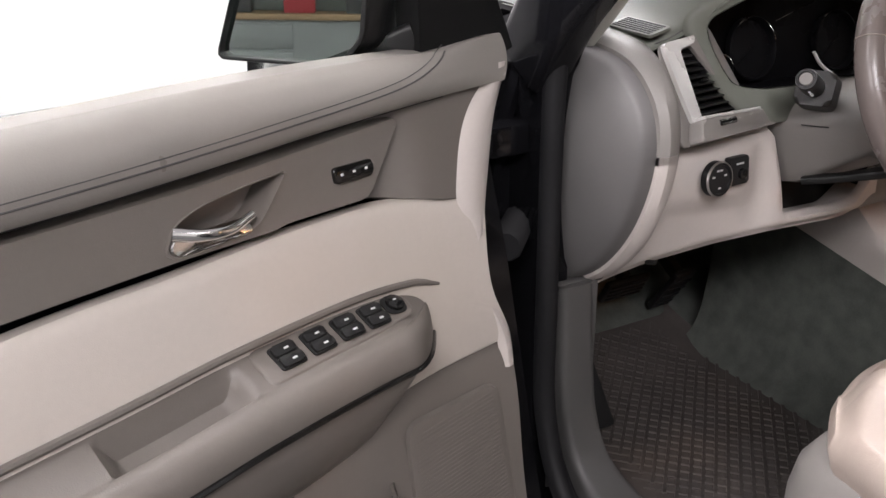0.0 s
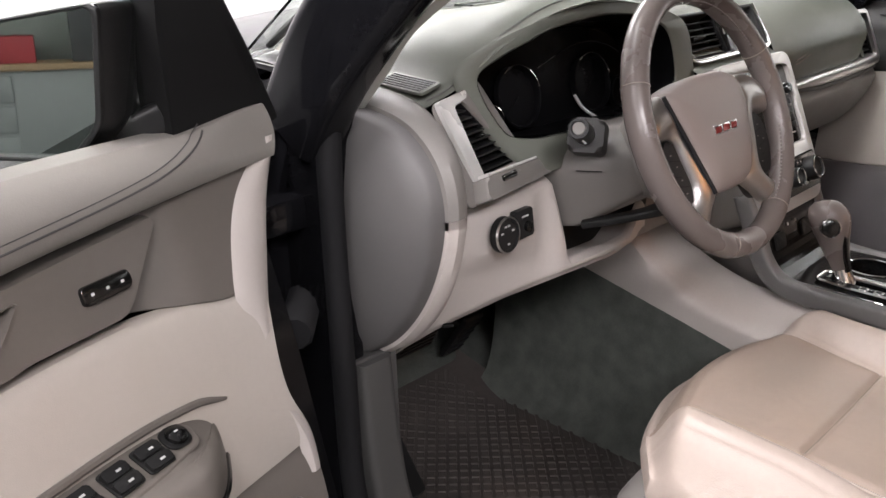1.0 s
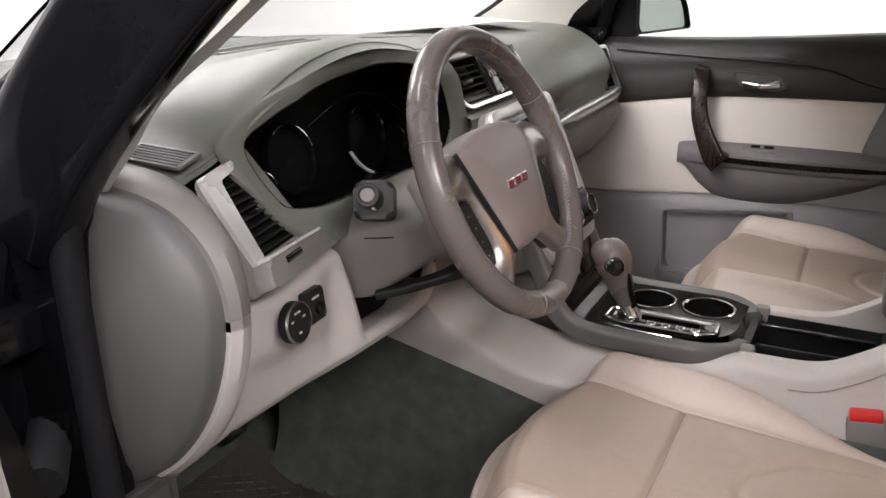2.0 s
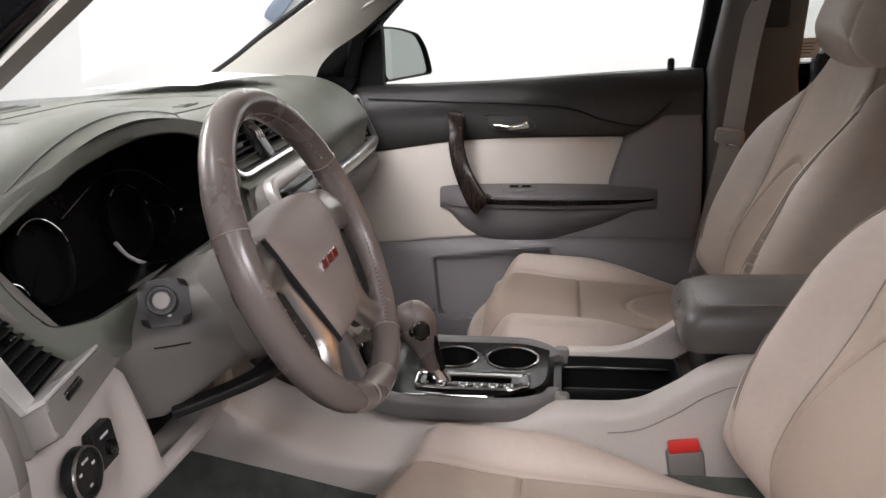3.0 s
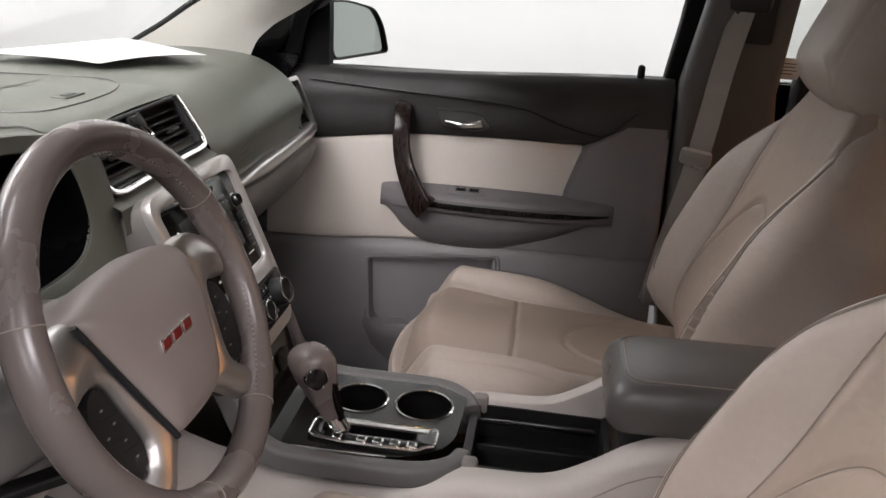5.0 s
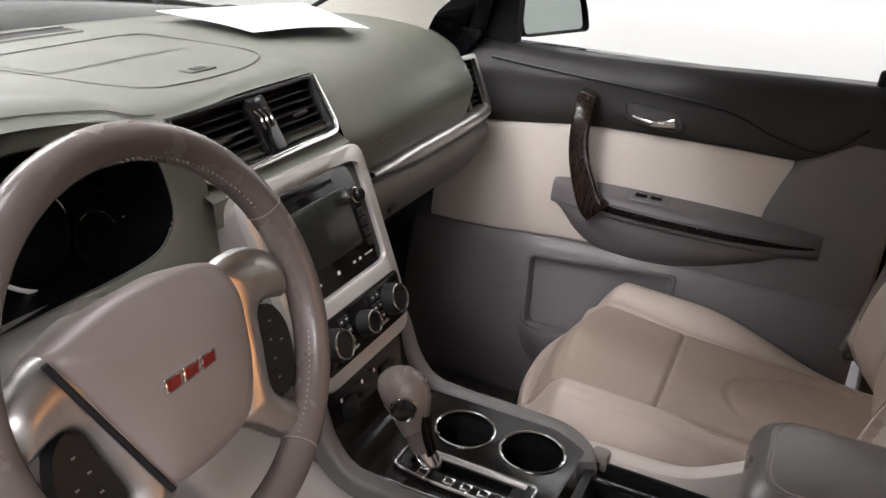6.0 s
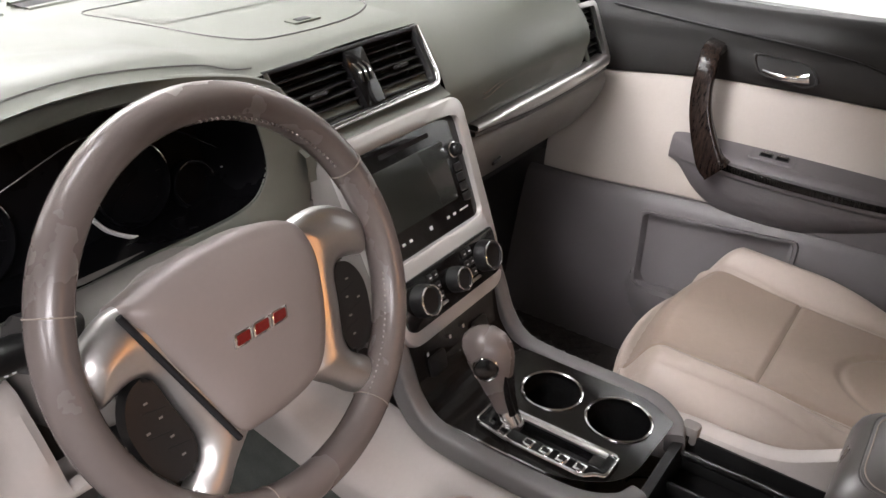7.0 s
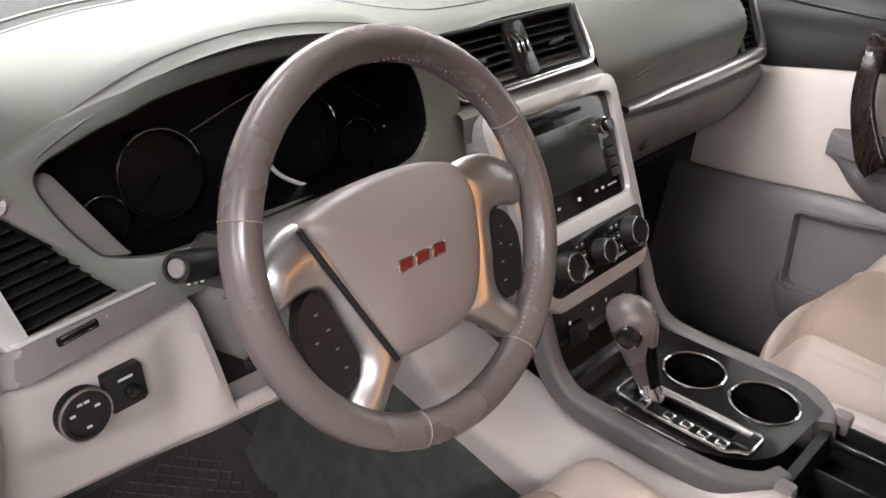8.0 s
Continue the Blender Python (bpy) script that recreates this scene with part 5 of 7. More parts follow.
    line = spline([(-0.46, 0.100, 0.02), (-0.36, 0.125, 0.02), (-0.28, 0.115, 0.02), (-0.21, 0.07, 0.02)], 30)
    part("lens_trim", sweep(placed(line, g), circle(0.0010, 6)), CHROME, well)


def centre_vents(d):
    m = frame_m((0, 0.243, 1.206), (1, 0, 0), (0, math.sin(radians(33)), math.cos(radians(33))))
    outer = rounded([(-0.158, 0.000), (0.145, 0.000), (0.146, -0.090), (-0.146, -0.092)], [0.004, 0.004, 0.022, 0.022], 5)
    inner = rounded([(-0.146, -0.006), (0.133, -0.006), (0.134, -0.080), (-0.134, -0.082)], [0.003, 0.003, 0.014, 0.014], 5)
    box = part("centre_vent", frame_ring(outer, inner, 0.008, m, 0.003, 110, -0.03), BLACKPLASTIC, d, "pair of black centre vents")
    part("vent_back", prism(even(inner, 40), 0.002, m @ Matrix.Translation((0, 0, -0.035)), 0), BLACKPLASTIC, box)
    path = placed([(x, y, 0.0085) for x, y in spline([(0.1405, -0.002), (0.1415, -0.045), (0.140, -0.076), (0.124, -0.0865), (0.06, -0.087), (-0.06, -0.088), (-0.13, -0.086), (-0.146, -0.06), (-0.152, -0.004)], 90)], m)
    part("vent_trim", sweep(path, rounded(rect(-0.0038, -0.0028, 0.0038, 0.0028), 0.002), up=m.col[2].to_3d()), CHROME, box, "chrome edge round the vents")
    part("vent_divider", bar(0.040, 0.078, 0.03, m @ Matrix.Translation((0.004, -0.044, -0.006)), 0.005), BLACKGLOSS, box, "black divider between the vents")
    for x in (-0.007, 0.003, 0.013):
        pts = placed([(x - 0.004, -0.024, 0.009), (x + 0.001, -0.036, 0.011), (x, -0.050, 0.010)], m)
        part("divider_bar", sweep(spline(pts, 8), circle(0.0020, 6)), CHROME, box)
    slats(m, lambda f: -0.140, lambda f: -0.014, -0.080, -0.008, 6, box)
    slats(m, lambda f: 0.022, lambda f: 0.131, -0.080, -0.008, 6, box)
    for x in (-0.082, 0.082):
        part("vent_tab", bar(0.022, 0.005, 0.012, m @ Matrix.Translation((x, -0.046, 0.004)), 0.0015), DARKTRIM, box, "small vane tab")


def stack(d):
    t = radians(24)
    m = frame_m((0, 0.165, 1.125), (1, 0, 0), (0, math.sin(t), math.cos(t)))
    outer = rounded([(-0.137, 0.002), (0.140, 0.002), (0.124, -0.215), (0.112, -0.272), (-0.112, -0.272), (-0.124, -0.215)], [0.030, 0.030, 0.03, 0.035, 0.035, 0.03], 6)
    inner = rounded([(-0.116, -0.020), (0.115, -0.020), (0.107, -0.164), (-0.107, -0.164)], 0.012, 5)
    # the body behind the frame
    bm = loft([placed([(x * k, y, z) for x, y in even(outer, 90)], m) for k, z in ((1.0, 0.0), (1.02, -0.04), (1.0, -0.12))], True, True, True)
    part("stack_body", bm, TRIM, d, "grey housing of the centre stack")
    part("stack_frame", frame_ring(outer, inner, 0.014, m, 0.006, 130, 0.002), BEZEL, d, "painted silver frame of the centre stack")
    scr = part("radio", prism(inner, 0.006, m @ Matrix.Translation((0, 0, 0.001)), 0.001), BLACKGLOSS, d, "black radio with a blank touch screen")
    part("screen", prism(rounded(rect(-0.077, -0.129, 0.073, -0.047), 0.004), 0.0015, m @ Matrix.Translation((0, 0, 0.0066)), 0.0005), SCREENGLASS, scr, "blank dark screen")
    part("disc_slot", prism(rect(-0.055, -0.036, 0.050, -0.030), 0.0008, m @ Matrix.Translation((0, 0, 0.007)), 0), RUBBER, scr, smooth=False)
    for x, y in ((0.091, -0.066), (-0.095, -0.066)):
        k = part("radio_knob", lathe([(0.0095, 0), (0.0095, 0.010), (0.008, 0.0125), (0.003, 0.0125)], m @ Matrix.Translation((x, y, 0.007)), 28), BLACKGLOSS, scr, "small black radio knob")
        part("knob_ring", lathe([(0.0112, 0), (0.0112, 0.003), (0.0098, 0.0035), (0.0098, 0.0)], m @ Matrix.Translation((x, y, 0.0072)), 28, False, False), CHROME, scr)
    for s in (1, -1):
        for i in range(4):
            part("radio_key", bar(0.015, 0.0105, 0.003, m @ Matrix.Translation((s * 0.0915, -0.090 - i * 0.0142, 0.0075)), 0.001), BLACKPLASTIC, scr)
            part("key_edge", bar(0.011, 0.0012, 0.0012, m @ Matrix.Translation((s * 0.0915, -0.0953 - i * 0.0142, 0.0093)), 0), CHROME, scr, smooth=False)
    for x in (-0.075, -0.060, -0.045, 0.04, 0.055):
        part("key_mark", bar(0.006, 0.0035, 0.0006, m @ Matrix.Translation((x, -0.146, 0.0074)), 0), SYMBOL, scr, smooth=False)
    part("hazard_mark", bar(0.006, 0.005, 0.0006, m @ Matrix.Translation((0.0, -0.146, 0.0074)), 0), SYMBOL, scr, smooth=False)
    part("radio_mark", bar(0.020, 0.0022, 0.0006, m @ Matrix.Translation((0.078, -0.146, 0.0074)), 0), SYMBOL, scr, smooth=False)
    # heater controls
    pan = rounded([(-0.114, -0.186), (0.114, -0.186), (0.108, -0.244), (0.098, -0.250), (-0.098, -0.250), (-0.108, -0.244)], 0.008, 4)
    hv = part("heater_panel", prism(pan, 0.004, m @ Matrix.Translation((0, 0, 0.0135)), 0.0015), BLACKGLOSS, d, "black heater control panel")
    for x, r, y in ((-0.074, 0.0215, -0.217), (0.0, 0.0175, -0.220), (0.074, 0.0220, -0.217)):
        km = m @ Matrix.Translation((x, y, 0.0175))
        k = part("heater_knob", lathe([(r, 0), (r, 0.010), (r * 0.93, 0.018), (r * 0.80, 0.0195), (r * 0.74, 0.016), (0.002, 0.0155)], km, 40), BLACKPLASTIC, hv, "round black heater knob")
        part("knob_ring", sweep([km @ Vector((math.cos(a) * r * 0.86, math.sin(a) * r * 0.86, 0.0192)) for a in np.linspace(0, 2 * math.pi, 40, endpoint=False)], circle(0.0014, 6), closed=True), CHROME, k, "chrome ring")
    for x in (-0.046, -0.034, 0.034, 0.046):
        for y in (-0.198, -0.213, -0.228):
            part("heater_key", bar(0.0095, 0.010, 0.003, m @ Matrix.Translation((x, y, 0.0185)), 0.001), BLACKPLASTIC, hv)
            part("key_mark", bar(0.004, 0.0016, 0.0006, m @ Matrix.Translation((x, y, 0.0203)), 0), SYMBOL, hv, smooth=False)
    for x in (-0.040, 0.040):
        part("heater_bar", bar(0.030, 0.004, 0.004, m @ Matrix.Translation((x, -0.2385, 0.0185)), 0.0015), SILVER, hv)


def lower_dash(d):
    # silver strip across the passenger side, its shadow painted below as a dark band
    rows, band = [], []
    for f, x in zip(np.linspace(0, 1, 60), np.linspace(0.235, 0.732, 60)):
        y = 0.185 + 0.006 * float(smoothstep(0.66, 0.73, x))
        z, w = 1.043 + 0.002 * f - 0.005 * math.sin(math.pi * f), 0.45 + 0.60 * float(smoothstep(0.0, 0.35, f))
        rows.append([(x, y + a, z + b * w) for a, b in ((0.016, 0.012), (0.000, 0.012), (-0.005, 0.010), (-0.008, 0.005), (-0.008, -0.004), (-0.006, -0.010), (0.002, -0.012), (0.014, -0.012))])
        band.append([(x, y + a, z - 0.013 * w + b) for a, b in ((0.016, 0.003), (-0.001, 0.002), (-0.003, -0.002), (-0.002, -0.008), (0.014, -0.009))])
    part("silver_strip", loft(rows, closed=False, cap0=False, cap1=False), SILVER, d, "satin silver strip", angle=60)
    part("shadow_band", loft(band, closed=False), KICKTRIM, d, "dark band painting the shadow under the silver strip")
    rows = []
    for x in np.linspace(0.128, 0.80, 40):
        e = 0.04 * float(smoothstep(0.72, 0.80, x))
        prof = spline([(0.20 + e, 1.030), (0.184 + e, 1.006), (0.194 + e, 0.97), (0.228 + e, 0.915), (0.272 + e, 0.878), (0.34, 0.858), (0.52, 0.845)], 26)
        rows.append([(x, y, z) for y, z in prof])
    part("glovebox", loft(rows, closed=False), TRIM, d, "grey-taupe glovebox lid")
    part("glovebox_latch", prism(rounded(rect(-0.012, -0.004, 0.012, 0.004), 0.002), 0.004, frame_m((0.335, 0.199, 0.955), (1, 0, 0.2), (0, -0.5, 1)), 0.001), DARKTRIM, d, "small dark glovebox latch")
    rows = [[(x, y, z) for x in np.linspace(-0.150, 0.150, 8)] for y, z in ((0.215, 1.150), (0.192, 1.129), (0.176, 1.121), (0.172, 1.09))]
    part("vent_apron", loft(rows, closed=False), PAD, d, "grey strip between the vents and the centre stack")
    # end covers
    for s in (-1,):
        line = spline([(0.36, 0.790), (0.305, 0.803), (0.235, 0.850), (0.178, 0.925), (0.148, 1.015), (0.158, 1.085), (0.205, 1.132), (0.275, 1.150), (0.36, 1.150)], 60)
        c = np.array((0.31, 0.98))
        rings = []
        for k, x in ((1.0, 0.770), (0.988, 0.787), (0.955, 0.795), (0.8, 0.806), (0.5, 0.814), (0.2, 0.818), (0.05, 0.818)):
            rings.append([(s * x, y, z) for y, z in c + (line - c) * k])
        part("end_cover", loft(rings, True, False, True), GREYPLASTIC, d, "smooth dark grey cover on the dashboard's end")
        # wrap from the end cover to the face: grey above, cream below
        def wrap(seg):
            rows = []
            for x, dy, dz in ((0.772, 0.004, 0.0), (0.772, -0.006, 0.004), (0.762, -0.013, 0.008), (0.748, -0.012, 0.010), (0.732, 0.002, 0.012), (0.718, 0.022, 0.012), (0.700, 0.06, 0.006)):
                rows.append([(s * x, y + dy, z + dz * (1.4 * float(smoothstep(0.95, 1.10, z)) - 0.4)) for y, z in seg])
            return loft(rows, closed=False)
        cut = int(np.argmax(line[:, 1] > 1.025))
        part("end_wrap", wrap(line[cut - 1:]), TRIM, d, "grey rounded corner of the dashboard")
        part("end_wrap", wrap(line[: cut + 1]), CREAM, d, "cream rounded corner of the knee panel")
    # top-left demister grille
    m = frame_m((-0.686, 0.298, 1.164), (0.0, 1, 0.05), (-1, 0, -0.25))
    if m.col[2].z < 0:
        m = frame_m((-0.686, 0.298, 1.164), (0.0, -1, -0.05), (-1, 0, -0.25))
    g = part("demister_grille", prism(rounded(rect(-0.046, -0.019, 0.046, 0.019), 0.006), 0.004, m, 0.002), PAD, d, "small slotted demister grille")
    for i in range(6):
        part("slot", bar(0.078, 0.0026, 0.002, m @ Matrix.Translation((0, -0.0135 + i * 0.0054, 0.0038)), 0), RUBBER, g, smooth=False)
    # knee panel: one moulding with an opening under the wheel
    low_z = lambda x: float(np.interp(x, [-0.76, -0.735, -0.69, -0.60, -0.527, -0.40, -0.28, -0.16], [0.800, 0.815, 0.836, 0.862, 0.877, 0.873, 0.870, 0.874]))
    low_y = lambda x: float(np.interp(x, [-0.76, -0.735, -0.69, -0.60, -0.527, -0.40, -0.16], [0.262, 0.248, 0.226, 0.188, 0.158, 0.154, 0.176]))
    top_y = lambda x: float(np.interp(x, [-0.76, -0.725, -0.66, -0.523, -0.16], [0.206, 0.192, 0.182, 0.180, 0.182]))
    side_x = lambda z: -0.523 + 0.15 * (1.02 - z)

    def knee_point(x, z, back=0.0):
        v = min(max((1.025 - z) / (1.025 - low_z(x)), 0), 1)
        y = top_y(x) + (low_y(x) - top_y(x)) * v ** 1.3 - 0.007 * math.sin(math.pi * v) - 0.014 * math.exp(-((x + 0.640) / 0.070) ** 4 - ((z - 0.980) / 0.046) ** 4) + 0.010 * math.exp(-((x + 0.553) / 0.020) ** 2) * math.sin(math.pi * v) + 0.012 * float(smoothstep(0.90, 1.0, v)) + 0.012 * float(smoothstep(0.06, 0.0, v))
        return (x, y + back, z)
    bm = bmesh.new()
    rows = []
    for v in np.linspace(0, 1, 30):
        row = []
        for f in np.linspace(0, 1, 28):
            x = -0.755 + (side_x(1.025) + 0.755) * f
            z = 1.030 - (1.030 - low_z(x)) * v
            x = -0.755 + (side_x(z) + 0.755) * f
            ease = 0.005 * float(smoothstep(0.97, 1.0, f)) * float(smoothstep(0.895, 0.91, z))
            row.append(knee_point(x, 1.030 - (1.030 - low_z(x)) * v, ease))
        x, y, z = row[-1]
        row.append((x + 0.002, y + 0.010, z))
        rows.append(row)
    rows.append([(x, y + 0.02, z + 0.002) for x, y, z in rows[-1]])
    rows.append([(x, y + 0.10, z + 0.004) for x, y, z in rows[-1]])
    loft(rows, closed=False, bm=bm)
    rows = []
    for v in np.linspace(0, 1, 12):
        row = []
        for f in np.linspace(0, 1, 24):
            x = -0.507 + 0.205 * f
            zt = 0.899 - 0.004 * f + 0.045 * float(smoothstep(0.72, 1.0, f))
            row.append(knee_point(x, zt - (zt - low_z(x) - 0.030 * float(smoothstep(0.70, 1.0, f))) * v, 0.006 * float(smoothstep(0.18, 0.0, v))))
        rows.append(row)
    rows = [[(x, y + 0.007, z + 0.001) for x, y, z in rows[0]]] + rows
    rows.append([(x, y + 0.02, z + 0.002) for x, y, z in rows[-1]])
    rows.append([(x, y + 0.10, z + 0.004) for x, y, z in rows[-1]])
    loft(rows, closed=False, bm=bm)
    part("knee_panel", bm, CREAM, d, "cream knee panel with the light switch and column opening")
    part("panel_slot", bar(0.020, 0.006, 0.006, Matrix.Translation((-0.692, 0.226, 0.842)) @ pose(0, 0, 0, 20, 15, 0), 0.002), BLACKPLASTIC, d, "small black slot in the panel's edge")
    # black plate added for the darkness inside the opening round the column
    part("column_opening_fill", bar(0.36, 0.02, 0.17, Matrix.Translation((-0.36, 0.235, 0.955)), 0.004), BLACKPLASTIC, d, "black plate standing for the dark opening behind the column")
    rows = []
    for z, y in spline([(1.06, 0.19), (1.0, 0.182), (0.92, 0.186), (0.87, 0.205), (0.85, 0.26)], 20):
        rows.append([(x, y, z) for x in np.linspace(-0.285, -0.12, 10)])
    part("knee_panel", sheet(rows, 0.01), TRIM, d, "grey panel between the column and the centre stack")
    # light switch
    m = frame_m((-0.657, 0.162, 0.982), (1, 0.06, 0), (0, 0.12, 1)) @ Matrix.Scale(0.8, 4)
    k = part("light_switch", lathe([(0.030, 0), (0.030, 0.012), (0.0275, 0.016), (0.024, 0.017), (0.0235, 0.013), (0.002, 0.0135)], m @ Matrix.Translation((0, 0, 0.003)), 40), BLACKPLASTIC, d, "round black light switch")
    part("switch_ring", sweep([m @ Vector((math.cos(a) * 0.0285, math.sin(a) * 0.0285, 0.0165)) for a in np.linspace(0, 2 * math.pi, 48, endpoint=False)], circle(0.0018, 6), closed=True), SILVER, k, "silver ring")
    for a in (20, 75, 105, 160, 270):
        part("switch_mark", bar(0.006, 0.003, 0.0006, m @ Matrix.Translation((0.015 * math.cos(radians(a)), 0.015 * math.sin(radians(a)), 0.0168)), 0), SYMBOL, k, smooth=False)
    side = part("dimmer_switch", prism(rounded(rect(0.028, -0.018, 0.074, 0.030), 0.004), 0.012, m @ Matrix.Translation((0, 0, 0.002)), 0.003), BLACKPLASTIC, d, "black dimmer switch beside the light switch")
    part("dimmer_wheel", lathe([(0.009, 0), (0.009, 0.006), (0.006, 0.008), (0.002, 0.008)], m @ Matrix.Translation((0.056, 0.0, 0.014)), 20), BLACKGLOSS, side)
    part("switch_mark", bar(0.018, 0.003, 0.0006, m @ Matrix.Translation((0.052, 0.018, 0.0142)), 0), SYMBOL, side, smooth=False)
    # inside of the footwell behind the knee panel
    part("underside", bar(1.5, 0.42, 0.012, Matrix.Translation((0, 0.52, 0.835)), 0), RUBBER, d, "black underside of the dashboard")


dash = dash_top()
left_vent(dash)
right_vent(dash)
cluster(dash)
centre_vents(dash)
stack(dash)
lower_dash(dash)

# ---- steering wheel and column ----
WHEEL = frame_m((-0.396, 0.013, 1.112), (1, 0, 0), (0, math.sin(radians(23)), math.cos(radians(23))))


def steering_wheel():
    w = thing("steering_wheel", (-0.396, 0.013, 1.112), "taupe leather steering wheel with satin silver spokes", "steering wheel")
    m, R = WHEEL, 0.1715
    ring = [m @ Vector((R * math.cos(a), R * math.sin(a), 0)) for a in np.linspace(0, 2 * math.pi, 160, endpoint=False)]
    prof = [(0.0165 * math.cos(a), 0.0182 * math.sin(a)) for a in np.linspace(0, 2 * math.pi, 22, endpoint=False)]
    part("rim", sweep(ring, prof, closed=True, up=m.col[2].to_3d()), RIMLEATHER, w, "worn taupe leather rim")
    for deg in (158, 25, 251, 302):
        a = radians(deg)
        c, t = Vector((R * math.cos(a), R * math.sin(a), 0)), Vector((math.cos(a), math.sin(a), 0))
        pts = [m @ (c + t * 0.0168 * math.cos(b) + Vector((0, 0, 0.0185 * math.sin(b)))) for b in np.linspace(0, 2 * math.pi, 28, endpoint=False)]
        part("rim_seam", sweep(pts, circle(0.0006, 5), closed=True, up=(m.to_3x3() @ Vector((-math.sin(a), math.cos(a), 0.01)))), SEAM, w)
    for a0, a1 in ((30, 88), (-58, -12)):
        for a in np.radians(np.arange(a0, a1, 2.1)):
            rr = R - 0.0150
            mm = m @ Matrix.Translation((rr * math.cos(a), rr * math.sin(a), 0.0085)) @ Matrix.Rotation(a, 4, "Z") @ pose(0, 0, 0, 0, 40, 12)
            part("stitch", bar(0.0042, 0.0016, 0.0014, mm, 0), HUBVINYL, w, smooth=False)
    hub = even(rounded([(-0.114, 0.047), (-0.05, 0.061), (0.03, 0.062), (0.074, 0.050), (0.086, 0.018), (0.072, -0.045), (0.046, -0.090), (0.0, -0.098), (-0.058, -0.095)], [0.008, 0.05, 0.05, 0.03, 0.03, 0.05, 0.04, 0.05, 0.016], 6), 110)
    c = hub.mean(0)
    rings = []
    for k, z in ((0.90, -0.05), (0.985, -0.03), (1.0, -0.008), (0.985, 0.002), (0.94, 0.008), (0.8, 0.0125), (0.55, 0.0155), (0.25, 0.0165), (0.04, 0.0167)):
        rings.append(placed([(x, y, z) for x, y in c + (hub - c) * k], m))
    slit = placed([(-0.1165 + 0.056 * f, 0.044 - 0.136 * f, 0.0065) for f in np.linspace(0, 1, 12)], m)
    part("cover_gap", sweep(slit, circle(0.0030, 8)), RUBBER, w)
    part("airbag_cover", loft(rings, True, True, True), HUBVINYL, w, "taupe airbag cover")
    for s in (-1, 1):
        fl = lambda pts: [(s * x, y) for x, y in pts]
        out = spline(fl([(0.070, 0.042), (0.110, 0.048), (0.136, 0.039), (0.155, 0.024), (0.158, 0.004), (0.150, -0.014), (0.132, -0.010), (0.115, -0.008), (0.104, -0.016), (0.097, -0.044), (0.089, -0.076), (0.095, -0.094), (0.112, -0.109), (0.115, -0.124),
                         (0.098, -0.136), (0.082, -0.132), (0.064, -0.114), (0.038, -0.090), (0.046, -0.070), (0.057, -0.030), (0.066, 0.012)]), 130, True)
        part("spoke", pillow([tuple(p) for p in out], 0.009, m @ Matrix.Translation((0, 0, -0.018)), 0.030, 0.015, 0.003), SILVER, w, "satin silver spoke", angle=80)
        pod = spline(fl([(0.106, -0.012), (0.120, -0.011), (0.132, -0.022), (0.138, -0.044), (0.131, -0.078), (0.114, -0.099), (0.097, -0.095), (0.090, -0.072), (0.098, -0.040)]), 60, True)
        p = part("switch_pod", prism([tuple(q) for q in pod], 0.014, m @ Matrix.Translation((0, 0, -0.020)), 0.004, 3), BLACKPLASTIC, w, "black thumb switch pod")
        for (x, y) in ((0.117, -0.028), (0.110, -0.044), (0.124, -0.050), (0.107, -0.062), (0.104, -0.080)):
            part("switch_mark", bar(0.0034, 0.0016, 0.0008, m @ Matrix.Translation((s * x, y, -0.0058)), 0), TRIM, p, smooth=False)
        for (x, y) in ((0.113, -0.036), (0.116, -0.056), (0.104, -0.071)):
            part("switch_gap", bar(0.022, 0.0010, 0.0008, m @ Matrix.Translation((s * x, y, -0.0060)) @ Matrix.Rotation(radians(s * 12), 4, "Z"), 0), RUBBER, p, smooth=False)
        back = spline(fl([(0.09, 0.03), (0.150, 0.020), (0.152, -0.010), (0.126, -0.012), (0.128, -0.05), (0.118, -0.088), (0.10, -0.125), (0.07, -0.115), (0.05, -0.05)]), 50, True)
        part("spoke_back", prism([tuple(q) for q in back], 0.010, m @ Matrix.Translation((0, 0, -0.030)), 0.003), DARKTRIM, w)
    # maker's badge as three plain raised blocks
    for x, wd in ((-0.0205, 0.0188), (0.0, 0.0196), (0.0205, 0.0182)):
        poly = rounded([(x - wd / 2 - 0.0016, -0.0058), (x + wd / 2 - 0.0016, -0.0058), (x + wd / 2 + 0.0016, 0.0058), (x - wd / 2 + 0.0016, 0.0058)], 0.0015)
        b = part("badge_block", prism(poly, 0.0025, m @ Matrix.Translation((-0.0105, -0.0155, 0.0155)), 0.0008), CHROME, w, "chrome-edged red badge block")
        part("badge_face", prism([(x + (px - x) * 0.76, py * 0.72) for px, py in poly], 0.0006, m @ Matrix.Translation((-0.0105, -0.0155, 0.0179)), 0), REDCHROME, b)
    return w


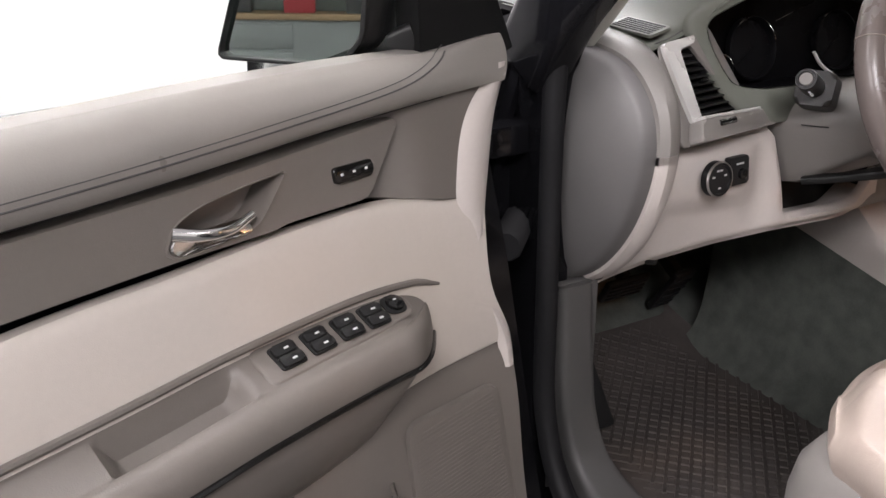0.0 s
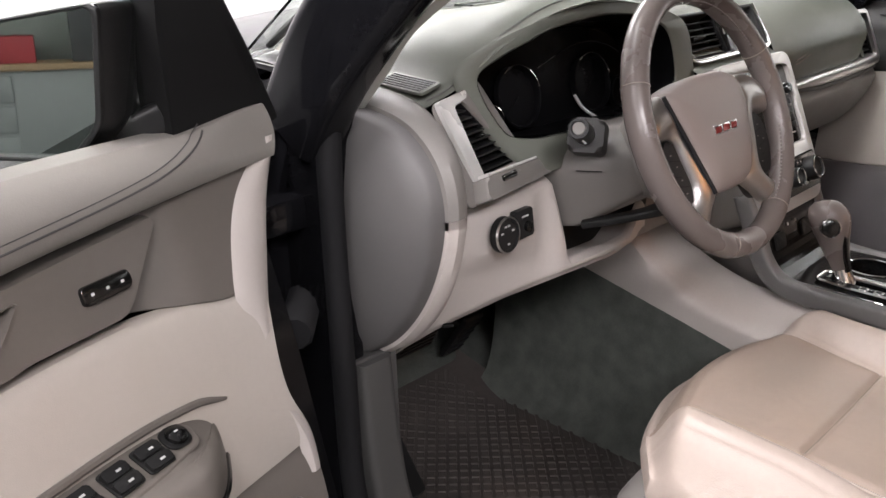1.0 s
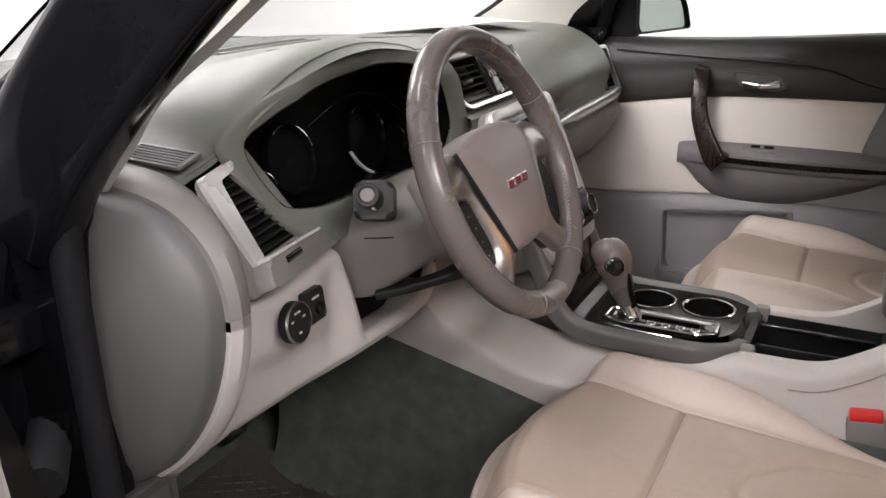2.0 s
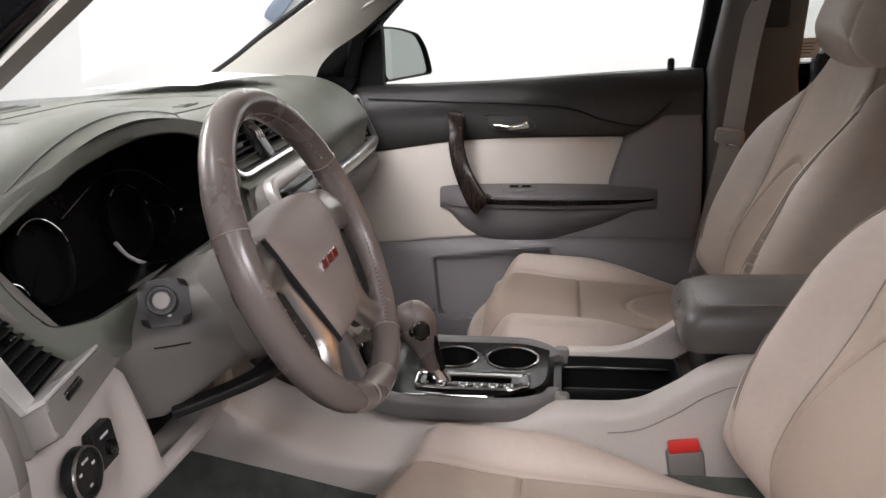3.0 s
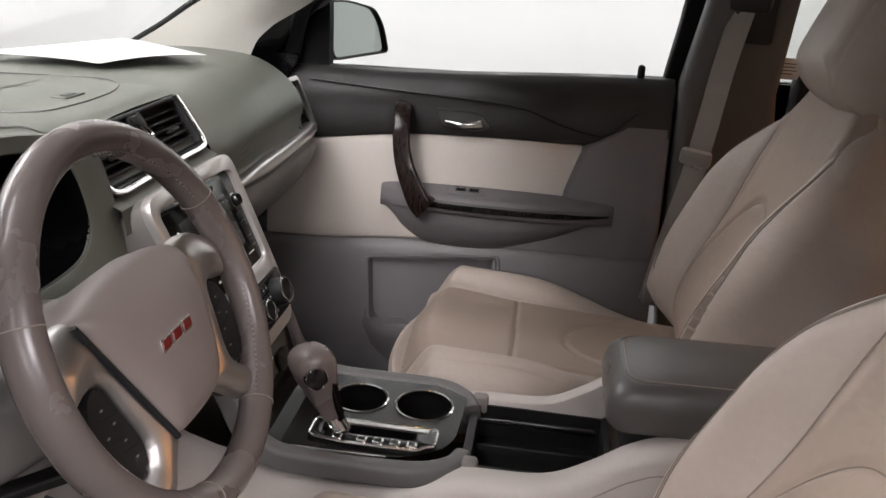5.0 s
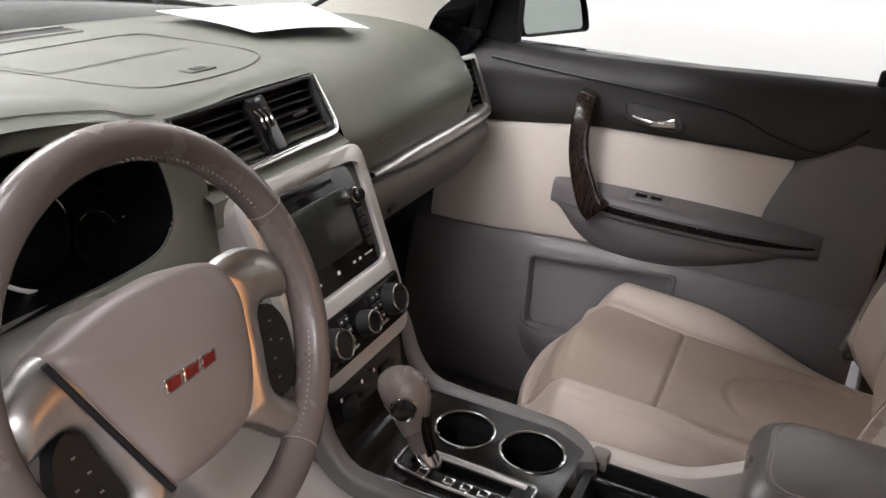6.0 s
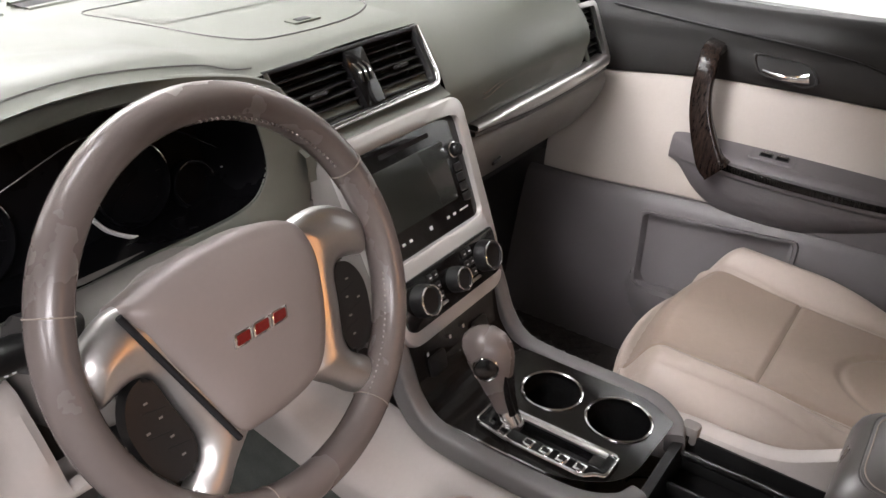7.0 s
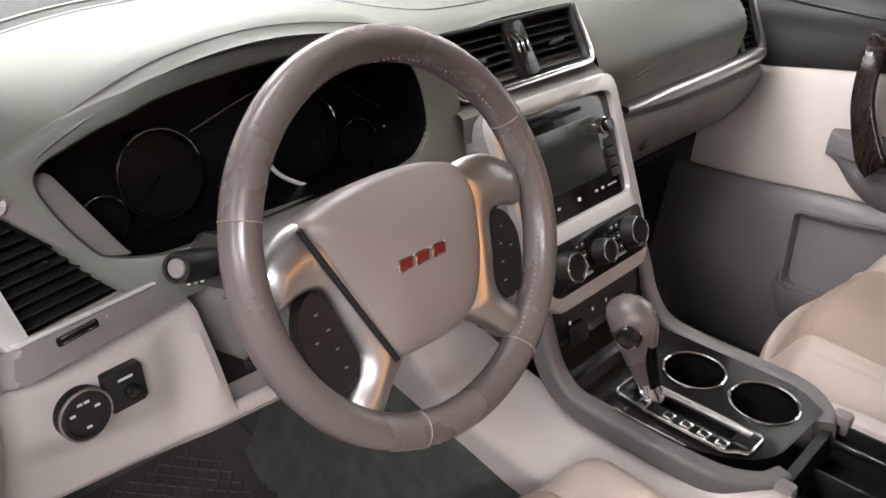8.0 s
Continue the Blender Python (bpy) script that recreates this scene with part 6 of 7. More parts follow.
def steering_column():
    col = thing("steering_column", (-0.396, 0.16, 1.05), "grey steering column shroud with a stalk", "steering column")
    rings = []
    for y, wb, wt, zb, zm, zt in ((0.076, 0.050, 0.062, 1.014, 1.046, 1.078), (0.080, 0.060, 0.075, 1.006, 1.048, 1.088), (0.092, 0.070, 0.088, 0.996, 1.050, 1.094), (0.125, 0.082, 0.107, 0.972, 1.048, 1.094), (0.165, 0.094, 0.120, 0.946, 1.045, 1.088), (0.24, 0.098, 0.126, 0.930, 1.040, 1.070)):
        q = even(rounded([(-wb, zb), (wb, zb), (wt, zm), (wt * 0.60, zt), (-wt * 0.60, zt), (-wt, zm)], [0.010, 0.010, 0.020, 0.03, 0.03, 0.020], 5), 80)
        rings.append([(-0.396 + x, y, z) for x, z in q])
    part("shroud", loft(rings, True, True, True), TRIM, col, "grey plastic shroud", angle=30)
    part("shroud_joint", sweep([(-0.396 + sx * w, y, z) for y, w, z in ((0.118, 0.1010, 1.0395), (0.135, 0.1088, 1.0385), (0.152, 0.1142, 1.0375)) for sx in (-1,)], circle(0.0009, 5)), RUBBER, col, "fine joint between the shroud's halves")
    part("hub_collar", lathe([(0.066, -0.110), (0.070, -0.07), (0.067, -0.034), (0.055, -0.028)], WHEEL @ Matrix.Translation((-0.008, -0.022, 0)), 48), TRIM, col, "grey collar behind the wheel")
    b, ax = Vector((-0.580, 0.100, 1.117)), Vector((-0.84, -0.40, 0.36)).normalized()
    m = Matrix.Translation(b - ax * 0.113) @ ax.to_track_quat("Z", "Y").to_matrix().to_4x4()
    part("stalk_boot", prism(rounded(rect(-0.024, -0.023, 0.024, 0.023), 0.010, 4), 0.040, m @ Matrix.Translation((0, 0, 0.016)), 0.007, 3), DARKTRIM, col, "dark square boot round the stalk")
    part("stalk", lathe([(0.012, 0.02), (0.0125, 0.045), (0.0125, 0.062), (0.0140, 0.070), (0.0140, 0.108), (0.0128, 0.113), (0.0100, 0.113), (0.0095, 0.111)], m, 32), BLACKPLASTIC, col, "short black stalk with a turning end")
    part("stalk_button", lathe([(0.0082, 0.110), (0.0082, 0.1122), (0.0074, 0.1132), (0.002, 0.1134)], m, 28), TRIM, col, "pale round stalk button")
    for k in (0.080, 0.090, 0.100):
        part("stalk_mark", bar(0.003, 0.003, 0.001, m @ Matrix.Rotation(radians(200), 4, "Z") @ Matrix.Translation((0.0, 0.0140, k)), 0), SYMBOL, col, smooth=False)
    a, b = Vector((-0.31, 0.11, 1.10)), Vector((-0.225, 0.09, 1.085))
    part("stalk", sweep([a, (a + b) / 2, b], circle(0.009, 12), scale=(1, 0.9, 1.3)), BLACKPLASTIC, col, "short black wiper stalk")
    # tilt lever under the shroud
    rows = spline([(-0.488, 0.152, 0.955), (-0.470, 0.112, 0.966), (-0.447, 0.066, 0.982), (-0.405, 0.048, 0.990)], 18)
    part("tilt_lever", sweep(rows, rounded(rect(-0.013, -0.006, 0.013, 0.006), 0.004), scale=(0.9, 0.9, 1.0, 1.2)), BLACKPLASTIC, col, "black tilt lever under the shroud")
    return col


steering_wheel()
steering_column()

# ---- centre console ----
def console():
    c = thing("center_console", (0.0, -0.25, 0.43), "cream and grey centre console with a dark wood-grain top", "centre console")
    zt = curve([(-0.48, 0.93), (-0.30, 0.88), (-0.20, 0.81), (-0.10, 0.768), (0.0, 0.754), (0.14, 0.760), (0.25, 0.781), (0.36, 0.787), (0.42, 0.815), (0.475, 0.852), (0.54, 0.867), (0.80, 0.87)])
    for s in (-1, 1):
        rows = []
        for y in np.linspace(0.46, -0.80, 90):
            t = zt(-y)
            w = float(smoothstep(-0.32, 0.02, y))
            sec = [(0.086, t - 0.06), (0.088, t - 0.006), (0.098, t + 0.001), (0.114, t), (0.127 + 0.020 * w, t - 0.010 + 0.003 * w), (0.134 + 0.042 * w, t - 0.035 + 0.020 * w), (0.146 + 0.060 * w, t - 0.085 + 0.055 * w), (0.165 + 0.044 * w, 0.64 + 0.05 * w), (0.190 + 0.02 * w, 0.52), (0.21, 0.44)]
            rows.append([(s * x, y, z) for x, z in spline(sec, 30)])
        part("side_panel", loft(rows, closed=False), CREAM, c, "cream side of the console")
        pts = [(s * 0.1345, y, zt(-y) - 0.030) for y in np.linspace(-0.33, -0.78, 40)]
        part("side_seam", sweep(pts, circle(0.0009, 5)), SEAM, c)
    # wood-grain top with openings for two cups and the shift gate
    bm = bmesh.new()
    out = rounded([(-0.104, 0.0), (-0.104, -0.17), (-0.06, -0.237), (0.085, -0.243), (0.104, -0.215), (0.104, 0.0)], [0.004, 0.05, 0.04, 0.02, 0.02, 0.004], 6)
    cups = [(0.040, -0.083, 0.040), (0.040, -0.181, 0.042)]
    loops = [out] + [[(x + r * math.cos(a), y + r * math.sin(a)) for a in np.linspace(0, 2 * math.pi, 40, endpoint=False)] for x, y, r in cups] + [rounded(rect(-0.067, -0.187, -0.034, -0.047), 0.004)]
    edges = []
    for lp in loops:
        vs = [bm.verts.new((x, y, 0.789)) for x, y in lp]
        edges += [bm.edges.new((vs[i], vs[(i + 1) % len(vs)])) for i in range(len(vs))]
    bmesh.ops.triangle_fill(bm, use_beauty=True, use_dissolve=False, edges=edges)
    ramp = [(y, z) for y, z in spline([(0.0, 0.789), (0.02, 0.797), (0.040, 0.822), (0.050, 0.853), (0.058, 0.885)], 14)]
    loft([[(x, y, z) for x in np.linspace(-0.104, 0.104, 9)] for y, z in ramp], closed=False, bm=bm)
    part("top_panel", bm, DARKWOOD, c, "glossy dark wood-grain top panel", smooth=False)
    for x, y, r in cups:
        m = Matrix.Translation((x, y, 0.789))
        part("cup_holder", lathe([(r, 0.0), (r * 0.97, -0.01), (r * 0.92, -0.06), (r * 0.86, -0.064), (0.002, -0.064)], m, 40, False, True), BLACKGLOSS, c, "deep black cup holder")
        part("cup_ring", lathe([(r + 0.0030, 0.0003), (r + 0.0027, 0.0020), (r + 0.0008, 0.0026), (r - 0.0010, 0.0015), (r - 0.0012, -0.004)], m, 48, False, False), CHROME, c, "chrome cup holder ring")
    # grey rails that climb to the stack
    for s in (-1, 1):
        path = spline([(s * 0.118, 0.085, 0.925), (s * 0.118, 0.060, 0.870), (s * 0.1185, 0.040, 0.822), (s * 0.1185, 0.010, 0.790), (s * 0.119, -0.04, 0.780), (s * 0.119, -0.15, 0.779), (s * 0.112, -0.205, 0.779), (s * 0.088, -0.240, 0.777), (s * 0.06, -0.252, 0.775)], 70)
        part("rail", sweep(path, rounded(rect(-0.0135, -0.020, 0.0135, 0.013), 0.009, 4), up=(0, 0.15, 1)), GREYPLASTIC, c, "grey rail beside the top panel")
    edge = [(-0.1045, y, z + 0.001) for y, z in ramp[::-1]] + [(-0.1045, y, 0.790) for y in np.linspace(-0.01, -0.15, 10)]
    part("edge_line", sweep(edge, circle(0.0012, 6)), CHROME, c, "thin chrome line along the top panel")
    # power sockets and marks on the ramp
    rm = frame_m((0, 0.044, 0.835), (1, 0, 0), (0, 0.3, 1))
    for x in (-0.055, 0.05):
        part("socket_cap", prism(rounded(rect(x - 0.018, -0.014, x + 0.018, 0.014), 0.006), 0.004, rm, 0.0015), BLACKPLASTIC, c, "black socket cap")
    for x in (-0.072, -0.02, 0.012):
        part("symbol", bar(0.004, 0.005, 0.0006, rm @ Matrix.Translation((x, 0.021, 0.003)), 0), SYMBOL, c, smooth=False)
    # shift gate
    gm = Matrix.Translation((0, 0, 0.789))
    go = rounded([(-0.086, -0.085), (-0.078, -0.034), (-0.034, -0.034), (-0.030, -0.060), (-0.030, -0.212), (-0.072, -0.212), (-0.074, -0.20), (-0.086, -0.19)], 0.007, 4)
    gi = rounded([(-0.064, -0.050), (-0.040, -0.050), (-0.0355, -0.066), (-0.0355, -0.178), (-0.042, -0.184), (-0.064, -0.184)], 0.004, 4)
    gate = part("shift_gate", frame_ring(go, gi, 0.005, gm, 0.0018, 110, -0.016), BLACKGLOSS, c, "black shift gate with chrome edges")
    part("gate_bar", prism(rounded([(-0.0425, -0.200), (-0.0335, -0.200), (-0.0335, -0.062), (-0.0400, -0.070)], 0.002), 0.0035, gm @ Matrix.Translation((0, 0, 0.003)), 0.001), SILVER, gate, "bright metal side of the slot")
    part("gate_ledge", prism(rounded([(-0.0845, -0.090), (-0.066, -0.078), (-0.066, -0.186), (-0.084, -0.186)], 0.003), 0.0012, gm @ Matrix.Translation((0, 0, 0.0048)), 0.0004), BLACKGLOSS, gate, "black ledge beside the slot")
    part("gate_slot", prism(even(gi, 40), 0.002, gm @ Matrix.Translation((0, 0, -0.018)), 0), BLACKPLASTIC, gate, smooth=False)
    line = even(go, 90)
    part("gate_edge", sweep([(x, y, 0.7935) for x, y in line], circle(0.0026, 8), closed=True), CHROME, gate)
    for i in range(5):
        y = -0.075 - i * 0.0235 - (0.012 if i else 0)
        part("gate_mark", bar(0.014, 0.015, 0.003, gm @ Matrix.Translation((-0.0755, y, 0.0055)), 0.0012), CHROME, gate, "small raised gear mark")
        part("mark_face", bar(0.007, 0.009, 0.0008, gm @ Matrix.Translation((-0.0755, y, 0.0072)), 0), BLACKGLOSS, gate, smooth=False)
    # open bin behind the cups
    ro = rounded(rect(-0.086, -0.458, 0.094, -0.250), 0.008)
    ri = rounded(rect(-0.076, -0.450, 0.084, -0.262), 0.008)
    rings = [[(x, y, z) for x, y in even(q, 80)] for q, z in ((ro, 0.70), (ro, 0.776), (ri, 0.776), (ri, 0.718))]
    part("bin", loft(rings, True, False, True), BLACKPLASTIC, c, "open black storage bin")
    part("bin_divider", bar(0.006, 0.18, 0.036, Matrix.Translation((0.012, -0.355, 0.735)), 0.002), BLACKPLASTIC, c)
    part("bin_rail", bar(0.012, 0.175, 0.006, Matrix.Translation((0.055, -0.352, 0.768)), 0.002), BLACKGLOSS, c)
    for i in range(5):
        part("bin_tab", bar(0.012, 0.018, 0.006, Matrix.Translation((-0.045, -0.29 - i * 0.034, 0.724)), 0.002), BLACKGLOSS, c)
    for x in (-0.082, 0.092):
        part("bin_grip", bar(0.022, 0.026, 0.030, Matrix.Translation((x, -0.262, 0.775)), 0.007), TRIM, c, "grey corner grip")
    # box and its padded lid
    part("armrest_box", bar(0.150, 0.32, 0.10, Matrix.Translation((0.006, -0.632, 0.815)), 0.012), BLACKPLASTIC, c, "black box under the armrest")

    def lid_ring(inset, z):
        out = rounded(rect(-0.100 + inset, -0.80 + inset, 0.084 - inset, -0.435 - inset), [0.02, 0.02, 0.034, 0.034], 8)
        return [(x, y, z - 0.009 * float(smoothstep(-0.56, -0.42, y)) - 0.004 * ((x + 0.008) / 0.09) ** 2) for x, y in out]
    rings = [lid_ring(i, z) for i, z in ((0.016, 0.874), (0.006, 0.876), (0.001, 0.884), (0.0, 0.897), (0.001, 0.912), (0.005, 0.926), (0.011, 0.935), (0.019, 0.9405), (0.0195, 0.9400), (0.0205, 0.9400), (0.021, 0.9408), (0.034, 0.9425), (0.055, 0.9435), (0.075, 0.944))]
    lid = part("armrest_lid", loft(rings, True, True, True), LID, c, "padded dark grey armrest lid")
    part("lid_seam", sweep([(x, y, z + 0.0006) for x, y, z in lid_ring(0.024, 0.9412)], circle(0.0008, 5), closed=True), SEAM, lid)
    part("lid_latch", bar(0.05, 0.012, 0.02, Matrix.Translation((0.006, -0.447, 0.862)), 0.004), BLACKPLASTIC, c, "black lid catch")


def gear_lever():
    g = thing("gear_lever", (-0.052, -0.072, 0.785), "taupe leather gear knob on a dark stem", "gear lever")
    a, b = Vector((-0.052, -0.073, 0.785)), Vector((-0.066, -0.030, 0.905))
    ax = (b - a).normalized()
    m = Matrix(((*(Vector((1, 0, 0)) - ax * ax.x).normalized(), 0), (*ax.cross(Vector((1, 0, 0)) - ax * ax.x).normalized(), 0), (*ax, 0), (0, 0, 0, 1))).transposed()
    m.translation = a
    part("collar", lathe([(0.018, 0.0), (0.017, 0.012), (0.0145, 0.022), (0.0135, 0.030)], m, 28), CHROME, g, "chrome collar")
    rings = []
    for z, r, e, oy in ((0.026, 0.0125, 1.1, 0.0), (0.050, 0.0150, 1.15, 0.0), (0.070, 0.0185, 1.18, -0.001), (0.088, 0.0222, 1.2, -0.003), (0.104, 0.0258, 1.2, -0.004), (0.119, 0.0272, 1.2, -0.004), (0.132, 0.0258, 1.18, -0.002), (0.142, 0.0205, 1.15, 0.0), (0.148, 0.012, 1.1, 0.001), (0.150, 0.004, 1.0, 0.001)):
        rings.append([m @ Vector((r * math.cos(t), r * e * math.sin(t) + oy, z)) for t in np.linspace(0, 2 * math.pi, 40, endpoint=False)])
    part("knob", loft(rings, True, True, True), RIMLEATHER, g, "rounded taupe leather knob")
    rings = []
    for z, r, half in ((0.024, 0.0145, 1.15), (0.050, 0.0168, 1.15), (0.072, 0.0212, 1.05), (0.088, 0.0250, 0.85), (0.100, 0.0280, 0.40)):
        rings.append([m @ Vector((r * math.cos(t), r * 1.12 * math.sin(t) - 0.001, z)) for t in np.linspace(-1.25 - half, -1.25 + half, 16)])
    part("stem_cover", loft(rings, closed=False), BLACKGLOSS, g, "glossy dark rear of the stem")
    p = Vector((-0.0912, -0.050, 0.8895))
    bm_ = Matrix.Translation(p) @ (Vector((-0.80, -0.52, 0.20))).to_track_quat("Z", "Y").to_matrix().to_4x4()
    part("button_ring", lathe([(0.0160, -0.016), (0.0158, 0.002), (0.0145, 0.003), (0.0132, 0.001)], bm_, 30, False, False), CHROME, g, "thin metal ring round the button")
    part("button", lathe([(0.0134, -0.004), (0.0130, 0.0018), (0.009, 0.003), (0.002, 0.0034)], bm_, 30), BLACKGLOSS, g, "round black release button")
    return g


console()
gear_lever()

# ---- seats ----
def cushion_top(X, Y, A, B, S):
    ax = np.abs(X)
    rear = 1 - 1.9 * smoothstep(0.06, -0.24, Y)
    z = 0.757 + 0.016 * Y / 0.26 + 0.032 * smoothstep(0.130, 0.190, ax) * rear
    z = z - 0.008 * np.cos(np.clip(ax / 0.135, 0, 1) * math.pi / 2) * smoothstep(0.2, -0.1, Y)
    fall = (0.080 * smoothstep(0.180, 0.274, ax + 0.02 * smoothstep(0.1, -0.27, Y)) ** 1.6, 0.075 * smoothstep(0.68, 1.0, B) ** 2.2)
    z = z - (fall[0] ** 3 + fall[1] ** 3) ** (1 / 3)
    side = groove(ax - 0.135 - 0.012 * smoothstep(0.05, 0.2, Y), 0.0046) + 2.0 * groove(ax - 0.150 - 0.012 * smoothstep(0.05, 0.2, Y), 0.014)
    welt = groove(ax - 0.205 - 0.006 * smoothstep(0.0, 0.25, Y), 0.004) * 0.5
    cross = groove(Y - 0.065, 0.0042) * (ax < 0.137)
    u = (np.sqrt((X / 0.105) ** 2 + ((Y + 0.20) / 0.17) ** 2) - 1) * 0.11
    round_seam = groove(u, 0.0045) * (Y > -0.22)
    front = groove(B - 0.80, 0.02) * (ax < 0.17)
    return z - 0.0055 * np.maximum(np.maximum(side, cross), np.maximum(np.maximum(round_seam * 0.8, welt), front * 0.35))


def back_top(X, Y, A, B, S):
    ax = np.abs(X)
    low = smoothstep(0.27, 0.02, Y)
    z = 0.066 * smoothstep(0.120, 0.205, ax) * (0.15 + 0.85 * low) + 0.012 * np.exp(-((Y + 0.12) / 0.10) ** 2) * (ax < 0.2)
    z = z - 0.085 * (1 - np.sqrt(np.maximum(1 - np.clip(S, 0, 1) ** 9, 0))) - 0.012 * smoothstep(0.7, 1.0, S)
    side = groove(ax - 0.130 - 0.02 * smoothstep(-0.1, 0.25, Y), 0.0042)
    u = (np.sqrt((X / 0.118) ** 2 + ((Y + 0.16) / 0.23) ** 2) - 1) * 0.13
    arch = groove(u, 0.0045) * (Y > -0.22) * (ax < 0.125)
    split = groove(Y - 0.20 + 0.6 * (ax - 0.16), 0.0045) * (ax > 0.15)
    crest = groove((np.abs(A) - 0.80) * 0.24, 0.004)
    return z - 0.0055 * np.maximum(np.maximum(side, arch), np.maximum(split * 0.7, crest * 0.5))


def head_top(X, Y, A, B, S):
    r = (np.abs(A) ** 5 + np.abs(B) ** 5) ** 0.2
    return 0.046 - 0.072 * (1 - np.sqrt(np.maximum(1 - np.clip(S, 0, 1) ** 4.5, 0))) - 0.012 * smoothstep(0.5, 1.05, r) - 0.010 * A * A - 0.003 * groove(np.abs(X) - 0.100, 0.004)


def parted(bm, m, inside, seam):
    """Splits a mesh in two along a seam: what lies outside and what lies inside."""
    inv = m.inverted()
    within = {f: bool(inside(inv @ f.calc_center_median())) for f in bm.faces}
    for v in bm.verts:
        if len({within[f] for f in v.link_faces}) == 2:
            p = inv @ v.co
            x = math.copysign(seam(p.y), p.x)
            if abs(x - p.x) < 0.006:
                v.co = m @ Vector((x, p.y, p.z))
    two = bm.copy()
    bm.faces.ensure_lookup_table()
    two.faces.ensure_lookup_table()
    sides = [within[f] for f in bm.faces]
    for b, keep in ((bm, False), (two, True)):
        bmesh.ops.delete(b, geom=[b.faces[k] for k, w in enumerate(sides) if w != keep], context="FACES")
    return bm, two


def seat(x, front, recline, ext):
    s = thing("front_seat", (x, front - 0.3, 0.45), "cream leather front seat with stitched seams", "car seat", "front seats")
    m = Matrix.Translation((x, front - 0.26, 0))
    mesh, mid = parted(shell(cushion_top, (-0.284, 0.284), (-0.27, 0.284), 0.14, 0.030, 0.02, 170, m, lambda B: 0.938 - 0.11 * smoothstep(0.1, -1.0, B), bow=(ext, 0.085 if x < 0 else 0.055)), m, lambda p: abs(p.x) < 0.135 + 0.012 * float(smoothstep(0.05, 0.2, p.y)) and p.y < 0.262 and p.z > 0.66, lambda y: 0.135 + 0.012 * float(smoothstep(0.05, 0.2, y)))
    cush = part("cushion", mesh, SEAT, s, "cream leather cushion with bolsters")
    part("cushion_insert", mid, SEATMID, cush, "perforated tan leather insert")
    a = radians(recline)
    up = Vector((0, -math.sin(a), math.cos(a)))
    base = Vector((x, front - 0.475, 0.725))
    bm = frame_m(base + up * 0.28, (1, 0, 0), up)
    if bm.col[2].y < 0:
        bm = frame_m(base + up * 0.28, (-1, 0, 0), up)
    wid = lambda B: 1.0 - 0.36 * smoothstep(0.15, 1.0, B) + 0.03 * np.exp(-((B + 0.1) / 0.4) ** 2)
    mesh, mid = parted(shell(back_top, (-0.246, 0.246), (-0.29, 0.380), 0.26, 0.092, 0.03, 180, bm, wid), bm, lambda p: abs(p.x) < 0.130 + 0.02 * float(smoothstep(-0.1, 0.25, p.y)) and -0.26 < p.y < 0.30 and p.z > -0.03, lambda y: 0.130 + 0.02 * float(smoothstep(-0.1, 0.25, y)))
    back = part("backrest", mesh, SEAT, s, "cream leather backrest with deep bolsters")
    part("backrest_insert", mid, SEATMID, back, "perforated tan leather insert")
    hm = bm @ Matrix.Translation((0, 0.390, 0.028))
    part("headrest", shell(head_top, (-0.146, 0.146), (-0.128, 0.122), 0.16, 0.085, 0.035, 110, hm), SEAT, s, "cream leather headrest")
    for dx in (-0.06, 0.06):
        a, b = bm @ Vector((dx, 0.24, -0.03)), bm @ Vector((dx, 0.33, -0.02))
        part("headrest_post", sweep([a, b], circle(0.006, 10)), CHROME, s, "chrome headrest post")
    # plastic base
    outline = [(x + a, front + b) for a, b in rounded(rect(-0.256, -0.52, 0.256, 0.020), [0.05, 0.05, 0.085, 0.085], 8)]
    rings = []
    for inset, z in ((0.03, 0.500), (0.006, 0.505), (0.0, 0.53), (0.0, 0.60), (0.006, 0.645), (0.020, 0.672), (0.045, 0.686)):
        rings.append([(x + (a - x) * (1 - inset / 0.256), front - 0.25 + (b - front + 0.25) * (1 - inset / 0.26), z - 0.012 * float(smoothstep(front - 0.1, front, b))) for a, b in outline])
    val = part("side_trim", loft(rings, True, True, True), TRIM, s, "grey plastic valance round the seat base")
    for sx in (-1, 1):
        pts = [(x + sx * 0.2575, front - 0.20 + 0.13 * math.cos(a), 0.585 + 0.045 * math.sin(a)) for a in np.linspace(0.1, 2.6, 30)]
        part("trim_joint", sweep(pts, circle(0.0018, 6)), RUBBER, val)
    part("seat_base", bar(0.42, 0.42, 0.06, Matrix.Translation((x, front - 0.28, 0.485)), 0.02), BLACKPLASTIC, s, "dark seat base")
    for sx in (-1, 1):
        part("rail", bar(0.04, 0.50, 0.05, Matrix.Translation((x + sx * 0.19, front - 0.30, 0.465)), 0.008), BLACKPLASTIC, s)
    # seam threads
    def thread(fn, pts, mat4, name="seam", r=0.0008, mat=SEAM):
        path = [mat4 @ Vector((px, py, float(fn(np.array(px), np.array(py), np.array(px / 0.278), np.array((py - 0.007) / 0.277), np.array(max(abs(px) / 0.278, abs(py - 0.007) / 0.277)))) + 0.0006)) for px, py in pts]
        part(name, sweep(path, circle(r, 6)), mat, s)
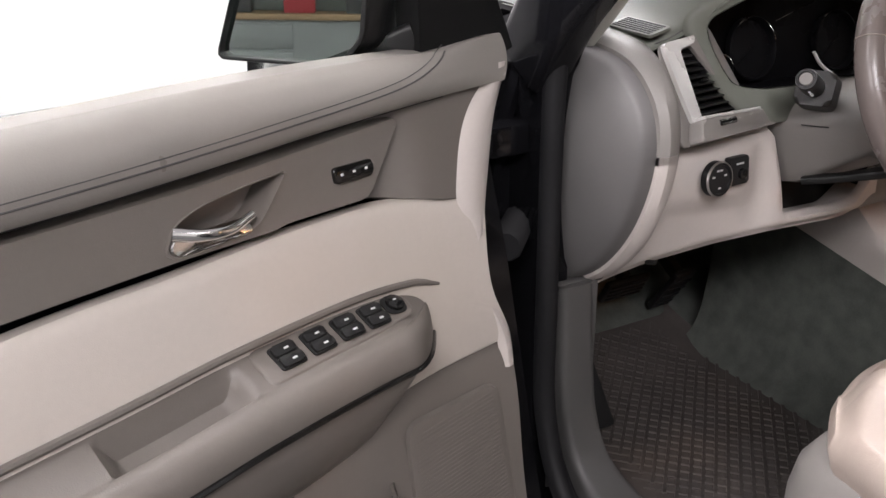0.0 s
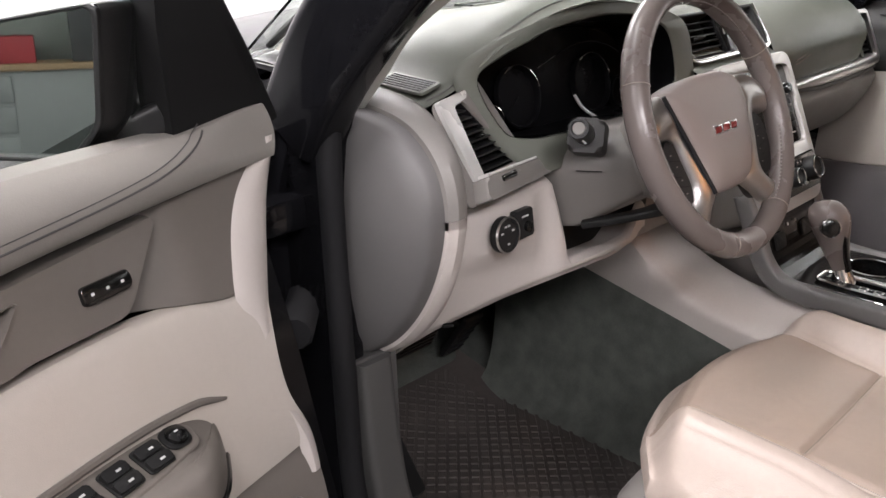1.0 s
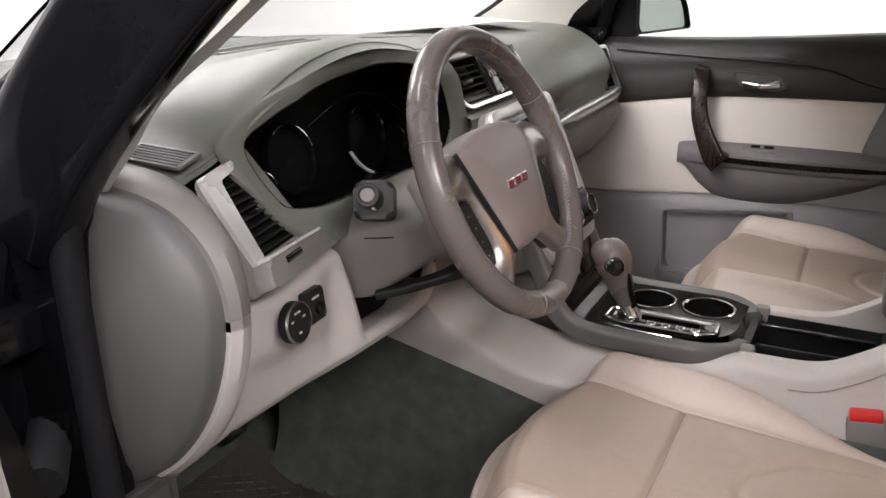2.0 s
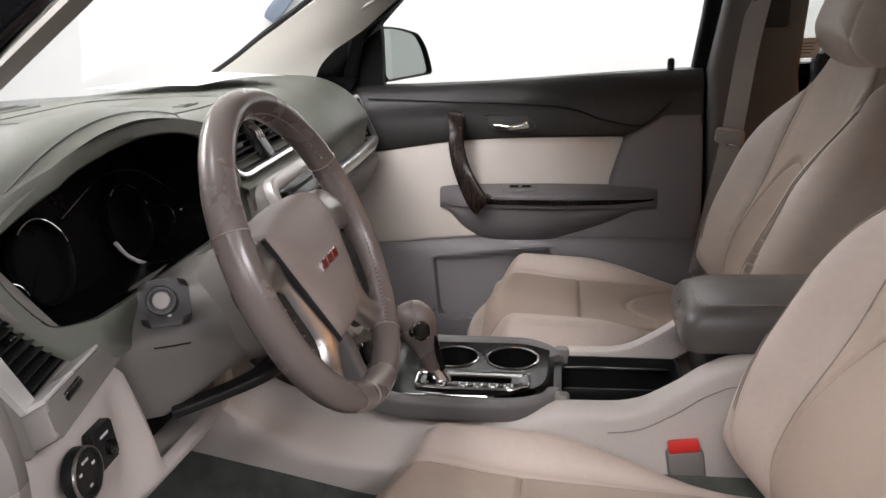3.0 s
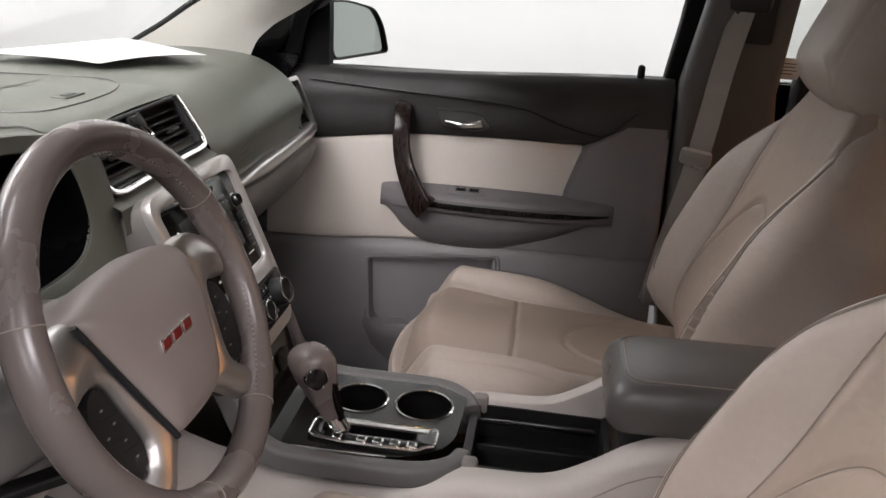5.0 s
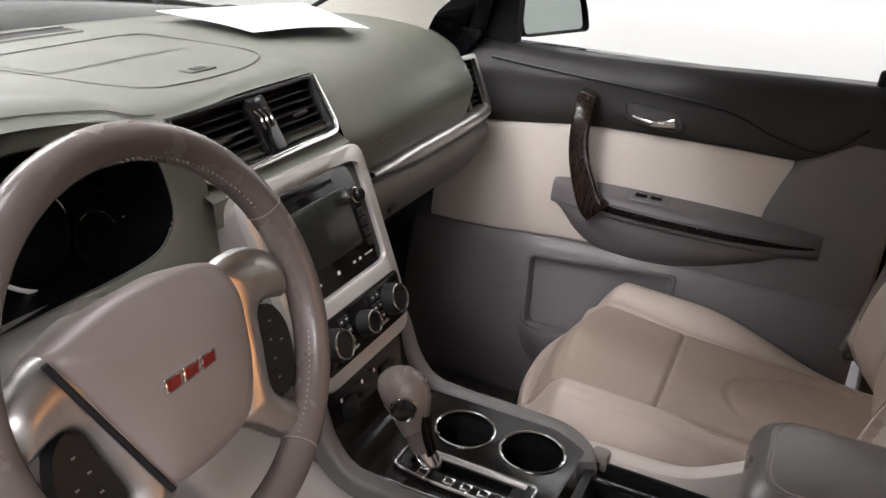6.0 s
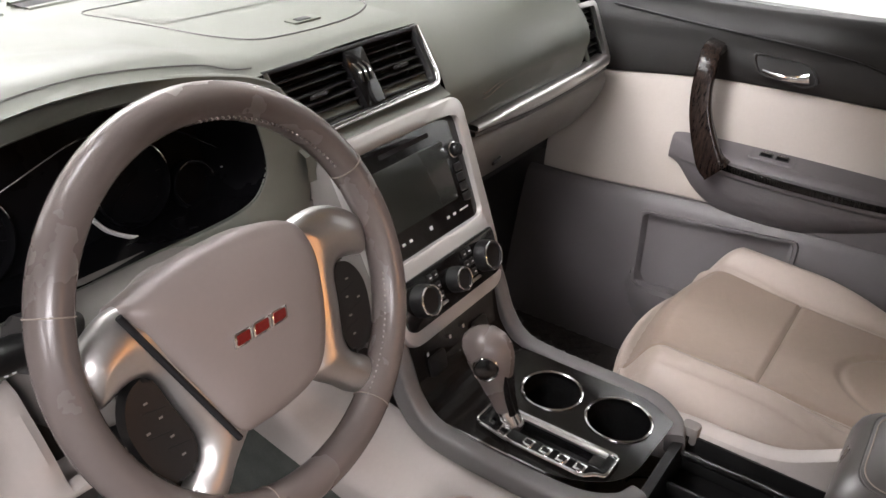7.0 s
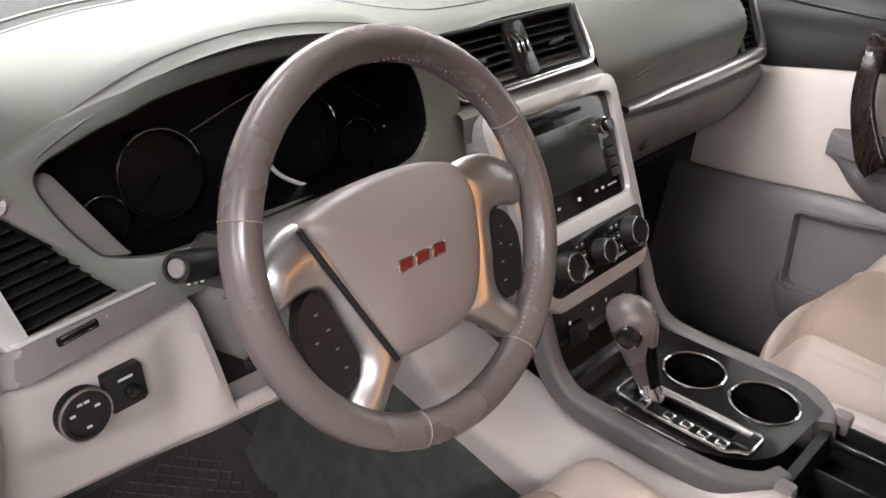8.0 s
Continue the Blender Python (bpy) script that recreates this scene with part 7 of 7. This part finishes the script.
    def back_seam(pts, grid=False):
        path = []
        for px, py in pts:
            A, B = (px, py) if grid else (px / 0.246, (py - 0.045) / 0.335)
            for _ in range(0 if grid else 5):
                A = px / (0.246 * math.sqrt(1 - 0.26 * B * B) * float(wid(B)))
                B = (py - 0.045) / (0.335 * math.sqrt(1 - 0.26 * A * A))
            X = np.array(0.246 * A * math.sqrt(1 - 0.26 * B * B) * float(wid(B)))
            Y = np.array(0.045 + 0.335 * B * math.sqrt(1 - 0.26 * A * A))
            path.append(bm @ Vector((float(X), float(Y), float(back_top(X, Y, np.array(A), np.array(B), np.array(max(abs(A), abs(B))))) + 0.0012)))
        part("seam", sweep(path, circle(0.0007, 6)), SEAM, s)
    for sx in (-1, 1):
        thread(cushion_top, [(sx * (0.135 + 0.012 * float(smoothstep(0.05, 0.2, y))), y) for y in np.linspace(-0.22, 0.185, 60)], m, "piping", 0.0022, SEAT)
        back_seam([(sx * (0.130 + 0.02 * float(smoothstep(-0.1, 0.25, y))), y) for y in np.linspace(-0.22, 0.235, 60)])
        for dx in (0.0, 0.005):
            back_seam([(sx * (0.79 + dx * 4), B) for B in np.linspace(-0.72, 0.70, 50)], True)
    back_seam([(0.116 * math.cos(a), -0.16 + 0.228 * math.sin(a)) for a in np.linspace(0.15, math.pi - 0.15, 40)])
    thread(cushion_top, [(px, 0.065) for px in np.linspace(-0.133, 0.133, 30)], m)
    return s


passenger_seat = seat(0.410, -0.105, 21.5, 0.012)
driver_seat = seat(-0.402, -0.015, 25.5, 0.018)
tagged(passenger_seat, "cream leather passenger seat with stitched seams")
tagged(driver_seat, "cream leather driver's seat with creased cushion")


# ---- belts ----
def belt():
    b = thing("seat_belt", (0.78, -0.62, 0.75), "grey seat belt hanging on the centre pillar", "seat belt")
    path = spline([(0.742, -0.700, 1.42), (0.765, -0.675, 1.25), (0.752, -0.655, 1.10), (0.742, -0.640, 1.00), (0.728, -0.612, 0.86), (0.705, -0.585, 0.72)], 40)
    part("webbing", sweep(path, rect(-0.0235, -0.0008, 0.0235, 0.0008), up=(-1, 0.35, 0)), WEB, b, "grey woven webbing", smooth=False)
    m = Matrix.Translation((0.742, -0.642, 1.045)) @ pose(0, 0, 0, 5, -10, -20)
    part("tongue_cover", bar(0.022, 0.066, 0.036, m, 0.008), WEB, b, "grey plastic tongue cover")
    part("tongue", bar(0.003, 0.026, 0.05, m @ Matrix.Translation((0, -0.004, -0.038)), 0.001), CHROME, b, "steel tongue")
    part("tongue_slot", bar(0.004, 0.012, 0.014, m @ Matrix.Translation((0, -0.004, -0.046)), 0.001), BLACKPLASTIC, b)
    part("guide", bar(0.03, 0.085, 0.045, Matrix.Translation((0.745, -0.700, 1.37)) @ pose(0, 0, 0, 0, -10, -18), 0.014), DARKTRIM, b, "grey shoulder guide")
    part("slider_rail", bar(0.03, 0.09, 0.24, Matrix.Translation((0.750, -0.712, 1.40)) @ pose(0, 0, 0, 0, -16, -10), 0.012), DARKTRIM, b, "dark height slider")
    part("anchor", bar(0.02, 0.035, 0.05, Matrix.Translation((0.712, -0.588, 0.735)), 0.005), SILVER, b, "metal lower anchor")
    return b


def buckle(x, y, z):
    b = thing("belt_buckle", (x, y, z - 0.10), "grey belt buckle with a red release button", "belt buckle")
    m = Matrix.Translation((x, y, z)) @ pose(0, 0, 0, -8, 0, 0)
    part("body", bar(0.026, 0.052, 0.125, m @ Matrix.Translation((0, 0, -0.068)), 0.007), TRIM, b, "grey plastic buckle body")
    part("button", bar(0.020, 0.044, 0.016, m @ Matrix.Translation((0, 0, -0.001)), 0.004), RED, b, "red release button")


belt()
buckle(-0.152, -0.436, 0.748)


# ---- footwells ----
def floor_mat(x0, x1, y0, y1, z, ribs):
    f = thing("floor_mat", ((x0 + x1) / 2, (y0 + y1) / 2, z), "dirty black-brown rubber floor mat with a ribbed tread", "floor mat", "floor mats")
    rows = []
    for y in np.linspace(y0, y1, 40):
        row = []
        for x in np.linspace(x0, x1, 30):
            e = min(x - x0, x1 - x, y - y0)
            lift = 0.012 * float(smoothstep(0.022, 0.0, e))
            row.append((x, y, z + lift + 0.30 * max(y - 0.47, 0) ** 1.25))
        rows.append(row)
    part("mat_sheet", sheet(rows, 0.006), MAT_RUBBER, f)
    bm = bmesh.new()
    n = int((x1 - x0 + y1 - y0) / 0.028)
    for d in (1, -1):
        for i in range(n):
            o = i * 0.028
            pts = []
            for k in np.linspace(0, 1, 20):
                y = y0 + 0.05 + (y1 - y0 - 0.10) * k
                x = (x0 + 0.04 + o - (y - y0)) if d > 0 else (x1 - 0.04 - o + (y - y0))
                if x0 + 0.04 < x < x1 - 0.04:
                    pts.append((x, y, z + 0.007 + 0.30 * max(y - 0.47, 0) ** 1.25))
            if len(pts) > 2:
                sweep(pts, rounded(rect(-0.0035, -0.002, 0.0035, 0.0016), 0.001, 1), bm=bm)
    part("tread_ribs", bm, MAT_RUBBER, f, "raised crossing ribs")
    return f


floor_mat(-0.72, -0.25, 0.02, 0.66, 0.438, 30)
floor_mat(0.25, 0.72, 0.02, 0.62, 0.438, 30)
for s in (-1, 1):
    rows = []
    for y in np.linspace(0.55, -0.6, 30):
        rows.append([(s * x, y, z) for x, z in spline([(0.19, 0.722 + 0.25 * max(y, 0)), (0.214, 0.66 + 0.2 * max(y, 0)), (0.230, 0.57), (0.252, 0.48), (0.30, 0.44)], 14)])
    structure("floor_tunnel_" + ("1" if s < 0 else "2"), sheet(rows, 0.006), CARPET, "dark grey-green carpet on the tunnel side", "carpet", smooth=True)


def pedal(name, x, y, z, w, h, tilt, label):
    p = thing(name, (x, y + 0.1, z + 0.15), label, "pedal")
    m = Matrix.Translation((x, y, z)) @ pose(0, 0, 0, tilt, 0, 0)
    part("pad", bar(w, 0.014, h, m, 0.005), RUBBER, p, "ribbed black rubber pad")
    for i in range(4):
        part("rib", bar(w * 0.85, 0.004, 0.005, m @ Matrix.Translation((0, -0.008, -h * 0.32 + i * h * 0.21)), 0.001), RUBBER, p)
    part("arm", sweep([m @ Vector((0, 0.01, h * 0.3)), Vector((x, y + 0.10, z + 0.10)), Vector((x, y + 0.13, z + 0.30))], rect(-0.008, -0.014, 0.008, 0.014)), BLACKPLASTIC, p)


pedal("brake_pedal", -0.44, 0.57, 0.600, 0.105, 0.060, 30, "black rubber brake pedal in the footwell")
pedal("accelerator_pedal", -0.30, 0.58, 0.560, 0.055, 0.13, 35, "black accelerator pedal in the footwell")
foot = thing("footrest", (-0.66, 0.45, 0.44), "black plastic footrest beside the kick panel", "footrest")
part("pad", bar(0.10, 0.022, 0.24, Matrix.Translation((-0.665, 0.44, 0.545)) @ pose(0, 0, 0, -38, 0, 0), 0.008), BLACKPLASTIC, foot)


# ---- papers on the dashboard ----
def papers():
    p = thing("paper_sheet", (0.40, 0.48, 1.215), "white printed sheet lying on the dashboard", "paper")
    a, b, c, e = np.array((0.334, 0.69)), np.array((0.586, 0.55)), np.array((0.425, 0.304)), np.array((0.250, 0.415))
    rows = []
    for f in np.linspace(0, 1, 14):
        rows.append([])
        for g in np.linspace(0, 1, 12):
            q = (a * (1 - f) + e * f) * (1 - g) + (b * (1 - f) + c * f) * g
            rows[-1].append((q[0], q[1], 1.2285 + 0.006 * math.sin(g * 3) * f - 0.012 * float(smoothstep(0.45, 0.75, q[1]))))
    part("sheet_paper", sheet(rows, 0.0006), PAPER, p)


papers()

# ---- sticker on the rear side glass ----
def sticker():
    t = thing("window_sticker", (0.815, -0.81, 1.235), "white printed sticker on the tinted rear side window", "sticker")
    m = frame_m((0.814, -0.812, 1.236), (0, -1, 0), (-0.42, 0, 1))
    if m.col[2].x > 0:
        m = frame_m((0.814, -0.812, 1.236), (0, 1, 0), (-0.42, 0, 1))
    part("paper_face", prism(rounded(rect(-0.030, -0.025, 0.030, 0.025), 0.003), 0.0008, m, 0), PAPER, t, smooth=False)
    for k, w in ((0.012, 0.040), (0.004, 0.034), (-0.004, 0.042), (-0.012, 0.028)):
        part("text_bar", bar(w, 0.0022, 0.0006, m @ Matrix.Translation((-0.002, k, 0.0010)), 0), TRIM, t, smooth=False)


sticker()

# ---- hung on the far wall, seen through the windscreen ----
strap = thing("hanging_strap", (4.47, 1.45, 1.27), "blue-grey strap hanging on the white workshop wall", "strap")
rows = spline([(4.46, 1.735, 1.262), (4.455, 1.70, 1.31), (4.46, 1.60, 1.42), (4.47, 1.47, 1.60), (4.48, 1.36, 1.78)], 20)
part("band", sweep(rows, rounded(rect(-0.055, -0.012, 0.055, 0.012), 0.010), up=(1, 0, 0), scale=(0.7, 1.0, 1.0, 0.95, 0.9)), BLUEGREY, strap)
part("wall_hook", bar(0.05, 0.03, 0.03, Matrix.Translation((4.477, 1.35, 1.80)), 0.006), GREYSHEET, strap)


# ---- the workshop's far corner, seen only in the driver's mirror ----
def workbench():
    w = thing("workbench", (-7.6, 1.0, 0.0), "long grey workbench with a pine top against the wall", "workbench")
    part("top", bar(0.45, 3.4, 0.05, Matrix.Translation((-7.66, 1.0, 0.80)), 0.008), PINE, w, "thick pine worktop")
    part("front_panel", bar(0.40, 3.3, 0.77, Matrix.Translation((-7.68, 1.0, 0.39)), 0.005), GREYSHEET, w, "grey sheet-metal front")
    for k in range(3):
        part("drawer", bar(0.02, 0.7, 0.2, Matrix.Translation((-7.475, 0.95, 0.18 + 0.23 * k)), 0.006), GREYSHEET, w, "grey sheet-metal drawer")


workbench()
for y, sx, sz, mm, lab in ((0.54, 0.26, 0.20, REDBOX, "red cardboard box on the workbench"), (-0.02, 0.34, 0.42, DARKBOX, "dark cardboard box on the workbench"), (1.05, 0.22, 0.30, DARKBOX, "narrow dark box on the workbench")):
    t = thing("cardboard_box", (-7.66, y, 0.825), lab, "box", "boxes on the bench")
    part("carton", bar(0.24, sx, sz, Matrix.Translation((-7.66, y, 0.8255 + sz / 2)), 0.006), mm, t)
    part("flap", bar(0.242, 0.004, 0.02, Matrix.Translation((-7.66, y, 0.8255 + sz)), 0), mm, t)


def ceiling_light(m, sx, sy):
    p = m.translation
    t = thing("ceiling_light", (p.x, p.y, 3.8), "long white unseen ceiling light added to light the cabin", "ceiling light", "ceiling lights")
    part("housing", bar(sx + 0.1, sy + 0.1, 0.10, m @ Matrix.Translation((0, 0, 0.075)), 0.02), LAMPWHITE, t)
    part("diffuser", bar(sx, sy, 0.02, m @ Matrix.Translation((0, 0, 0.012)), 0.004), LIGHTPANEL, t, "glowing white diffuser")
    for k in (-0.35, 0.35):
        q = m @ Vector((sx * k if sx > sy else 0, sy * k if sy > sx else 0, 0.10))
        part("hanger", bar(0.016, 0.016, 3.80 - q.z, Matrix.Translation((q.x, q.y, (q.z + 3.80) / 2)), 0.002), GREYSHEET, t)


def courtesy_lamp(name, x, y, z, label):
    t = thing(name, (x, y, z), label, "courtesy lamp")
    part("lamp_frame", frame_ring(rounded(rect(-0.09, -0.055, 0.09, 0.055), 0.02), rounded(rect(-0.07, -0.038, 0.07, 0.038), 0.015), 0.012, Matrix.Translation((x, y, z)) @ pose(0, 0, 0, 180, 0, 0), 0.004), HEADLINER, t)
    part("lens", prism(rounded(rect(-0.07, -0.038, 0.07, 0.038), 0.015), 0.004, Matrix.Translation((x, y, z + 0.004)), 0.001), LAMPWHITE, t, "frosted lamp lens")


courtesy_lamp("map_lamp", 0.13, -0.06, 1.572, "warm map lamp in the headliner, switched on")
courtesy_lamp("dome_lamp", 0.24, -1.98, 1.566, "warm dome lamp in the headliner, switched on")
for m, sx, sy, w in LAMPS:
    ceiling_light(m, sx, sy)
